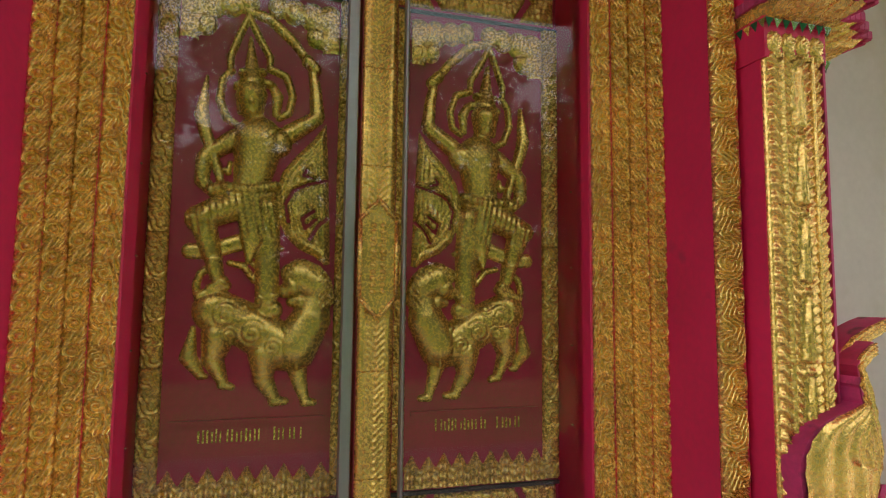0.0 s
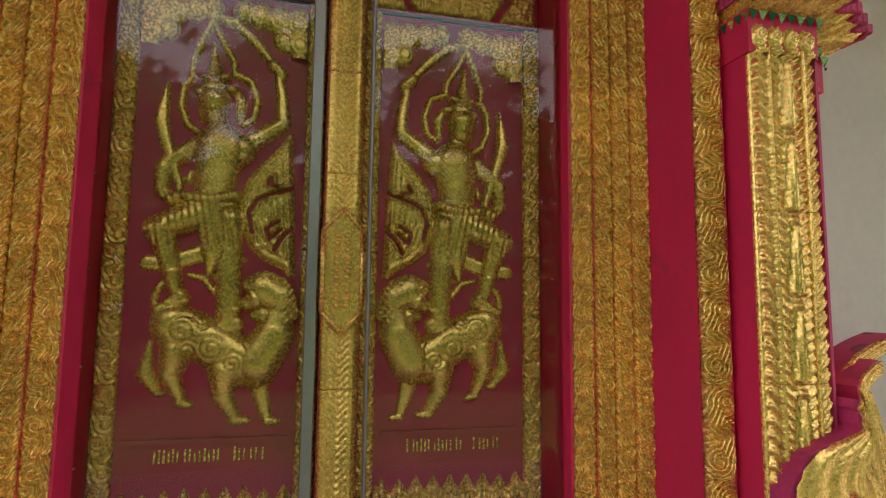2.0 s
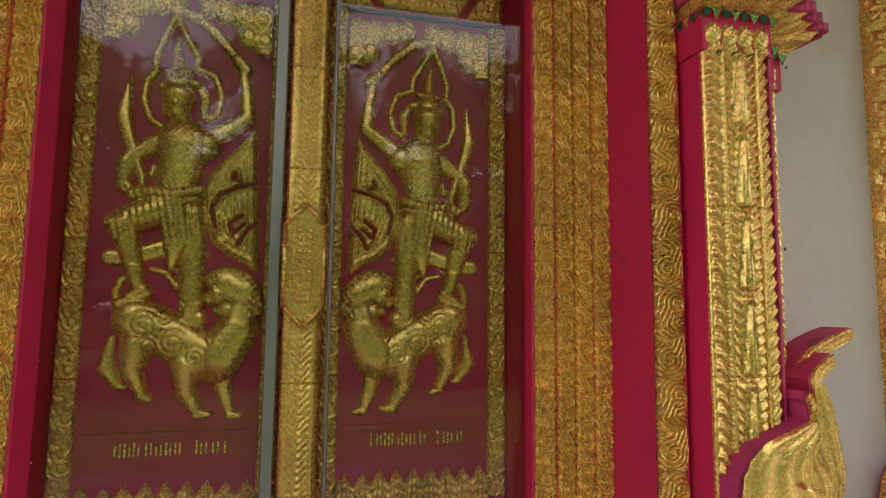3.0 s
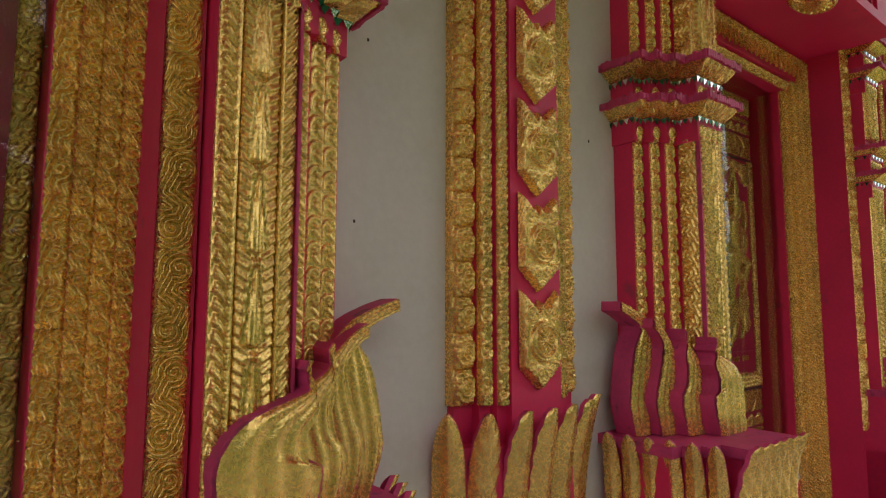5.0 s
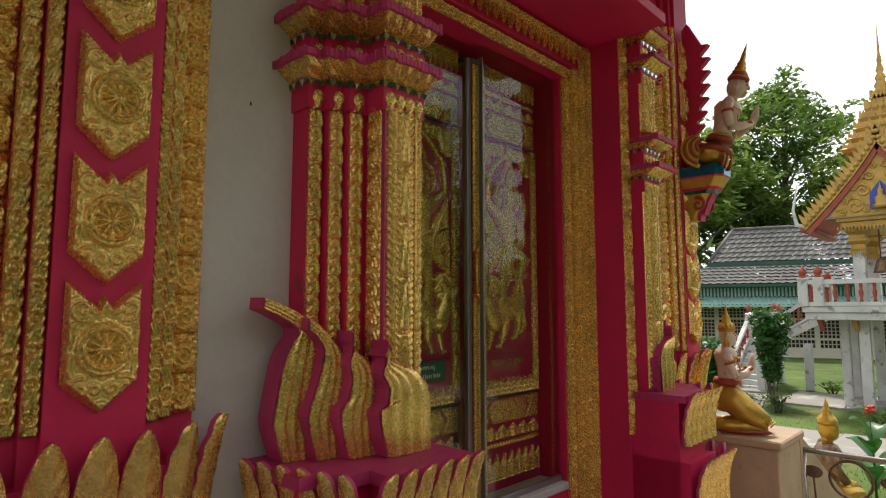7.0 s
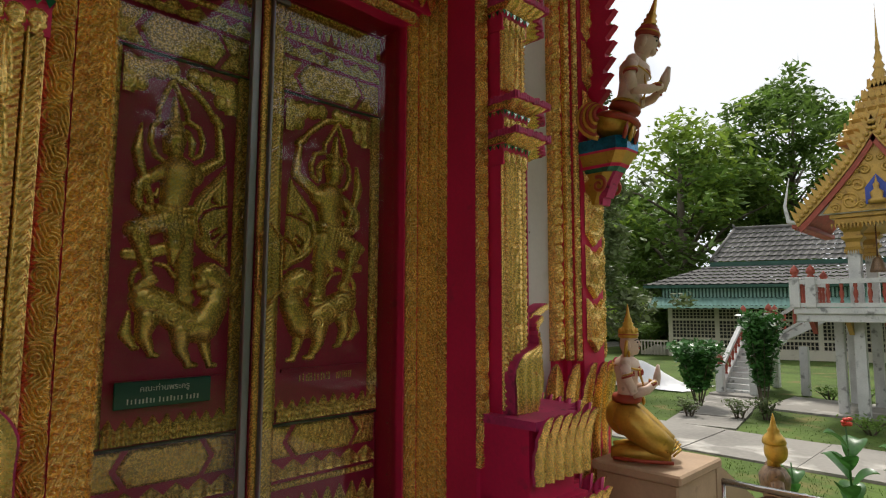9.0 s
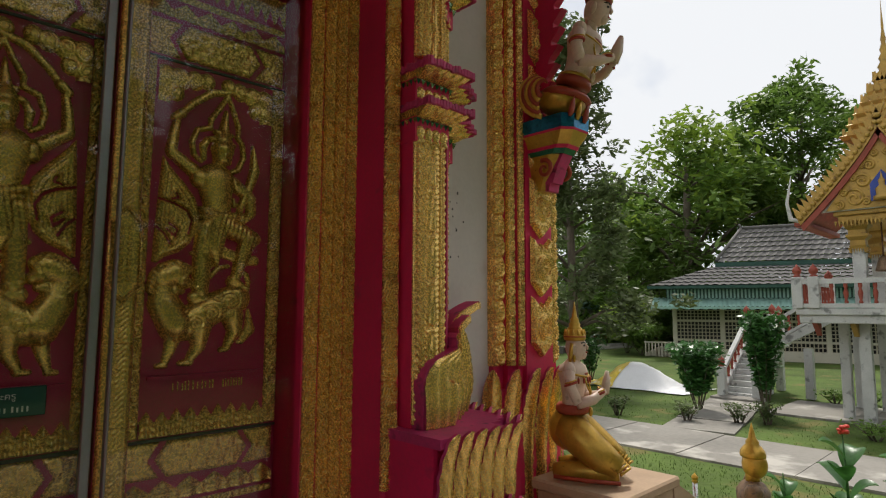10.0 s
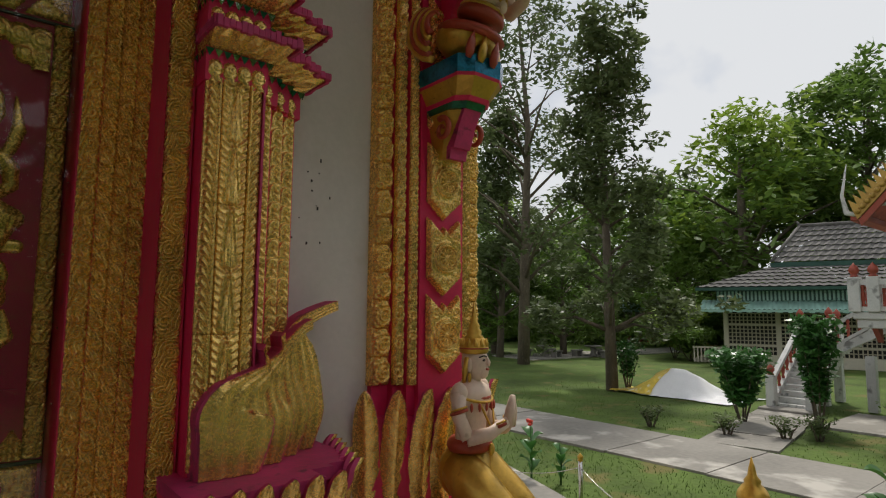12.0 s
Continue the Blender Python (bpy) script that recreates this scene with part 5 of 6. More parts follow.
def bust():
    """Upper body of a celestial figure rising from curling tail flames, facing -y, base z = 0. One mesh."""
    g = Geo()
    SK, GO, RE, IN = 0, 1, 2, 3
    g.ball((0, .05, .11), (.165, .16, .10), GO, 16, 10)
    g.lathe([(.17, 0), (.19, .02), (.165, .045)], (0, .03, .12), 18, RE, 1, .9)
    for s in (-1, 1):
        for k in range(6):
            a = k / 5
            pts = [(s * (.19 + .02 * a), y + .02 - .03 * k * 0, z) for y, z in curl(.14 - .05 * a, .15, .20 - .025 * k, .55, -1.9 + .1 * k, 1, 12)]
            g.tube(pts, [.018 - .001 * q for q in range(len(pts))], 6, GO if k % 2 == 0 else RE)
    for k in range(5):
        g.lathe([(.02, 0), (.035, .03), (.03, .07), (.004, .12)], ((k - 2) * .07, -.13 + .03 * abs(k - 2), .0), 8, GO if k % 2 else RE, 1, .5)
    g.lathe([(.135, 0), (.145, .02), (.135, .045)], (0, 0, .21), 18, RE, 1, .8)
    g.lathe([(.13, 0), (.137, .012), (.125, .026)], (0, 0, .252), 18, GO, 1, .8)
    g.lathe([(.115, 0), (.108, .06), (.118, .13), (.145, .20), (.152, .24), (.13, .275), (.07, .30), (.05, .32)], (0, -.005, .27), 18, SK, 1.05, .74)
    g.lathe([(.05, 0), (.044, .04), (.047, .10)], (0, -.02, .56), 12, SK)
    g.ball((0, -.035, .70), (.076, .085, .10), SK, 16, 12)
    g.ball((0, -.09, .655), (.04, .034, .038), SK, 12, 8)
    g.tube([(0, -.112, .735), (0, -.130, .70), (0, -.124, .686)], [.006, .013, .012], 8, SK)
    for s in (-1, 1):
        g.tube([(s * .008, -.118, .735), (s * .034, -.110, .741), (s * .057, -.088, .733)], .004, 6, IN)
        g.ball((s * .03, -.110, .716), (.016, .008, .006), IN, 8, 6)
        g.ball((s * .078, -.03, .69), (.012, .022, .04), SK, 8, 6)
        g.ball((s * .155, 0, .515), (.05, .048, .055), SK, 12, 8)
        g.tube([(s * .162, 0, .51), (s * .19, -.015, .41), (s * .18, -.06, .325)], [.044, .038, .036], 12, SK)
        g.tube([(s * .18, -.055, .325), (s * .11, -.155, .355), (s * .03, -.215, .41)], [.036, .032, .026], 12, SK)
        g.tube([(s * .018, -.215, .395), (s * .014, -.228, .47), (s * .008, -.232, .55)], [.027, .026, .011], 10, SK, 1.3)
        for c, r in (((s * .186, -.012, .44), .043), ((s * .065, -.185, .39), .032)):
            pts = [(c[0] + r * math.cos(t * math.pi / 6), c[1] + r * math.sin(t * math.pi / 6), c[2] + .012 * s * math.sin(t * math.pi / 6)) for t in range(13)]
            g.tube(pts, .009, 6, RE)
            g.tube([(x, y, z + .016) for x, y, z in pts], .005, 6, GO)
    g.tube([(-.018, -.118, .664), (0, -.125, .662), (.018, -.118, .664)], .006, 6, RE)
    for r, z, rr, mi in ((.108, .54, .008, RE), (.126, .522, .009, STATUE_RED and 2), (.14, .505, .006, GO)):
        g.tube([(r * 1.06 * math.cos(t * math.pi / 10), -.01 + r * .82 * math.sin(t * math.pi / 10), z - .03 * max(0, -math.sin(t * math.pi / 10))) for t in range(21)], rr, 6, mi)
    g.tube([(-.1, -.08, .50), (-.02, -.115, .38), (.04, -.11, .30)], .006, 6, GO)
    g.tube([(.1, -.08, .50), (.02, -.115, .38), (-.04, -.11, .30)], .006, 6, GO)
    g.ball((0, -.115, .285), (.03, .014, .03), SK)
    g.lathe([(.082, 0), (.09, .012), (.088, .03), (.078, .05), (.07, .065), (.055, .08)], (0, -.03, .745), 16, RE)
    g.lathe([(.086, 0), (.093, .007), (.086, .014)], (0, -.03, .765), 16, GO)
    g.lathe([(.058, 0), (.062, .01), (.044, .026), (.05, .045), (.034, .06), (.04, .08), (.026, .10), (.018, .16), (.003, .25)], (0, -.025, .82), 12, GO)
    return outward(g.mesh("statue", [SKIN, STATUE_GOLD, STATUE_RED, INK]))


ub = tagged(new("bracket_statue", bust()), "cream celestial statue with red bands praying on a wall bracket", "statue")
ub.matrix_basis = Matrix.Translation((bx - .02, 1.29, 2.635)) @ Matrix.Rotation(radians(20), 4, "Z") @ Matrix.Rotation(radians(15), 4, "X") @ Matrix.Diagonal((.95, .95, 1.0, 1))
flame = Geo()
back = [(1.50, 2.62), (1.36, 2.66)]
n = 9
front_edge = []
for k in range(n):
    z = 2.72 + k * .115
    yb = 1.47 - .07 * math.sin(math.pi * k / (n + 2)) - .008 * k
    front_edge += [(yb, z), (yb - .075, z + .075), (yb - .015, z + .085)]
flame.side(back + front_edge + [(1.45, 3.95), (1.50, 3.9)], bx - .03, bx + .03)
tagged(new("flame_crest", outward(flame.mesh("flame_crest", [RED]))), "dark red serrated flame crest rising behind the statue", "ornament")


# ---- terrace gate, garden figures ----
gate = thing("iron_gate", (7.62, 0.5, FLOOR_Z), "steel gate with a polished top rail and rusty scrolls", "gate")
part("top_rail", Geo().tube([(7.62, .93, .33), (7.62, -.9, .33)], .022, 12), STEEL, gate, "polished steel top rail")
for y in (.93, .86, -.86):
    part("gate_post", Geo().tube([(7.62, y, FLOOR_Z), (7.62, y, .335)], .018, 10), STEEL, gate)
part("bottom_rail", Geo().tube([(7.62, .93, -.12), (7.62, -.9, -.12)], .016, 10), RUST, gate)
for y in (.55, .05, -.45):
    pts = [(7.62, y + .14 * math.cos(t * math.pi / 12), .15 + .14 * math.sin(t * math.pi / 12)) for t in range(25)]
    part("ring", Geo().tube(pts, .011, 8), RUST, gate, "rusty iron ring")
    part("leaf_ornament", Geo().ball((7.62, y + .25, .17), (.015, .07, .05), n=10, k=6).tube([(7.62, y + .24, -.1), (7.62, y + .25, .14)], .008, 6), RUST, gate, "rusty leaf ornament")
part("hinge", Geo().box(7.53, 7.64, .88, .92, .17, .20, 0, .004).box(7.53, 7.64, .88, .92, -.02, .01, 0, .004), RUST, gate)


def seated_figure(x, y):
    """Bronze seated figure seen from behind, gilded head with a tall topknot. One mesh."""
    g = Geo()
    B, G = 0, 1
    g.lathe([(.25, 0), (.27, .05), (.24, .12), (.2, .16)], (0, 0, 0), 18, G, 1.1, .85)
    for s in (-1, 1):
        g.tube([(s * .06, .05, .16), (s * .25, -.08, .14), (s * .1, -.22, .13)], [.09, .08, .06], 10, G)
        g.ball((s * .175, .02, .53), (.065, .07, .075), B)
        g.tube([(s * .18, .02, .52), (s * .235, 0, .38), (s * .19, -.1, .24)], [.055, .05, .04], 10, B)
    g.lathe([(.15, 0), (.135, .08), (.15, .18), (.19, .3), (.195, .36), (.14, .42), (.06, .45)], (0, .02, .14), 18, B, 1.05, .66)
    g.lathe([(.055, 0), (.052, .06), (.058, .1)], (0, .02, .57), 12, G)
    g.ball((0, .0, .715), (.088, .098, .115), G, 14, 10)
    g.lathe([(.095, 0), (.1, .02), (.092, .05), (.07, .08), (.05, .1), (.052, .12), (.03, .15), (.02, .2), (.002, .27)], (0, .01, .775), 14, G)
    ob = tagged(new("garden_statue", outward(g.mesh("statue", [BRONZE, STATUE_GOLD]))), "weathered bronze seated statue with a gilded head", "statue")
    ob.matrix_basis = at(x, y, LAWN_Z + 1.0, 20)
    return ob


seated_figure(9.35, 1.02)
single("concrete_pedestal", Geo().box(9.05, 9.65, .72, 1.32, LAWN_Z, LAWN_Z + .94, 0, .02).box(9.02, 9.68, .69, 1.35, LAWN_Z + .92, LAWN_Z + 1.0, 0, .015), CONCRETE, "weathered concrete pedestal under a garden statue", "pedestal")


def bollard(x, y, h):
    b = thing("bollard", (x, y, LAWN_Z), "slim steel bollard with a gold knob", "bollard", "bollards along the path")
    part("post", Geo().tube([(x, y, LAWN_Z), (x, y, LAWN_Z + h)], .032, 10), STEEL, b)
    part("knob", Geo().lathe([(.03, 0), (.045, .015), (.03, .03), (.042, .05), (.045, .07), (.02, .1), (.002, .12)], (x, y, LAWN_Z + h), 12), STATUE_GOLD, b, "gold knob")


bollard(12.66, 4.95, .75)
bollard(11.9, 2.6, .75)
rope = Geo()
pts = []
for a, b in (((12.2, 7.6), (12.66, 4.95)), ((12.66, 4.95), (11.9, 2.6))):
    for k in range(13):
        q = k / 12
        pts.append((a[0] + (b[0] - a[0]) * q, a[1] + (b[1] - a[1]) * q, LAWN_Z + .66 - .34 * 4 * q * (1 - q) * .8))
tagged(new("barrier_cord", outward(rope.tube(pts, .006, 6).mesh("barrier_cord", [STEEL]))), "thin sagging cord strung between the bollards", "cord")


# ---- ground ----
g = Geo()
n = 60
rows = []
for j in range(n + 1):
    row = []
    for i in range(n + 1):
        a, b = (i / n * 2 - 1), (j / n * 2 - 1)
        x, y = 18 + 40 * a + 560 * a ** 5, 8 + 40 * b + 560 * b ** 5
        row.append((x, y, LAWN_Z + .03 * noise.noise((x * .15, y * .15, 0)) - .02))
    rows.append(row)
g.grid(rows)
single("ground", g, LAWN, "mown lawn with worn yellowish patches", "lawn", kind="structure", fix=False)


def slab_row(name, x0, y0, x1, y1, width, length, label):
    """A path of concrete slabs from one point to another."""
    d = Vector((x1 - x0, y1 - y0))
    total = d.length
    d.normalize()
    nrm = Vector((-d.y, d.x))
    top = thing(name, (x0, y0, LAWN_Z), label, "path", kind="structure")
    k = 0
    s = 0.0
    while s < total - .1:
        e = min(s + length, total)
        w0, w1 = width / 2 + random.uniform(-.04, .04), width / 2 + random.uniform(-.04, .04)
        q = [Vector((x0, y0)) + d * s2 + nrm * t for s2, t in ((s + .012, -w0), (e - .012, -w0), (e - .012, w1), (s + .012, w1))]
        z = LAWN_Z + .035 + random.uniform(-.008, .008)
        part("path_slab", Geo().rings([[(p.x, p.y, LAWN_Z - .08) for p in q], [(p.x, p.y, z) for p in q]]), PATH, top)
        s = e
        k += 1


slab_row("path", 17.35, -26, 17.6, 34, 2.65, 2.2, "worn pale concrete path of large slabs")
slab_row("path_branch", 18.95, 5.5, 25.3, 6.7, 1.7, 1.6, "concrete path leading to the stairs")
slab_row("pavement", 24.6, 5.2, 24.6, -6, 3.2, 2.4, "concrete apron under the bell tower")
single("pavement_side", Geo().prism([(8.0, 3.6), (11.2, 4.3), (13.0, 5.5), (13.9, 8.0), (13.6, 14), (8, 14)], LAWN_Z - .1, LAWN_Z + .03), PATH, "grey worn pavement beside the terrace", "pavement", kind="structure")
slab_row("path_back", 33, 26, 52, 24, 4.0, 3.0, "concrete drive behind the lawn")

blades = Geo()
for k in range(15000):
    if k % 3:
        x, y = random.uniform(9.5, 16), random.uniform(-2, 11)
    else:
        x, y = random.uniform(18.9, 27), random.uniform(-2, 16)
    if 12.9 > x and y > 3.6 + (x - 8) * .35:
        continue
    h, a, lean = random.uniform(.025, .075), random.uniform(0, 6.3), random.uniform(-.03, .03)
    w = random.uniform(.006, .012)
    c, s = math.cos(a) * w, math.sin(a) * w
    z = LAWN_Z + .03 * noise.noise((x * .15, y * .15, 0)) - .025
    blades.add([(x - c, y - s, z), (x + c, y + s, z), (x + lean, y - lean, z + h)], [(0, 1, 2)])
single("grass", blades, GRASS, "short uneven grass blades on the lawn", "grass", kind="stuff", fix=False)


# ---- trees and plants ----
def leaf_cloud(g, clumps, count, size, mi, seed):
    rnd = random.Random(seed)
    weights = [r[0] * r[1] * r[2] for _, r in clumps]
    for k in range(count):
        c, r = rnd.choices(clumps, weights)[0]
        u = Vector((rnd.gauss(0, 1), rnd.gauss(0, 1), rnd.gauss(0, 1))).normalized() * (rnd.random() ** .45)
        p = Vector(c) + Vector((u.x * r[0], u.y * r[1], u.z * r[2]))
        a = Vector((rnd.gauss(0, 1), rnd.gauss(0, 1), rnd.gauss(0, .5))).normalized()
        b = a.cross(Vector((rnd.gauss(0, .6), rnd.gauss(0, .6), 1))).normalized()
        s = size * rnd.uniform(.6, 1.35)
        g.add([p - a * s, p + b * s * .42 + a * s * .1, p + a * s, p - b * s * .42 + a * s * .1], [(0, 1, 2, 3)], mi)


def tree_meshes(seed, h, trunk_r, crown_lo, crown_w, clump_n, count, size, leaf_mats, droop=0.0, narrow=False):
    """Trunk with limbs, and a crown of leaf clumps hung on the limbs' ends."""
    rnd = random.Random(seed)
    t = Geo()
    bend = [rnd.uniform(-.03, .03) * h for _ in range(4)]
    path = [(0, 0, -.1), (bend[0] * .4, bend[1] * .4, h * .3), (bend[0], bend[1], h * .6), (bend[0] + bend[2], bend[1] + bend[3], h * .93)]
    t.tube(path, [trunk_r * 1.25, trunk_r * .9, trunk_r * .6, trunk_r * .15], 10)
    clumps = []
    for k in range(clump_n):
        q = (k + rnd.random()) / clump_n
        z = h * (crown_lo + (1 - crown_lo) * q)
        a = k * 2.4 + rnd.uniform(-.5, .5)
        prof = math.sin(math.pi * (0.18 + 0.78 * q)) ** .8 if not narrow else (1.05 - .75 * q) * (.6 + .4 * rnd.random())
        reach = crown_w * prof * rnd.uniform(.45, 1.0)
        end = Vector((math.cos(a) * reach, math.sin(a) * reach, z - droop * reach))
        zs = max(h * .15, z - reach * rnd.uniform(.5, .9))
        f = min(.95, zs / h)
        start = Vector((bend[0] * f, bend[1] * f, zs))
        mid = start.lerp(end, .55) + Vector((0, 0, reach * .12))
        r0 = trunk_r * (1 - f) * .5 + .02
        t.tube([start, mid, end], [r0, r0 * .6, r0 * .2], 6)
        cr = crown_w * rnd.uniform(.2, .36)
        clumps.append((end, (cr, cr, cr * rnd.uniform(.55, .8))))
        for _ in range(2):
            o = Vector((rnd.gauss(0, 1), rnd.gauss(0, 1), rnd.gauss(0, .6))) * cr * .8
            clumps.append((end + o, (cr * .5, cr * .5, cr * .35)))
    c = Geo()
    cut = int(len(clumps) * .8)
    leaf_cloud(c, clumps[:cut] if len(leaf_mats) > 1 else clumps, int(count * (.8 if len(leaf_mats) > 1 else 1)), size, 0, seed)
    if len(leaf_mats) > 1:
        leaf_cloud(c, clumps[cut // 2:], int(count * .25), size, 1, seed + 1)
    return outward(t.mesh("trunk", [BARK])), c.mesh("crown", leaf_mats)


def plant_tree(x, y, meshes, label, scale=1.0, turn=0.0, group="trees round the lawn"):
    t = thing("tree", (x, y, LAWN_Z), label, "tree", group)
    for nm, me in zip(("trunk", "crown"), meshes):
        unit(nm, me, t, at(x, y, LAWN_Z, turn, scale, scale, scale))
    return t


TALL = tree_meshes(3, 14.8, .20, .16, 3.3, 34, 11000, .17, [LEAF_OLIVE], .15, True)
TALL_B = tree_meshes(8, 17.5, .22, .2, 3.8, 34, 10000, .21, [LEAF_OLIVE], .1, True)
BROAD = tree_meshes(11, 18, .5, .12, 8.0, 40, 10500, .38, [LEAF, LEAF_LIGHT], .1)
BROAD_B = tree_meshes(19, 15, .45, .10, 7.0, 36, 9000, .36, [LEAF], .1)
AIRY = tree_meshes(41, 23, .3, .22, 5.2, 34, 9500, .19, [LEAF_OLIVE], .05)
OPEN = tree_meshes(28, 24, .5, .42, 8.0, 34, 11000, .36, [LEAF], .05)
SMALL = tree_meshes(33, 7.5, .22, .22, 3.6, 26, 9000, .18, [LEAF], .25)
plant_tree(25.0, 12.9, TALL, "tall slender tree with drooping olive foliage on the lawn")
plant_tree(30.5, 22.6, AIRY, "tall airy tree with open limbs behind the lawn", 1, 40)
plant_tree(33, 27, TALL_B, "tall slender tree with thin olive foliage behind the lawn", .95, 160)
plant_tree(38.5, 26.2, SMALL, "low spreading dark tree beside the drive")
plant_tree(35, 29.5, SMALL, "low spreading dark tree beside the drive", 1.1, 90)
plant_tree(57, 21.5, BROAD, "broad dense tree with light green tops", 1.12, 20)
plant_tree(60, 29, BROAD_B, "broad dense dark green tree", 1.0, 60)
plant_tree(55, 36, BROAD_B, "broad dense dark green tree", .95, 130)
plant_tree(48, 42, BROAD, "broad dense tree with light green tops", .85, 200)
plant_tree(66, 15, OPEN, "very tall open-crowned tree behind the hall", 1.0, 0)
plant_tree(64, 8.5, BROAD, "broad dense tree with light green tops", .95, 300)
plant_tree(68, 22, BROAD_B, "broad dense dark green tree", 1.3, 250)
plant_tree(66, 1, BROAD_B, "broad dense dark green tree", 1.05, 10)
plant_tree(49.5, 23.5, SMALL, "low spreading dark tree beside the drive", 1.0, 200)
plant_tree(75, 34, BROAD_B, "broad dense dark green tree", 1.1, 170)
plant_tree(70, 45, BROAD, "broad dense tree with light green tops", .9, 100)
for x, y, me, sc, tn in ((-20, -24, BROAD, .95, 0), (-10, -25, BROAD_B, 1.0, 90), (-1, -24, BROAD, .88, 190), (8, -25, BROAD_B, 1.0, 20), (17, -24, BROAD, .92, 60), (28, -25, BROAD_B, 1.05, 240)):
    plant_tree(x, y, me, "broad dense tree across the temple yard", sc, tn)

hedge = Geo()
rnd = random.Random(5)
cl = []
for k in range(70):
    q = k / 69
    x, y = 62 - 16 * q + rnd.uniform(-2, 2), 4 + 46 * q + rnd.uniform(-2, 2)
    r = rnd.uniform(1.2, 2.4)
    cl.append((Vector((x, y, LAWN_Z + r * .7)), (r, r, r * .9)))
# Tall leaf screen added out of view to darken glass reflections and southern light.
for k in range(64):
    x, tall = -44 + k * 1.6, (5.6 if k < 32 else 4.0) + .8 * math.sin(k * .9) + rnd.uniform(-.5, .5)
    cl.append((Vector((x, -20 + rnd.uniform(-1.5, 1.5), LAWN_Z + tall * .9)), (2.0, 2.0, tall)))
leaf_cloud(hedge, cl, 34000, .40, 0, 77)
single("undergrowth", hedge, LEAF, "dense green undergrowth behind the lawn, plus an unseen southern leaf screen", "shrubs", kind="stuff", fix=False)


def shrub(x, y, h, w, count, size, label, mats, seed, stems=5):
    s = thing("shrub", (x, y, LAWN_Z), label, "shrub", "shrubs on the lawn")
    rnd = random.Random(seed)
    st, cl = Geo(), []
    for k in range(stems):
        a = k * 2.4 + rnd.random()
        top = Vector((x + math.cos(a) * w * .5, y + math.sin(a) * w * .5, LAWN_Z + h * rnd.uniform(.6, .9)))
        st.tube([(x + math.cos(a) * .05, y + math.sin(a) * .05, LAWN_Z - .05), ((x + top.x) / 2, (y + top.y) / 2, LAWN_Z + h * .35), top], [.03, .02, .008], 6)
        for j in range(4):
            q = .12 + .83 * j / 3
            cl.append((Vector((x + math.cos(a) * w * .5 * q, y + math.sin(a) * w * .5 * q, LAWN_Z + h * (.3 + .6 * q))), (w * .34, w * .34, h * .16)))
    cl.append((Vector((x, y, LAWN_Z + h * .86)), (w * .25, w * .25, h * .14)))
    part("stem", st, BARK, s)
    c = Geo()
    leaf_cloud(c, cl, count, size, 0, seed)
    part("leaves", c, mats, s, fix=False)


shrub(22.1, 6.75, 2.0, 1.1, 2200, .11, "leafy green shrub by the stairs", [LEAF_NEAR], 4)
shrub(22.9, 5.15, 2.9, .85, 2600, .11, "tall leafy green shrub by the stairs", [LEAF_NEAR], 6)
shrub(41.0, 18.2, 2.1, 2.4, 1800, .14, "rounded green shrub near the hall", [LEAF], 9)
shrub(42.0, 19.8, 3.4, 3.0, 2200, .18, "rounded light green shrub near the hall", [LEAF_LIGHT], 12)
shrub(25.6, 12.6, 1.9, .9, 900, .10, "thin shrub at the foot of the tree", [LEAF_NEAR], 14)
for k, (x, y) in enumerate(((20.6, 5.1), (20.0, 6.2), (21.2, 4.6), (19.6, 8.0), (26.5, 4.2), (27.2, 3.4), (26.9, 2.6), (20.9, 2.2), (21.0, 1.4), (20.9, .5))):
    shrub(x, y, .55 if k < 4 else .42, .55 if k < 4 else .9, 260, .06, "low weedy plant at the path's edge" if k < 4 else "dark low border plant", [LEAF_OLIVE if k < 4 else LEAF], 30 + k, 4)


def canna(x, y, h, seed, flower):
    """Upright plant with broad pointed leaves and a red flower head."""
    rnd = random.Random(seed)
    t = thing("canna_plant", (x, y, LAWN_Z), "broad-leaved canna plant" + (" with a red flower" if flower else " in the grass"), "plant", "canna plants")
    part("stalk", Geo().tube([(x, y, LAWN_Z - .03), (x + .02, y, LAWN_Z + h * .5), (x, y + .02, LAWN_Z + h)], [.02, .016, .008], 8), LEAF_NEAR, t)
    for k in range(7):
        a, z, ln = k * 2.3 + rnd.random(), LAWN_Z + h * (.15 + .1 * k), h * rnd.uniform(.36, .5)
        rows = []
        for i in range(9):
            s = i / 8
            r = ln * s * .62
            zz = z + ln * (s * 1.0 - .55 * s * s)
            w = .12 * h * math.sin(math.pi * min(1, s * .96 + .04)) ** .8
            c = Vector((x + math.cos(a) * r, y + math.sin(a) * r, zz))
            side = Vector((-math.sin(a), math.cos(a), 0))
            rows.append([c - side * w + Vector((0, 0, w * .4)), c, c + side * w + Vector((0, 0, w * .4))])
        part("leaf", Geo().grid(rows), LEAF_NEAR, t, fix=False)
    if flower:
        f = Geo()
        for k in range(9):
            f.ball((x + rnd.uniform(-.05, .05), y + rnd.uniform(-.05, .05), LAWN_Z + h + rnd.uniform(0, .1)), (.04, .04, .025), n=8, k=5)
        part("flower", f, FLOWER, t, "red flower head")


canna(13.4, 1.25, 1.35, 1, True)
canna(13.9, .7, 1.1, 2, False)
canna(12.6, 1.75, .9, 3, False)
canna(13.4, 6.6, .95, 4, True)
canna(13.6, 6.1, .7, 5, False)

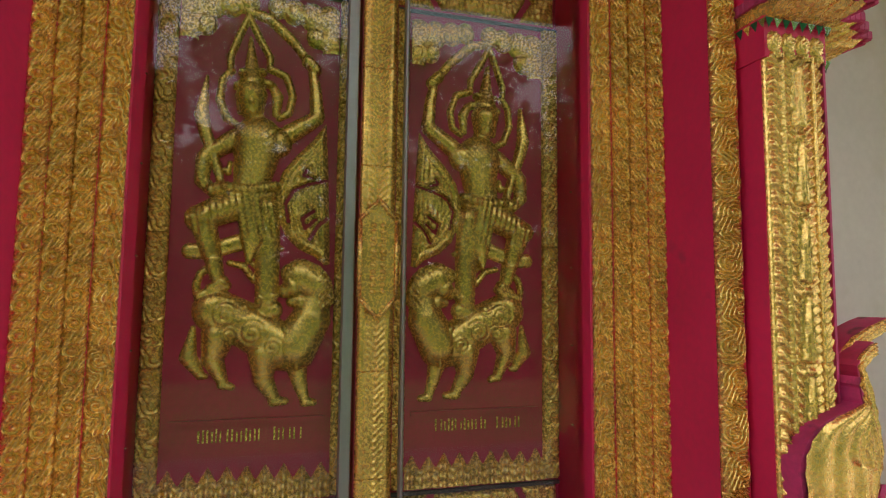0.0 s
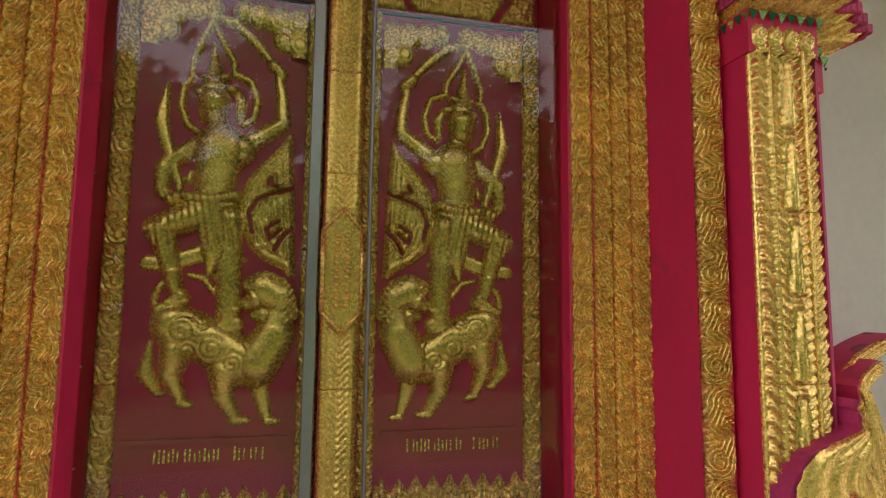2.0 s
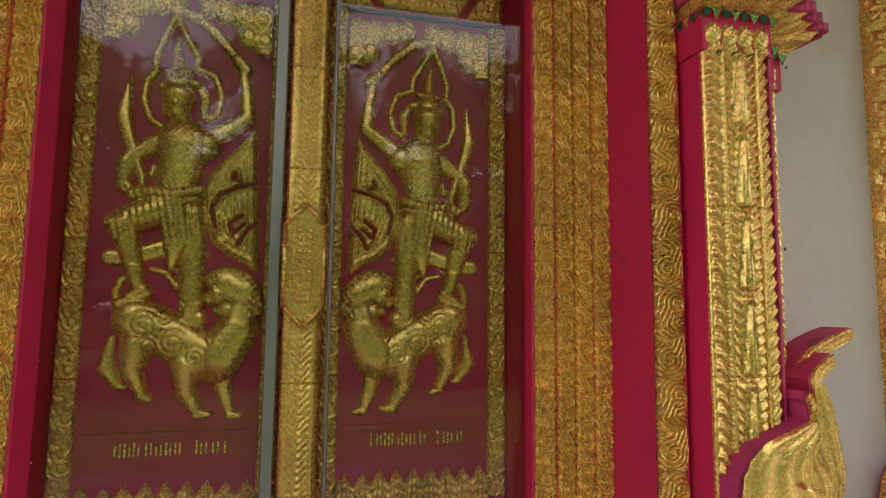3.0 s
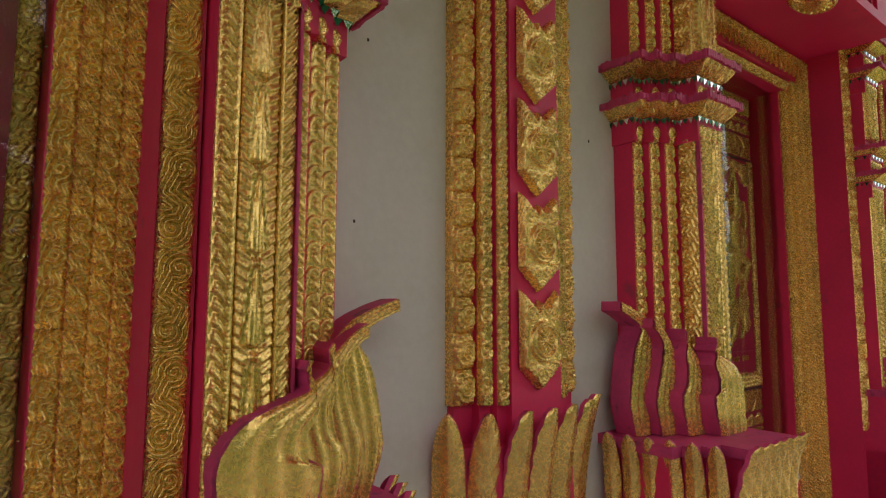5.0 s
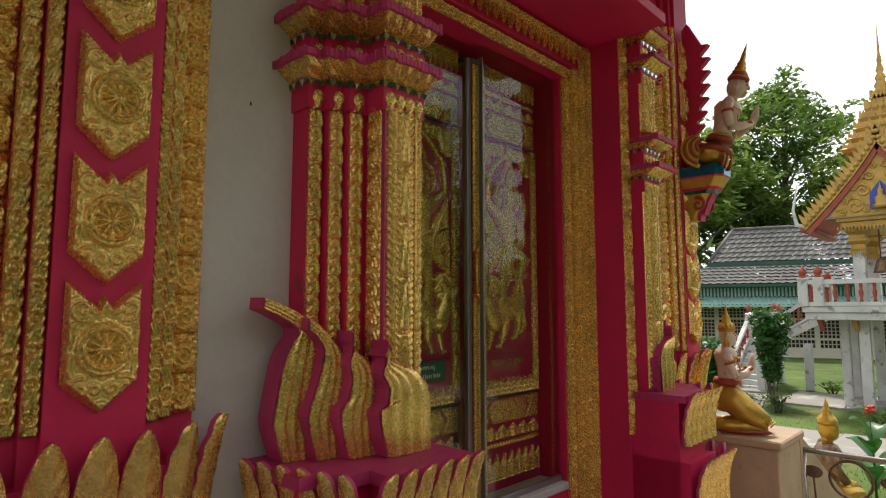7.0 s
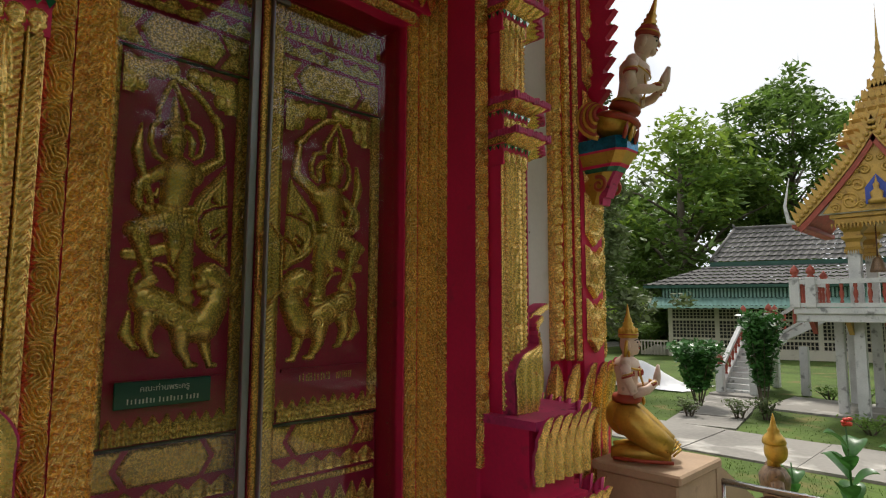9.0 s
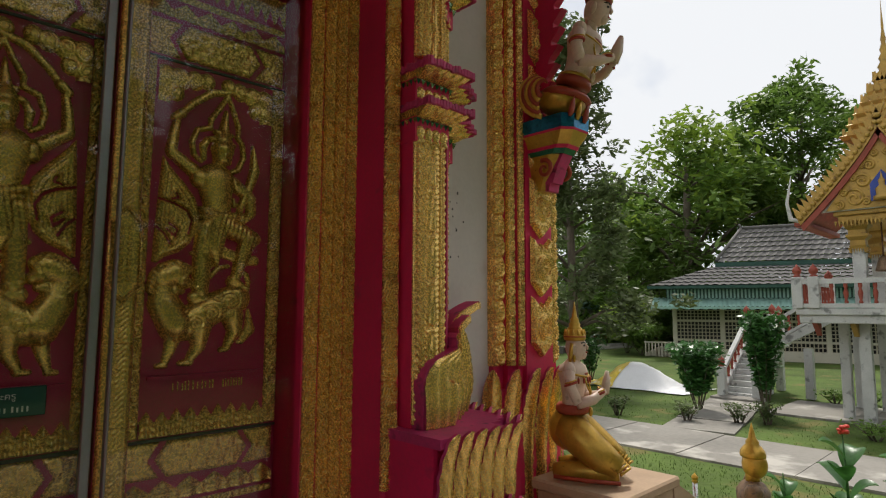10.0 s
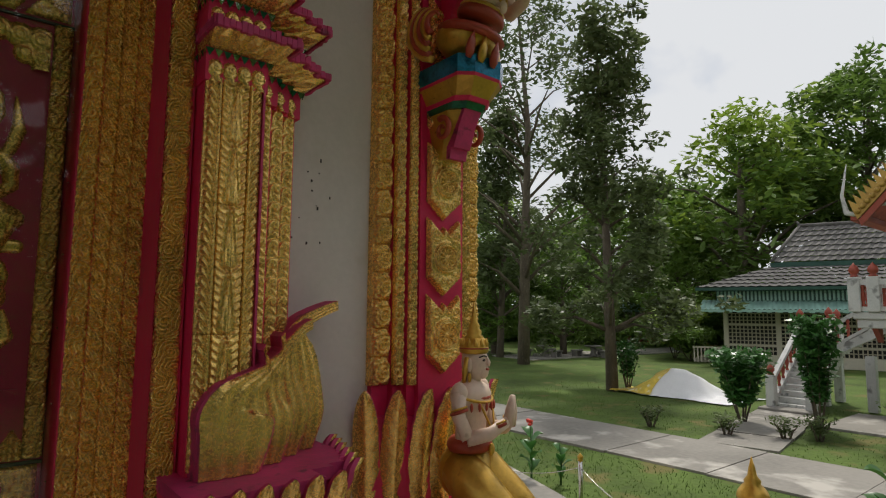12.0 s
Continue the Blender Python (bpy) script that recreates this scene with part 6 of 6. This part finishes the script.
# covered heap on the lawn
g = Geo()
rows = []
for j in range(25):
    row = []
    for i in range(37):
        u, v = i / 36 * 2 - 1, j / 24 * 2 - 1
        r = math.hypot(u * .95, v)
        hgt = .85 * max(0, 1 - (abs(u + .18) / .62) ** 2) ** .8 * max(0, 1 - v * v) + .05 * max(0, 1 - r)
        x, y = 25.9 + v * 1.25 + .1 * math.sin(u * 6), 10.35 - u * 2.15 + .1 * math.sin(v * 5)
        row.append((x, y, LAWN_Z + .03 + hgt + .035 * noise.noise((x * 3, y * 3, 2)) * (1 + hgt)))
    rows.append(row)
g.grid(rows)
single("plastic_sheet", g, SHEET, "crumpled white plastic sheet over a heap on the lawn", "sheet", fix=False)
g = Geo()
rows = []
for j in range(15):
    row = []
    for i in range(15):
        u, v = -1.08 + i / 14 * .82, -1.06 + j / 14 * 1.15
        hgt = .85 * max(0, 1 - (abs(u + .18) / .62) ** 2) ** .8 * max(0, 1 - v * v)
        x, y = 25.9 + v * 1.25 + .1 * math.sin(u * 6), 10.35 - u * 2.15 + .1 * math.sin(v * 5)
        row.append((x, y, LAWN_Z + .075 + hgt + .035 * noise.noise((x * 3, y * 3, 2)) * (1 + hgt)))
    rows.append(row)
g.grid(rows)
ban = single("printed_banner", g, BANNER, "old yellow printed banner lying over the white sheet", "banner", fix=False)


# ---- bell tower with a balcony and stairs ----
TX, TY = 24.35, 2.0
tower = thing("bell_tower", (TX, TY, LAWN_Z), "white raised bell tower with gilded gable and red balusters", "tower")
DECK0, DECK1 = 1.12, 1.52
for x in (23.1, 25.6):
    for y in (TY - .68, TY + .68):
        part("leg", Geo().prism([(x - .13, y - .13), (x + .13, y - .13), (x + .13, y + .13), (x - .13, y + .13)], LAWN_Z, DECK0), CONCRETE, tower, "white concrete leg")
        col = part("column", Geo().box(x - .15, x + .15, y - .15, y + .15, DECK1, 3.15, 0, .02), CONCRETE, tower, "white column")
        cap = Geo()
        for z0, z1, w0, w1 in ((3.12, 3.2, .17, .2), (3.2, 3.34, .17, .17), (3.34, 3.44, .17, .25), (3.44, 3.5, .25, .25), (3.5, 3.62, .2, .2), (3.62, 3.74, .2, .29), (3.74, 3.82, .29, .29)):
            cap.rings([[(x - w, y - w, z), (x + w, y - w, z), (x + w, y + w, z), (x - w, y + w, z)] for z, w in ((z0, w0), (z1, w1))])
        for k in range(8):
            for q in (-1, 1):
                cap.slab([(x - .2 + k * .057 - .02, 3.14), (x - .2 + k * .057 + .02, 3.14), (x - .2 + k * .057, 3.0)], y + q * .165 - .01, y + q * .165 + .01)
                cap.side([(y - .2 + k * .057 - .02, 3.14), (y - .2 + k * .057 + .02, 3.14), (y - .2 + k * .057, 3.0)], x + q * .165 - .01, x + q * .165 + .01)
        part("capital", cap, TOWER_GOLD, col, "gold stepped capital")
for x, y in ((23.6, 3.25), (26.0, 3.4), (23.6, .75)):
    part("leg", Geo().box(x - .12, x + .12, y - .12, y + .12, LAWN_Z, DECK0, 0, .02), CONCRETE, tower, "white concrete leg")
BX0, BX1, BY0, BY1 = 22.5, 27.3, -.1, 4.05
part("deck", Geo().box(BX0, BX1, BY0, BY1, DECK0, DECK1 - .18, 0, .02).box(BX0 - .06, BX1 + .06, BY0 - .06, BY1 + .06, DECK1 - .18, DECK1, 0, .02), CONCRETE, tower, "white concrete balcony slab")
for k in range(5):
    y = BY0 + .35 + k * (BY1 - BY0 - .7) / 4
    part("corbel", Geo().slab([(BX0 + .02, DECK0), (BX0 + .45, DECK0), (BX0 + .45, DECK0 - .35)], y - .06, y + .06), TOWER_GOLD if k % 2 else TERRACOTTA, tower)
BAL = Geo().lathe([(.045, 0), (.05, .04), (.03, .08), (.055, .2), (.06, .26), (.032, .36), (.05, .42), (.045, .5)], n=10).mesh("baluster", [TERRACOTTA])
KNOB = Geo().lathe([(.09, 0), (.1, .03), (.06, .06), (.11, .12), (.12, .18), (.09, .25), (.03, .32), (.004, .36)], n=12).mesh("finial", [TERRACOTTA])


def rail(x0, y0, z0, x1, y1, z1, n, parent):
    """Balustrade between two points; z is the floor under it."""
    d = Vector((x1 - x0, y1 - y0, 0)).normalized()
    nn = Vector((-d.y, d.x, 0)) * .075
    for lo, hi in ((.02, .13), (.66, .79)):
        rs = []
        for x, y, z in ((x0, y0, z0), (x1, y1, z1)):
            rs.append([(x + nn.x, y + nn.y, z + lo), (x - nn.x, y - nn.y, z + lo), (x - nn.x, y - nn.y, z + hi), (x + nn.x, y + nn.y, z + hi)])
        part("hand_rail", Geo().rings(rs), CONCRETE, parent, "white concrete rail")
    for k in range(n):
        q = (k + .5) / n
        unit("baluster", BAL, parent, at(x0 + (x1 - x0) * q, y0 + (y1 - y0) * q, z0 + (z1 - z0) * q + .13, 0, 1, 1, 1.08))


def newel(x, y, z, h, parent, finial=True):
    part("newel", Geo().box(x - .13, x + .13, y - .13, y + .13, z, z + h, 0, .015), CONCRETE, parent, "white concrete post")
    if finial:
        unit("finial", KNOB, parent, at(x, y, z + h))


rail(BX0, BY0, DECK1, BX0, BY1, DECK1, 13, tower)
rail(BX0, BY1, DECK1, 25.9, BY1, DECK1, 9, tower)
rail(BX0, BY0, DECK1, BX1, BY0, DECK1, 12, tower)
for x, y in ((BX0, BY1), (BX0, BY1 - .4), (25.9, BY1), (BX0, BY0)):
    newel(x, y, DECK1, .86, tower)
# roof: gable towards the lawn, red tiled slopes, tiered spire
EAVE, APEX = 3.95, 6.6
part("entablature", Geo().box(22.75, 26.0, TY - 1.05, TY + 1.05, 3.82, 4.0, 0, .02).box(22.68, 26.1, TY - 1.15, TY + 1.15, 4.0, 4.12, 0, .02), TOWER_GOLD, tower, "gold entablature")
pend = Geo()
for k in range(26):
    y = TY - 1.1 + k * .088
    pend.side([(y - .03, 3.86), (y + .03, 3.86), (y, 3.70)], 22.68, 22.74)
part("pendants", pend, TOWER_GOLD, tower)
for s in (-1, 1):
    roof = Geo()
    for t0, t1, xa, xb, lift in ((0.0, .52, 22.75, 26.1, .0), (.46, 1.0, 22.55, 26.3, .0)):
        rows = []
        for i in range(2):
            q = t0 + (t1 - t0) * i
            yy = TY + s * (.06 + 1.95 * q ** 1.15)
            zz = APEX - .08 - (APEX - EAVE) * q ** .86 + (0 if t0 else .1)
            rows.append([(xa, yy, zz), (xb, yy, zz)])
        v = rows[0] + rows[1]
        roof.add(v + [(a, b, c - .1) for a, b, c in v], [(0, 1, 3, 2), (4, 6, 7, 5), (0, 2, 6, 4), (1, 5, 7, 3), (2, 3, 7, 6), (0, 4, 5, 1)])
    slope = part("roof_slope", roof, ROOF_RED, tower, "red diamond-tiled roof slope")
    tiles = Geo()
    for j in range(16):
        q = j / 15
        yy = TY + s * (.08 + 1.95 * q ** 1.15)
        zz = APEX - .05 - (APEX - EAVE) * q ** .86 + (.1 if q < .5 else 0)
        for i in range(24):
            x = 22.7 + i * .145 + (.07 if j % 2 else 0)
            tiles.add([(x - .06, yy, zz), (x, yy - s * .07, zz + .09), (x + .06, yy, zz), (x, yy + s * .07, zz - .09)], [(0, 1, 2, 3)])
    part("tiles", tiles, TERRACOTTA, slope, fix=False)
    barge, strip = Geo(), []
    for k in range(20):
        q0, q1 = k / 20, (k + 1) / 20
        p0 = (TY + s * 1.98 * q0 ** 1.12, APEX + .12 - (APEX - EAVE) * q0 ** .88)
        p1 = (TY + s * 1.98 * q1 ** 1.12, APEX + .12 - (APEX - EAVE) * q1 ** .88)
        strip.append(p0)
    strip.append(p1)
    barge.rings([[(22.42, y, z), (22.56, y, z), (22.56, y - s * .1, z - .26), (22.42, y - s * .1, z - .26)] for y, z in strip])
    part("barge_line", Geo().rings([[(22.46, y - s * .11, z - .27), (22.58, y - s * .11, z - .27), (22.58, y - s * .16, z - .42), (22.46, y - s * .16, z - .42)] for y, z in strip[1:]]), TERRACOTTA, tower, "dark red inner barge moulding")
    part("bargeboard", barge, TOWER_GOLD, tower, "gold flame-edged bargeboard")
    for k in range(20):
        q0, q1 = k / 20, (k + 1) / 20
        p0 = (TY + s * 1.98 * q0 ** 1.12, APEX + .12 - (APEX - EAVE) * q0 ** .88)
        p1 = (TY + s * 1.98 * q1 ** 1.12, APEX + .12 - (APEX - EAVE) * q1 ** .88)
        mid = ((p0[0] + p1[0]) / 2, (p0[1] + p1[1]) / 2)
        tooth = Geo().side([p0, p1, (mid[0] + s * .14, mid[1] + .2)], 22.44, 22.54).ball((22.4, mid[0] - s * .06, mid[1] - .12), (.05, .07, .07), n=8, k=5)
        part("flame_tooth", tooth, TOWER_GOLD, tower)
    for xh in (22.5, 26.3):
        yb = TY + s * 2.0
        horn = Geo().tube([(xh, yb - s * .2, EAVE - .05), (xh, yb + s * .12, EAVE + .05), (xh, yb + s * .2, EAVE + .5), (xh, yb + s * .06, EAVE + 1.3)], [.06, .07, .045, .01], 8)
        part("eave_horn", horn, CONCRETE, tower, "grey upturned eave finial")
    part("eave_board", Geo().box(22.5, 26.35, min(TY + s * 1.75, TY + s * 2.05), max(TY + s * 1.75, TY + s * 2.05), EAVE - .16, EAVE - .02, 0, .02), TERRACOTTA, tower, "dark red eave board")
part("gable_board", Geo().side([(TY - 1.55, 4.12), (TY + 1.55, 4.12), (TY, 6.35)], 22.6, 22.7), CONCRETE, tower, "white gable board")
gb = Geo()
gb.side([(TY - 1.28, 4.14), (TY + 1.28, 4.14), (TY, 5.98)], 22.56, 22.6)
for s in (-1, 1):
    for cy, cz, r in ((.62, 4.42, .26), (.42, 4.85, .2), (.95, 4.26, .12), (.25, 5.25, .14), (.86, 4.58, .10), (.62, 4.95, .09), (.14, 5.55, .10), (.36, 4.30, .10), (.42, 5.25, .08)):
        pts = [(22.55, TY + s * a, b) for a, b in curl(cy, cz, r, 1.5, .4)]
        gb.tube(pts, .035, 6)
part("gable_carving", gb, TOWER_GOLD, tower, "gold scroll carving in the gable")
part("gable_niche", Geo().side([(TY - .26, 4.3), (TY + .26, 4.3), (TY + .26, 4.75), (TY, 5.1), (TY - .26, 4.75)], 22.53, 22.57), BLUE, tower, "deep blue niche")
part("niche_figure", Geo().lathe([(.2, 0), (.2, .1), (.13, .14), (.15, .3), (.06, .38), (.08, .5), (.03, .58), (.004, .75)], (22.48, TY, 4.3), 12, 0, .5, 1), TOWER_GOLD, tower)
sp = Geo()
for k in range(6):
    w, z = .95 - .14 * k, 6.2 + k * .33
    sp.rings([[(TX - w2, TY - w2, zz), (TX + w2, TY - w2, zz), (TX + w2, TY + w2, zz), (TX - w2, TY + w2, zz)] for zz, w2 in ((z, w), (z + .12, w * 1.08), (z + .2, w * .9), (z + .33, w * .85))])
    for j in range(5):
        for q in (-1, 1):
            o = -w + 2 * w * (j + .5) / 5
            sp.slab([(TX + o - .1, z + .1), (TX + o + .1, z + .1), (TX + o, z + .4)], TY + q * w - .03, TY + q * w + .03)
            sp.side([(TY + o - .1, z + .1), (TY + o + .1, z + .1), (TY + o, z + .4)], TX + q * w - .03, TX + q * w + .03)
part("spire_base", sp, TOWER_GOLD, tower, "gold tiered spire with flame edges")
part("spire", Geo().lathe([(.22, 0), (.26, .08), (.14, .2), (.19, .3), (.11, .45), (.15, .55), (.08, .7), (.11, .8), (.055, 1.0), (.07, 1.1), (.03, 1.4), (.035, 1.5), (.012, 2.0), (.002, 2.5)], (TX, TY, 8.1), 14), TOWER_GOLD, tower, "slim ringed spire")
bell = thing("bell", (23.3, TY - .55, 2.2), "dark bronze bell hanging under the tower roof", "bell")
part("body", Geo().lathe([(.2, 0), (.19, .06), (.14, .25), (.11, .36), (.04, .42)], (23.3, TY + .2, 2.5), 14), BRONZE, bell)
part("chain", Geo().tube([(23.3, TY + .2, 2.9), (23.3, TY + .2, 3.85)], .02, 6), RUST, bell)
# stairs
st = thing("stairs", (25.5, 6.5, LAWN_Z), "white concrete stairs with red balusters up to the tower", "stairs")
LAND = .28
n1, n2 = 10, 7
for k in range(n1):
    z = LAWN_Z + (LAND - LAWN_Z) * (k + 1) / n1
    part("step", Geo().box(25.3 + k * .25, 25.3 + (k + 1) * .25 + .03, 6.15, 7.15, z - .2, z, 0, .01), CONCRETE, st)
part("landing", Geo().box(27.8, 28.9, 6.1, 7.2, LAND - .16, LAND, 0, .01), CONCRETE, st)
for k in range(n2):
    z = LAND + (DECK1 - LAND) * (k + 1) / n2
    y1 = 6.1 - k * (6.1 - BY1) / n2
    part("step", Geo().box(27.0, 28.0, y1 - (6.1 - BY1) / n2 - .03, y1, z - .22, z, 0, .01), CONCRETE, st)
part("stringer", Geo().side([(6.15, LAND - .25), (6.15, LAND), (BY1, DECK1), (BY1, DECK1 - .35)], 26.9, 27.02), CONCRETE, st, "sloping stair side")
for y in (6.1, 7.2):
    part("stringer", Geo().slab([(25.2, LAWN_Z), (25.2, LAWN_Z + .25), (27.9, LAND + .05), (27.9, LAND - .4)], y - .06, y + .06), CONCRETE, st, "sloping stair side")
    rail(25.3, y, LAWN_Z + .2, 27.7, y, LAND, 7, st)
    newel(25.2, y, LAWN_Z, 1.05, st)
    newel(27.85, y, LAND - .2, 1.2, st)
rail(26.95, 6.0, LAND + .05, 26.95, BY1 + .1, DECK1, 6, st)
newel(26.95, 6.05, LAND - .1, 1.15, st)
for x, y in ((27.3, 6.4), (28.7, 6.4), (27.0, 5.0)):
    part("leg", Geo().box(x - .13, x + .13, y - .13, y + .13, LAWN_Z, LAND - .1, 0, .01), CONCRETE, st, "white concrete leg")
part("platform_base", Geo().box(24.6, 25.35, 5.9, 7.4, LAWN_Z - .05, LAWN_Z + .1, 0, .02), PATH, st)


# ---- long hall behind the lawn ----
HO = Vector((41.0, 15.9, 0))
E1, E2 = Vector((.32, -.947, 0)), Vector((.947, .32, 0))


def hp(s, d, z):
    p = HO + E1 * s + E2 * d
    return (p.x, p.y, z)


def hbox(g, s0, s1, d0, d1, z0, z1, mi=0):
    v = [hp(s, d, z) for z in (z0, z1) for d in (d0, d1) for s in (s0, s1)]
    return g.add(v, [(0, 2, 3, 1), (4, 5, 7, 6), (0, 1, 5, 4), (2, 6, 7, 3), (0, 4, 6, 2), (1, 3, 7, 5)], mi)


hall = thing("long_hall", hp(8, 4, LAWN_Z), "low cream hall with grey tiled roof and pale green awning", "building")
part("plinth", hbox(Geo(), -.15, 22, -.15, 9, LAWN_Z - .1, LAWN_Z + .55), CREAM, hall, "cream plinth")
# Solid dark block behind the pierced panels paints the hall's unlit inside.
part("shade_infill", hbox(Geo(), .1, 22, .35, 9, LAWN_Z + .5, 3.1), DARK, hall)
for k in range(9):
    part("post", hbox(Geo(), k * 2.75 - .12, k * 2.75 + .12, -.02, .24, LAWN_Z + .5, 3.0), CREAM, hall, "cream post")
for k in range(8):
    s0, s1 = k * 2.75 + .12, (k + 1) * 2.75 - .12
    for z0, z1 in ((LAWN_Z + .55, LAWN_Z + 1.05), (LAWN_Z + 1.15, LAWN_Z + 2.25), (LAWN_Z + 2.35, LAWN_Z + 2.95)):
        g = Geo()
        nx, nz = int((s1 - s0) / .2), max(2, int((z1 - z0) / .2))
        for i in range(nx + 1):
            c = s0 + (s1 - s0) * i / nx
            hbox(g, c - .028, c + .028, .05, .15, z0, z1)
        for j in range(nz + 1):
            c = z0 + (z1 - z0) * j / nz
            hbox(g, s0, s1, .06, .14, c - .028, c + .028)
        part("vent_block_panel", g, BLOCK, hall, "cream pierced block panel", fix=False)
    part("rail_beam", hbox(hbox(Geo(), s0, s1, .03, .2, LAWN_Z + 1.05, LAWN_Z + 1.15), s0, s1, .03, .2, LAWN_Z + 2.25, LAWN_Z + 2.35), CREAM, hall)
part("clerestory", hbox(Geo(), -.4, 22, -.5, .1, 2.05, 2.9), TEAL, hall, "dark green slatted clerestory")
g = Geo()
for k in range(110):
    hbox(g, -.35 + k * .2, -.25 + k * .2, -.56, -.5, 2.2, 2.75)
part("clerestory_slats", g, AWNING, hall, fix=False)
g = Geo()
for k in range(90):
    s0 = -1.2 + k * .25
    v = []
    for d, z in ((-.3, 2.22), (-1.75, 1.66)):
        v += [hp(s0, d, z), hp(s0 + .1, d, z + .05), hp(s0 + .15, d, z + .05), hp(s0 + .25, d, z)]
    g.add(v, [(0, 1, 5, 4), (1, 2, 6, 5), (2, 3, 7, 6)])
    hbox(g, s0, s0 + .25, -1.77, -1.73, 1.5 + (.04 if k % 2 else 0), 1.68)
part("awning", g, AWNING, hall, "pale green corrugated awning", fix=False)


def roof_face(corners, nu, nv):
    """Corrugated tile courses between four corners (eave left, eave right, top right, top left)."""
    a, b, c, d = [Vector(q) for q in corners]
    up = (d - a).cross(b - a).normalized()
    if up.z < 0:
        up = -up
    for j in range(nv):
        g, rows = Geo(), []
        for e, lift in ((j / nv - .012, .07), ((j + 1) / nv, .0)):
            row = []
            for i in range(nu * 4 + 1):
                q = i / (nu * 4)
                p = (a.lerp(b, q)).lerp(d.lerp(c, q), max(0, e))
                row.append(p + up * (lift + .04 * (0, 1, 0, -.6)[i % 4]))
            rows.append(row)
        g.grid(rows, smooth=False)
        part("roof_course", g, ROOF, hall, fix=False)


roof_face([hp(-1.4, -1.2, 2.95), hp(23, -1.2, 2.95), hp(23, 2.6, 4.35), hp(2.6, 2.6, 4.35)], 52, 6)
roof_face([hp(-1.4, 11, 2.95), hp(-1.4, -1.2, 2.95), hp(2.6, 2.6, 4.35), hp(2.6, 7, 4.35)], 28, 6)
roof_face([hp(2.5, 2.4, 4.6), hp(23, 2.4, 4.6), hp(23, 4.9, 7.05), hp(4.1, 4.9, 7.05)], 46, 7)
part("roof_gable", Geo().add([hp(2.6, 2.6, 4.6), hp(4.1, 4.9, 7.0), hp(2.6, 7.2, 4.6)], [(0, 1, 2)]), DARK, hall, fix=False)
g = Geo()
hbox(g, 2.4, 23, 2.3, 2.6, 4.3, 4.58)
hbox(g, -1.45, 23, -1.25, -1.1, 2.78, 2.96)
part("fascia", g, TEAL, hall, "dark fascia boards")
part("ridge", Geo().tube([hp(4.0, 4.9, 7.1), hp(23, 4.9, 7.1)], .13, 8).tube([hp(2.45, 2.35, 4.7), hp(4.05, 4.9, 7.12)], .1, 8).tube([hp(4.1, 4.9, 7.0), hp(3.9, 4.9, 7.4)], [.14, .05], 8), ROOF, hall)
st2 = Geo()
for k in range(3):
    hbox(st2, -1.2 - .35 * (2 - k) , -.15, .2, 2.2, LAWN_Z, LAWN_Z + .18 * (k + 1))
part("side_steps", st2, CREAM, hall)
bal = Geo()
hbox(bal, -1.9, -.2, -.1, .05, LAWN_Z + .85, LAWN_Z + .95)
for k in range(8):
    hbox(bal, -1.85 + k * .2, -1.78 + k * .2, -.08, .03, LAWN_Z, LAWN_Z + .85)
part("balustrade", bal, CREAM, hall, "cream balustrade beside the steps")

# ---- far house, boundary wall, stone seats ----
house = thing("far_house", (60, 31, LAWN_Z), "low white house with red base and blue notice board", "building")
part("wall", Geo().box(58, 66, 25, 41, LAWN_Z, 1.6), CREAM, house, "white wall")
part("base_band", Geo().box(57.95, 66, 24.95, 41.05, LAWN_Z, LAWN_Z + .6), TERRACOTTA, house, "dark red base band")
part("roof", Geo().slab([(57, 1.5), (67, 1.5), (62, 3.6)], 24.3, 41.8), AWNING, house, "pale green roof")
for k in range(5):
    y = 26.5 + k * 3
    win = part("window", Geo().box(57.9, 58.02, y, y + 1.6, -.1, 1.0, 0, .02), DARK, house, "dark window")
    part("window_frame", Geo().box(57.86, 57.92, y + .75, y + .85, -.1, 1.0).box(57.86, 57.92, y - .06, y + 1.66, -.2, -.1), CONCRETE, win)
part("notice_board", Geo().box(57.8, 57.88, 28.4, 29.6, -.7, .6, 0, .02), BLUE, house, "blue notice board")
yard = thing("boundary_wall", (50, 44, LAWN_Z), "long white boundary wall with a red base", "wall", kind="structure")
part("wall", Geo().box(40, 60, 43, 43.3, LAWN_Z, LAWN_Z + 1.9), CREAM, yard)
part("base_band", Geo().box(40, 60, 42.95, 43.35, LAWN_Z, LAWN_Z + .4), TERRACOTTA, yard)


def stone_set(x, y):
    t = thing("stone_table", (x, y, LAWN_Z), "grey stone garden table under the trees", "table", "stone seats")
    part("top", Geo().lathe([(.55, 0), (.58, .03), (.58, .08), (.55, .1)], (x, y, LAWN_Z + .65), 18), STONE, t)
    part("foot", Geo().lathe([(.3, 0), (.22, .1), (.16, .3), (.2, .66)], (x, y, LAWN_Z), 12), STONE, t)
    for k in range(3):
        a = k * 2.1 + .4
        bxx, byy = x + 1.1 * math.cos(a), y + 1.1 * math.sin(a)
        b = thing("stone_bench", (bxx, byy, LAWN_Z), "short grey stone garden bench", "bench", "stone seats")
        part("seat", Geo().box(bxx - .45, bxx + .45, byy - .2, byy + .2, LAWN_Z + .38, LAWN_Z + .48, 0, .02), STONE, b)
        for q in (-.3, .3):
            part("leg", Geo().box(bxx + q - .07, bxx + q + .07, byy - .16, byy + .16, LAWN_Z, LAWN_Z + .38, 0, .01), STONE, b)


stone_set(38.4, 23.6)
stone_set(35.6, 25.4)
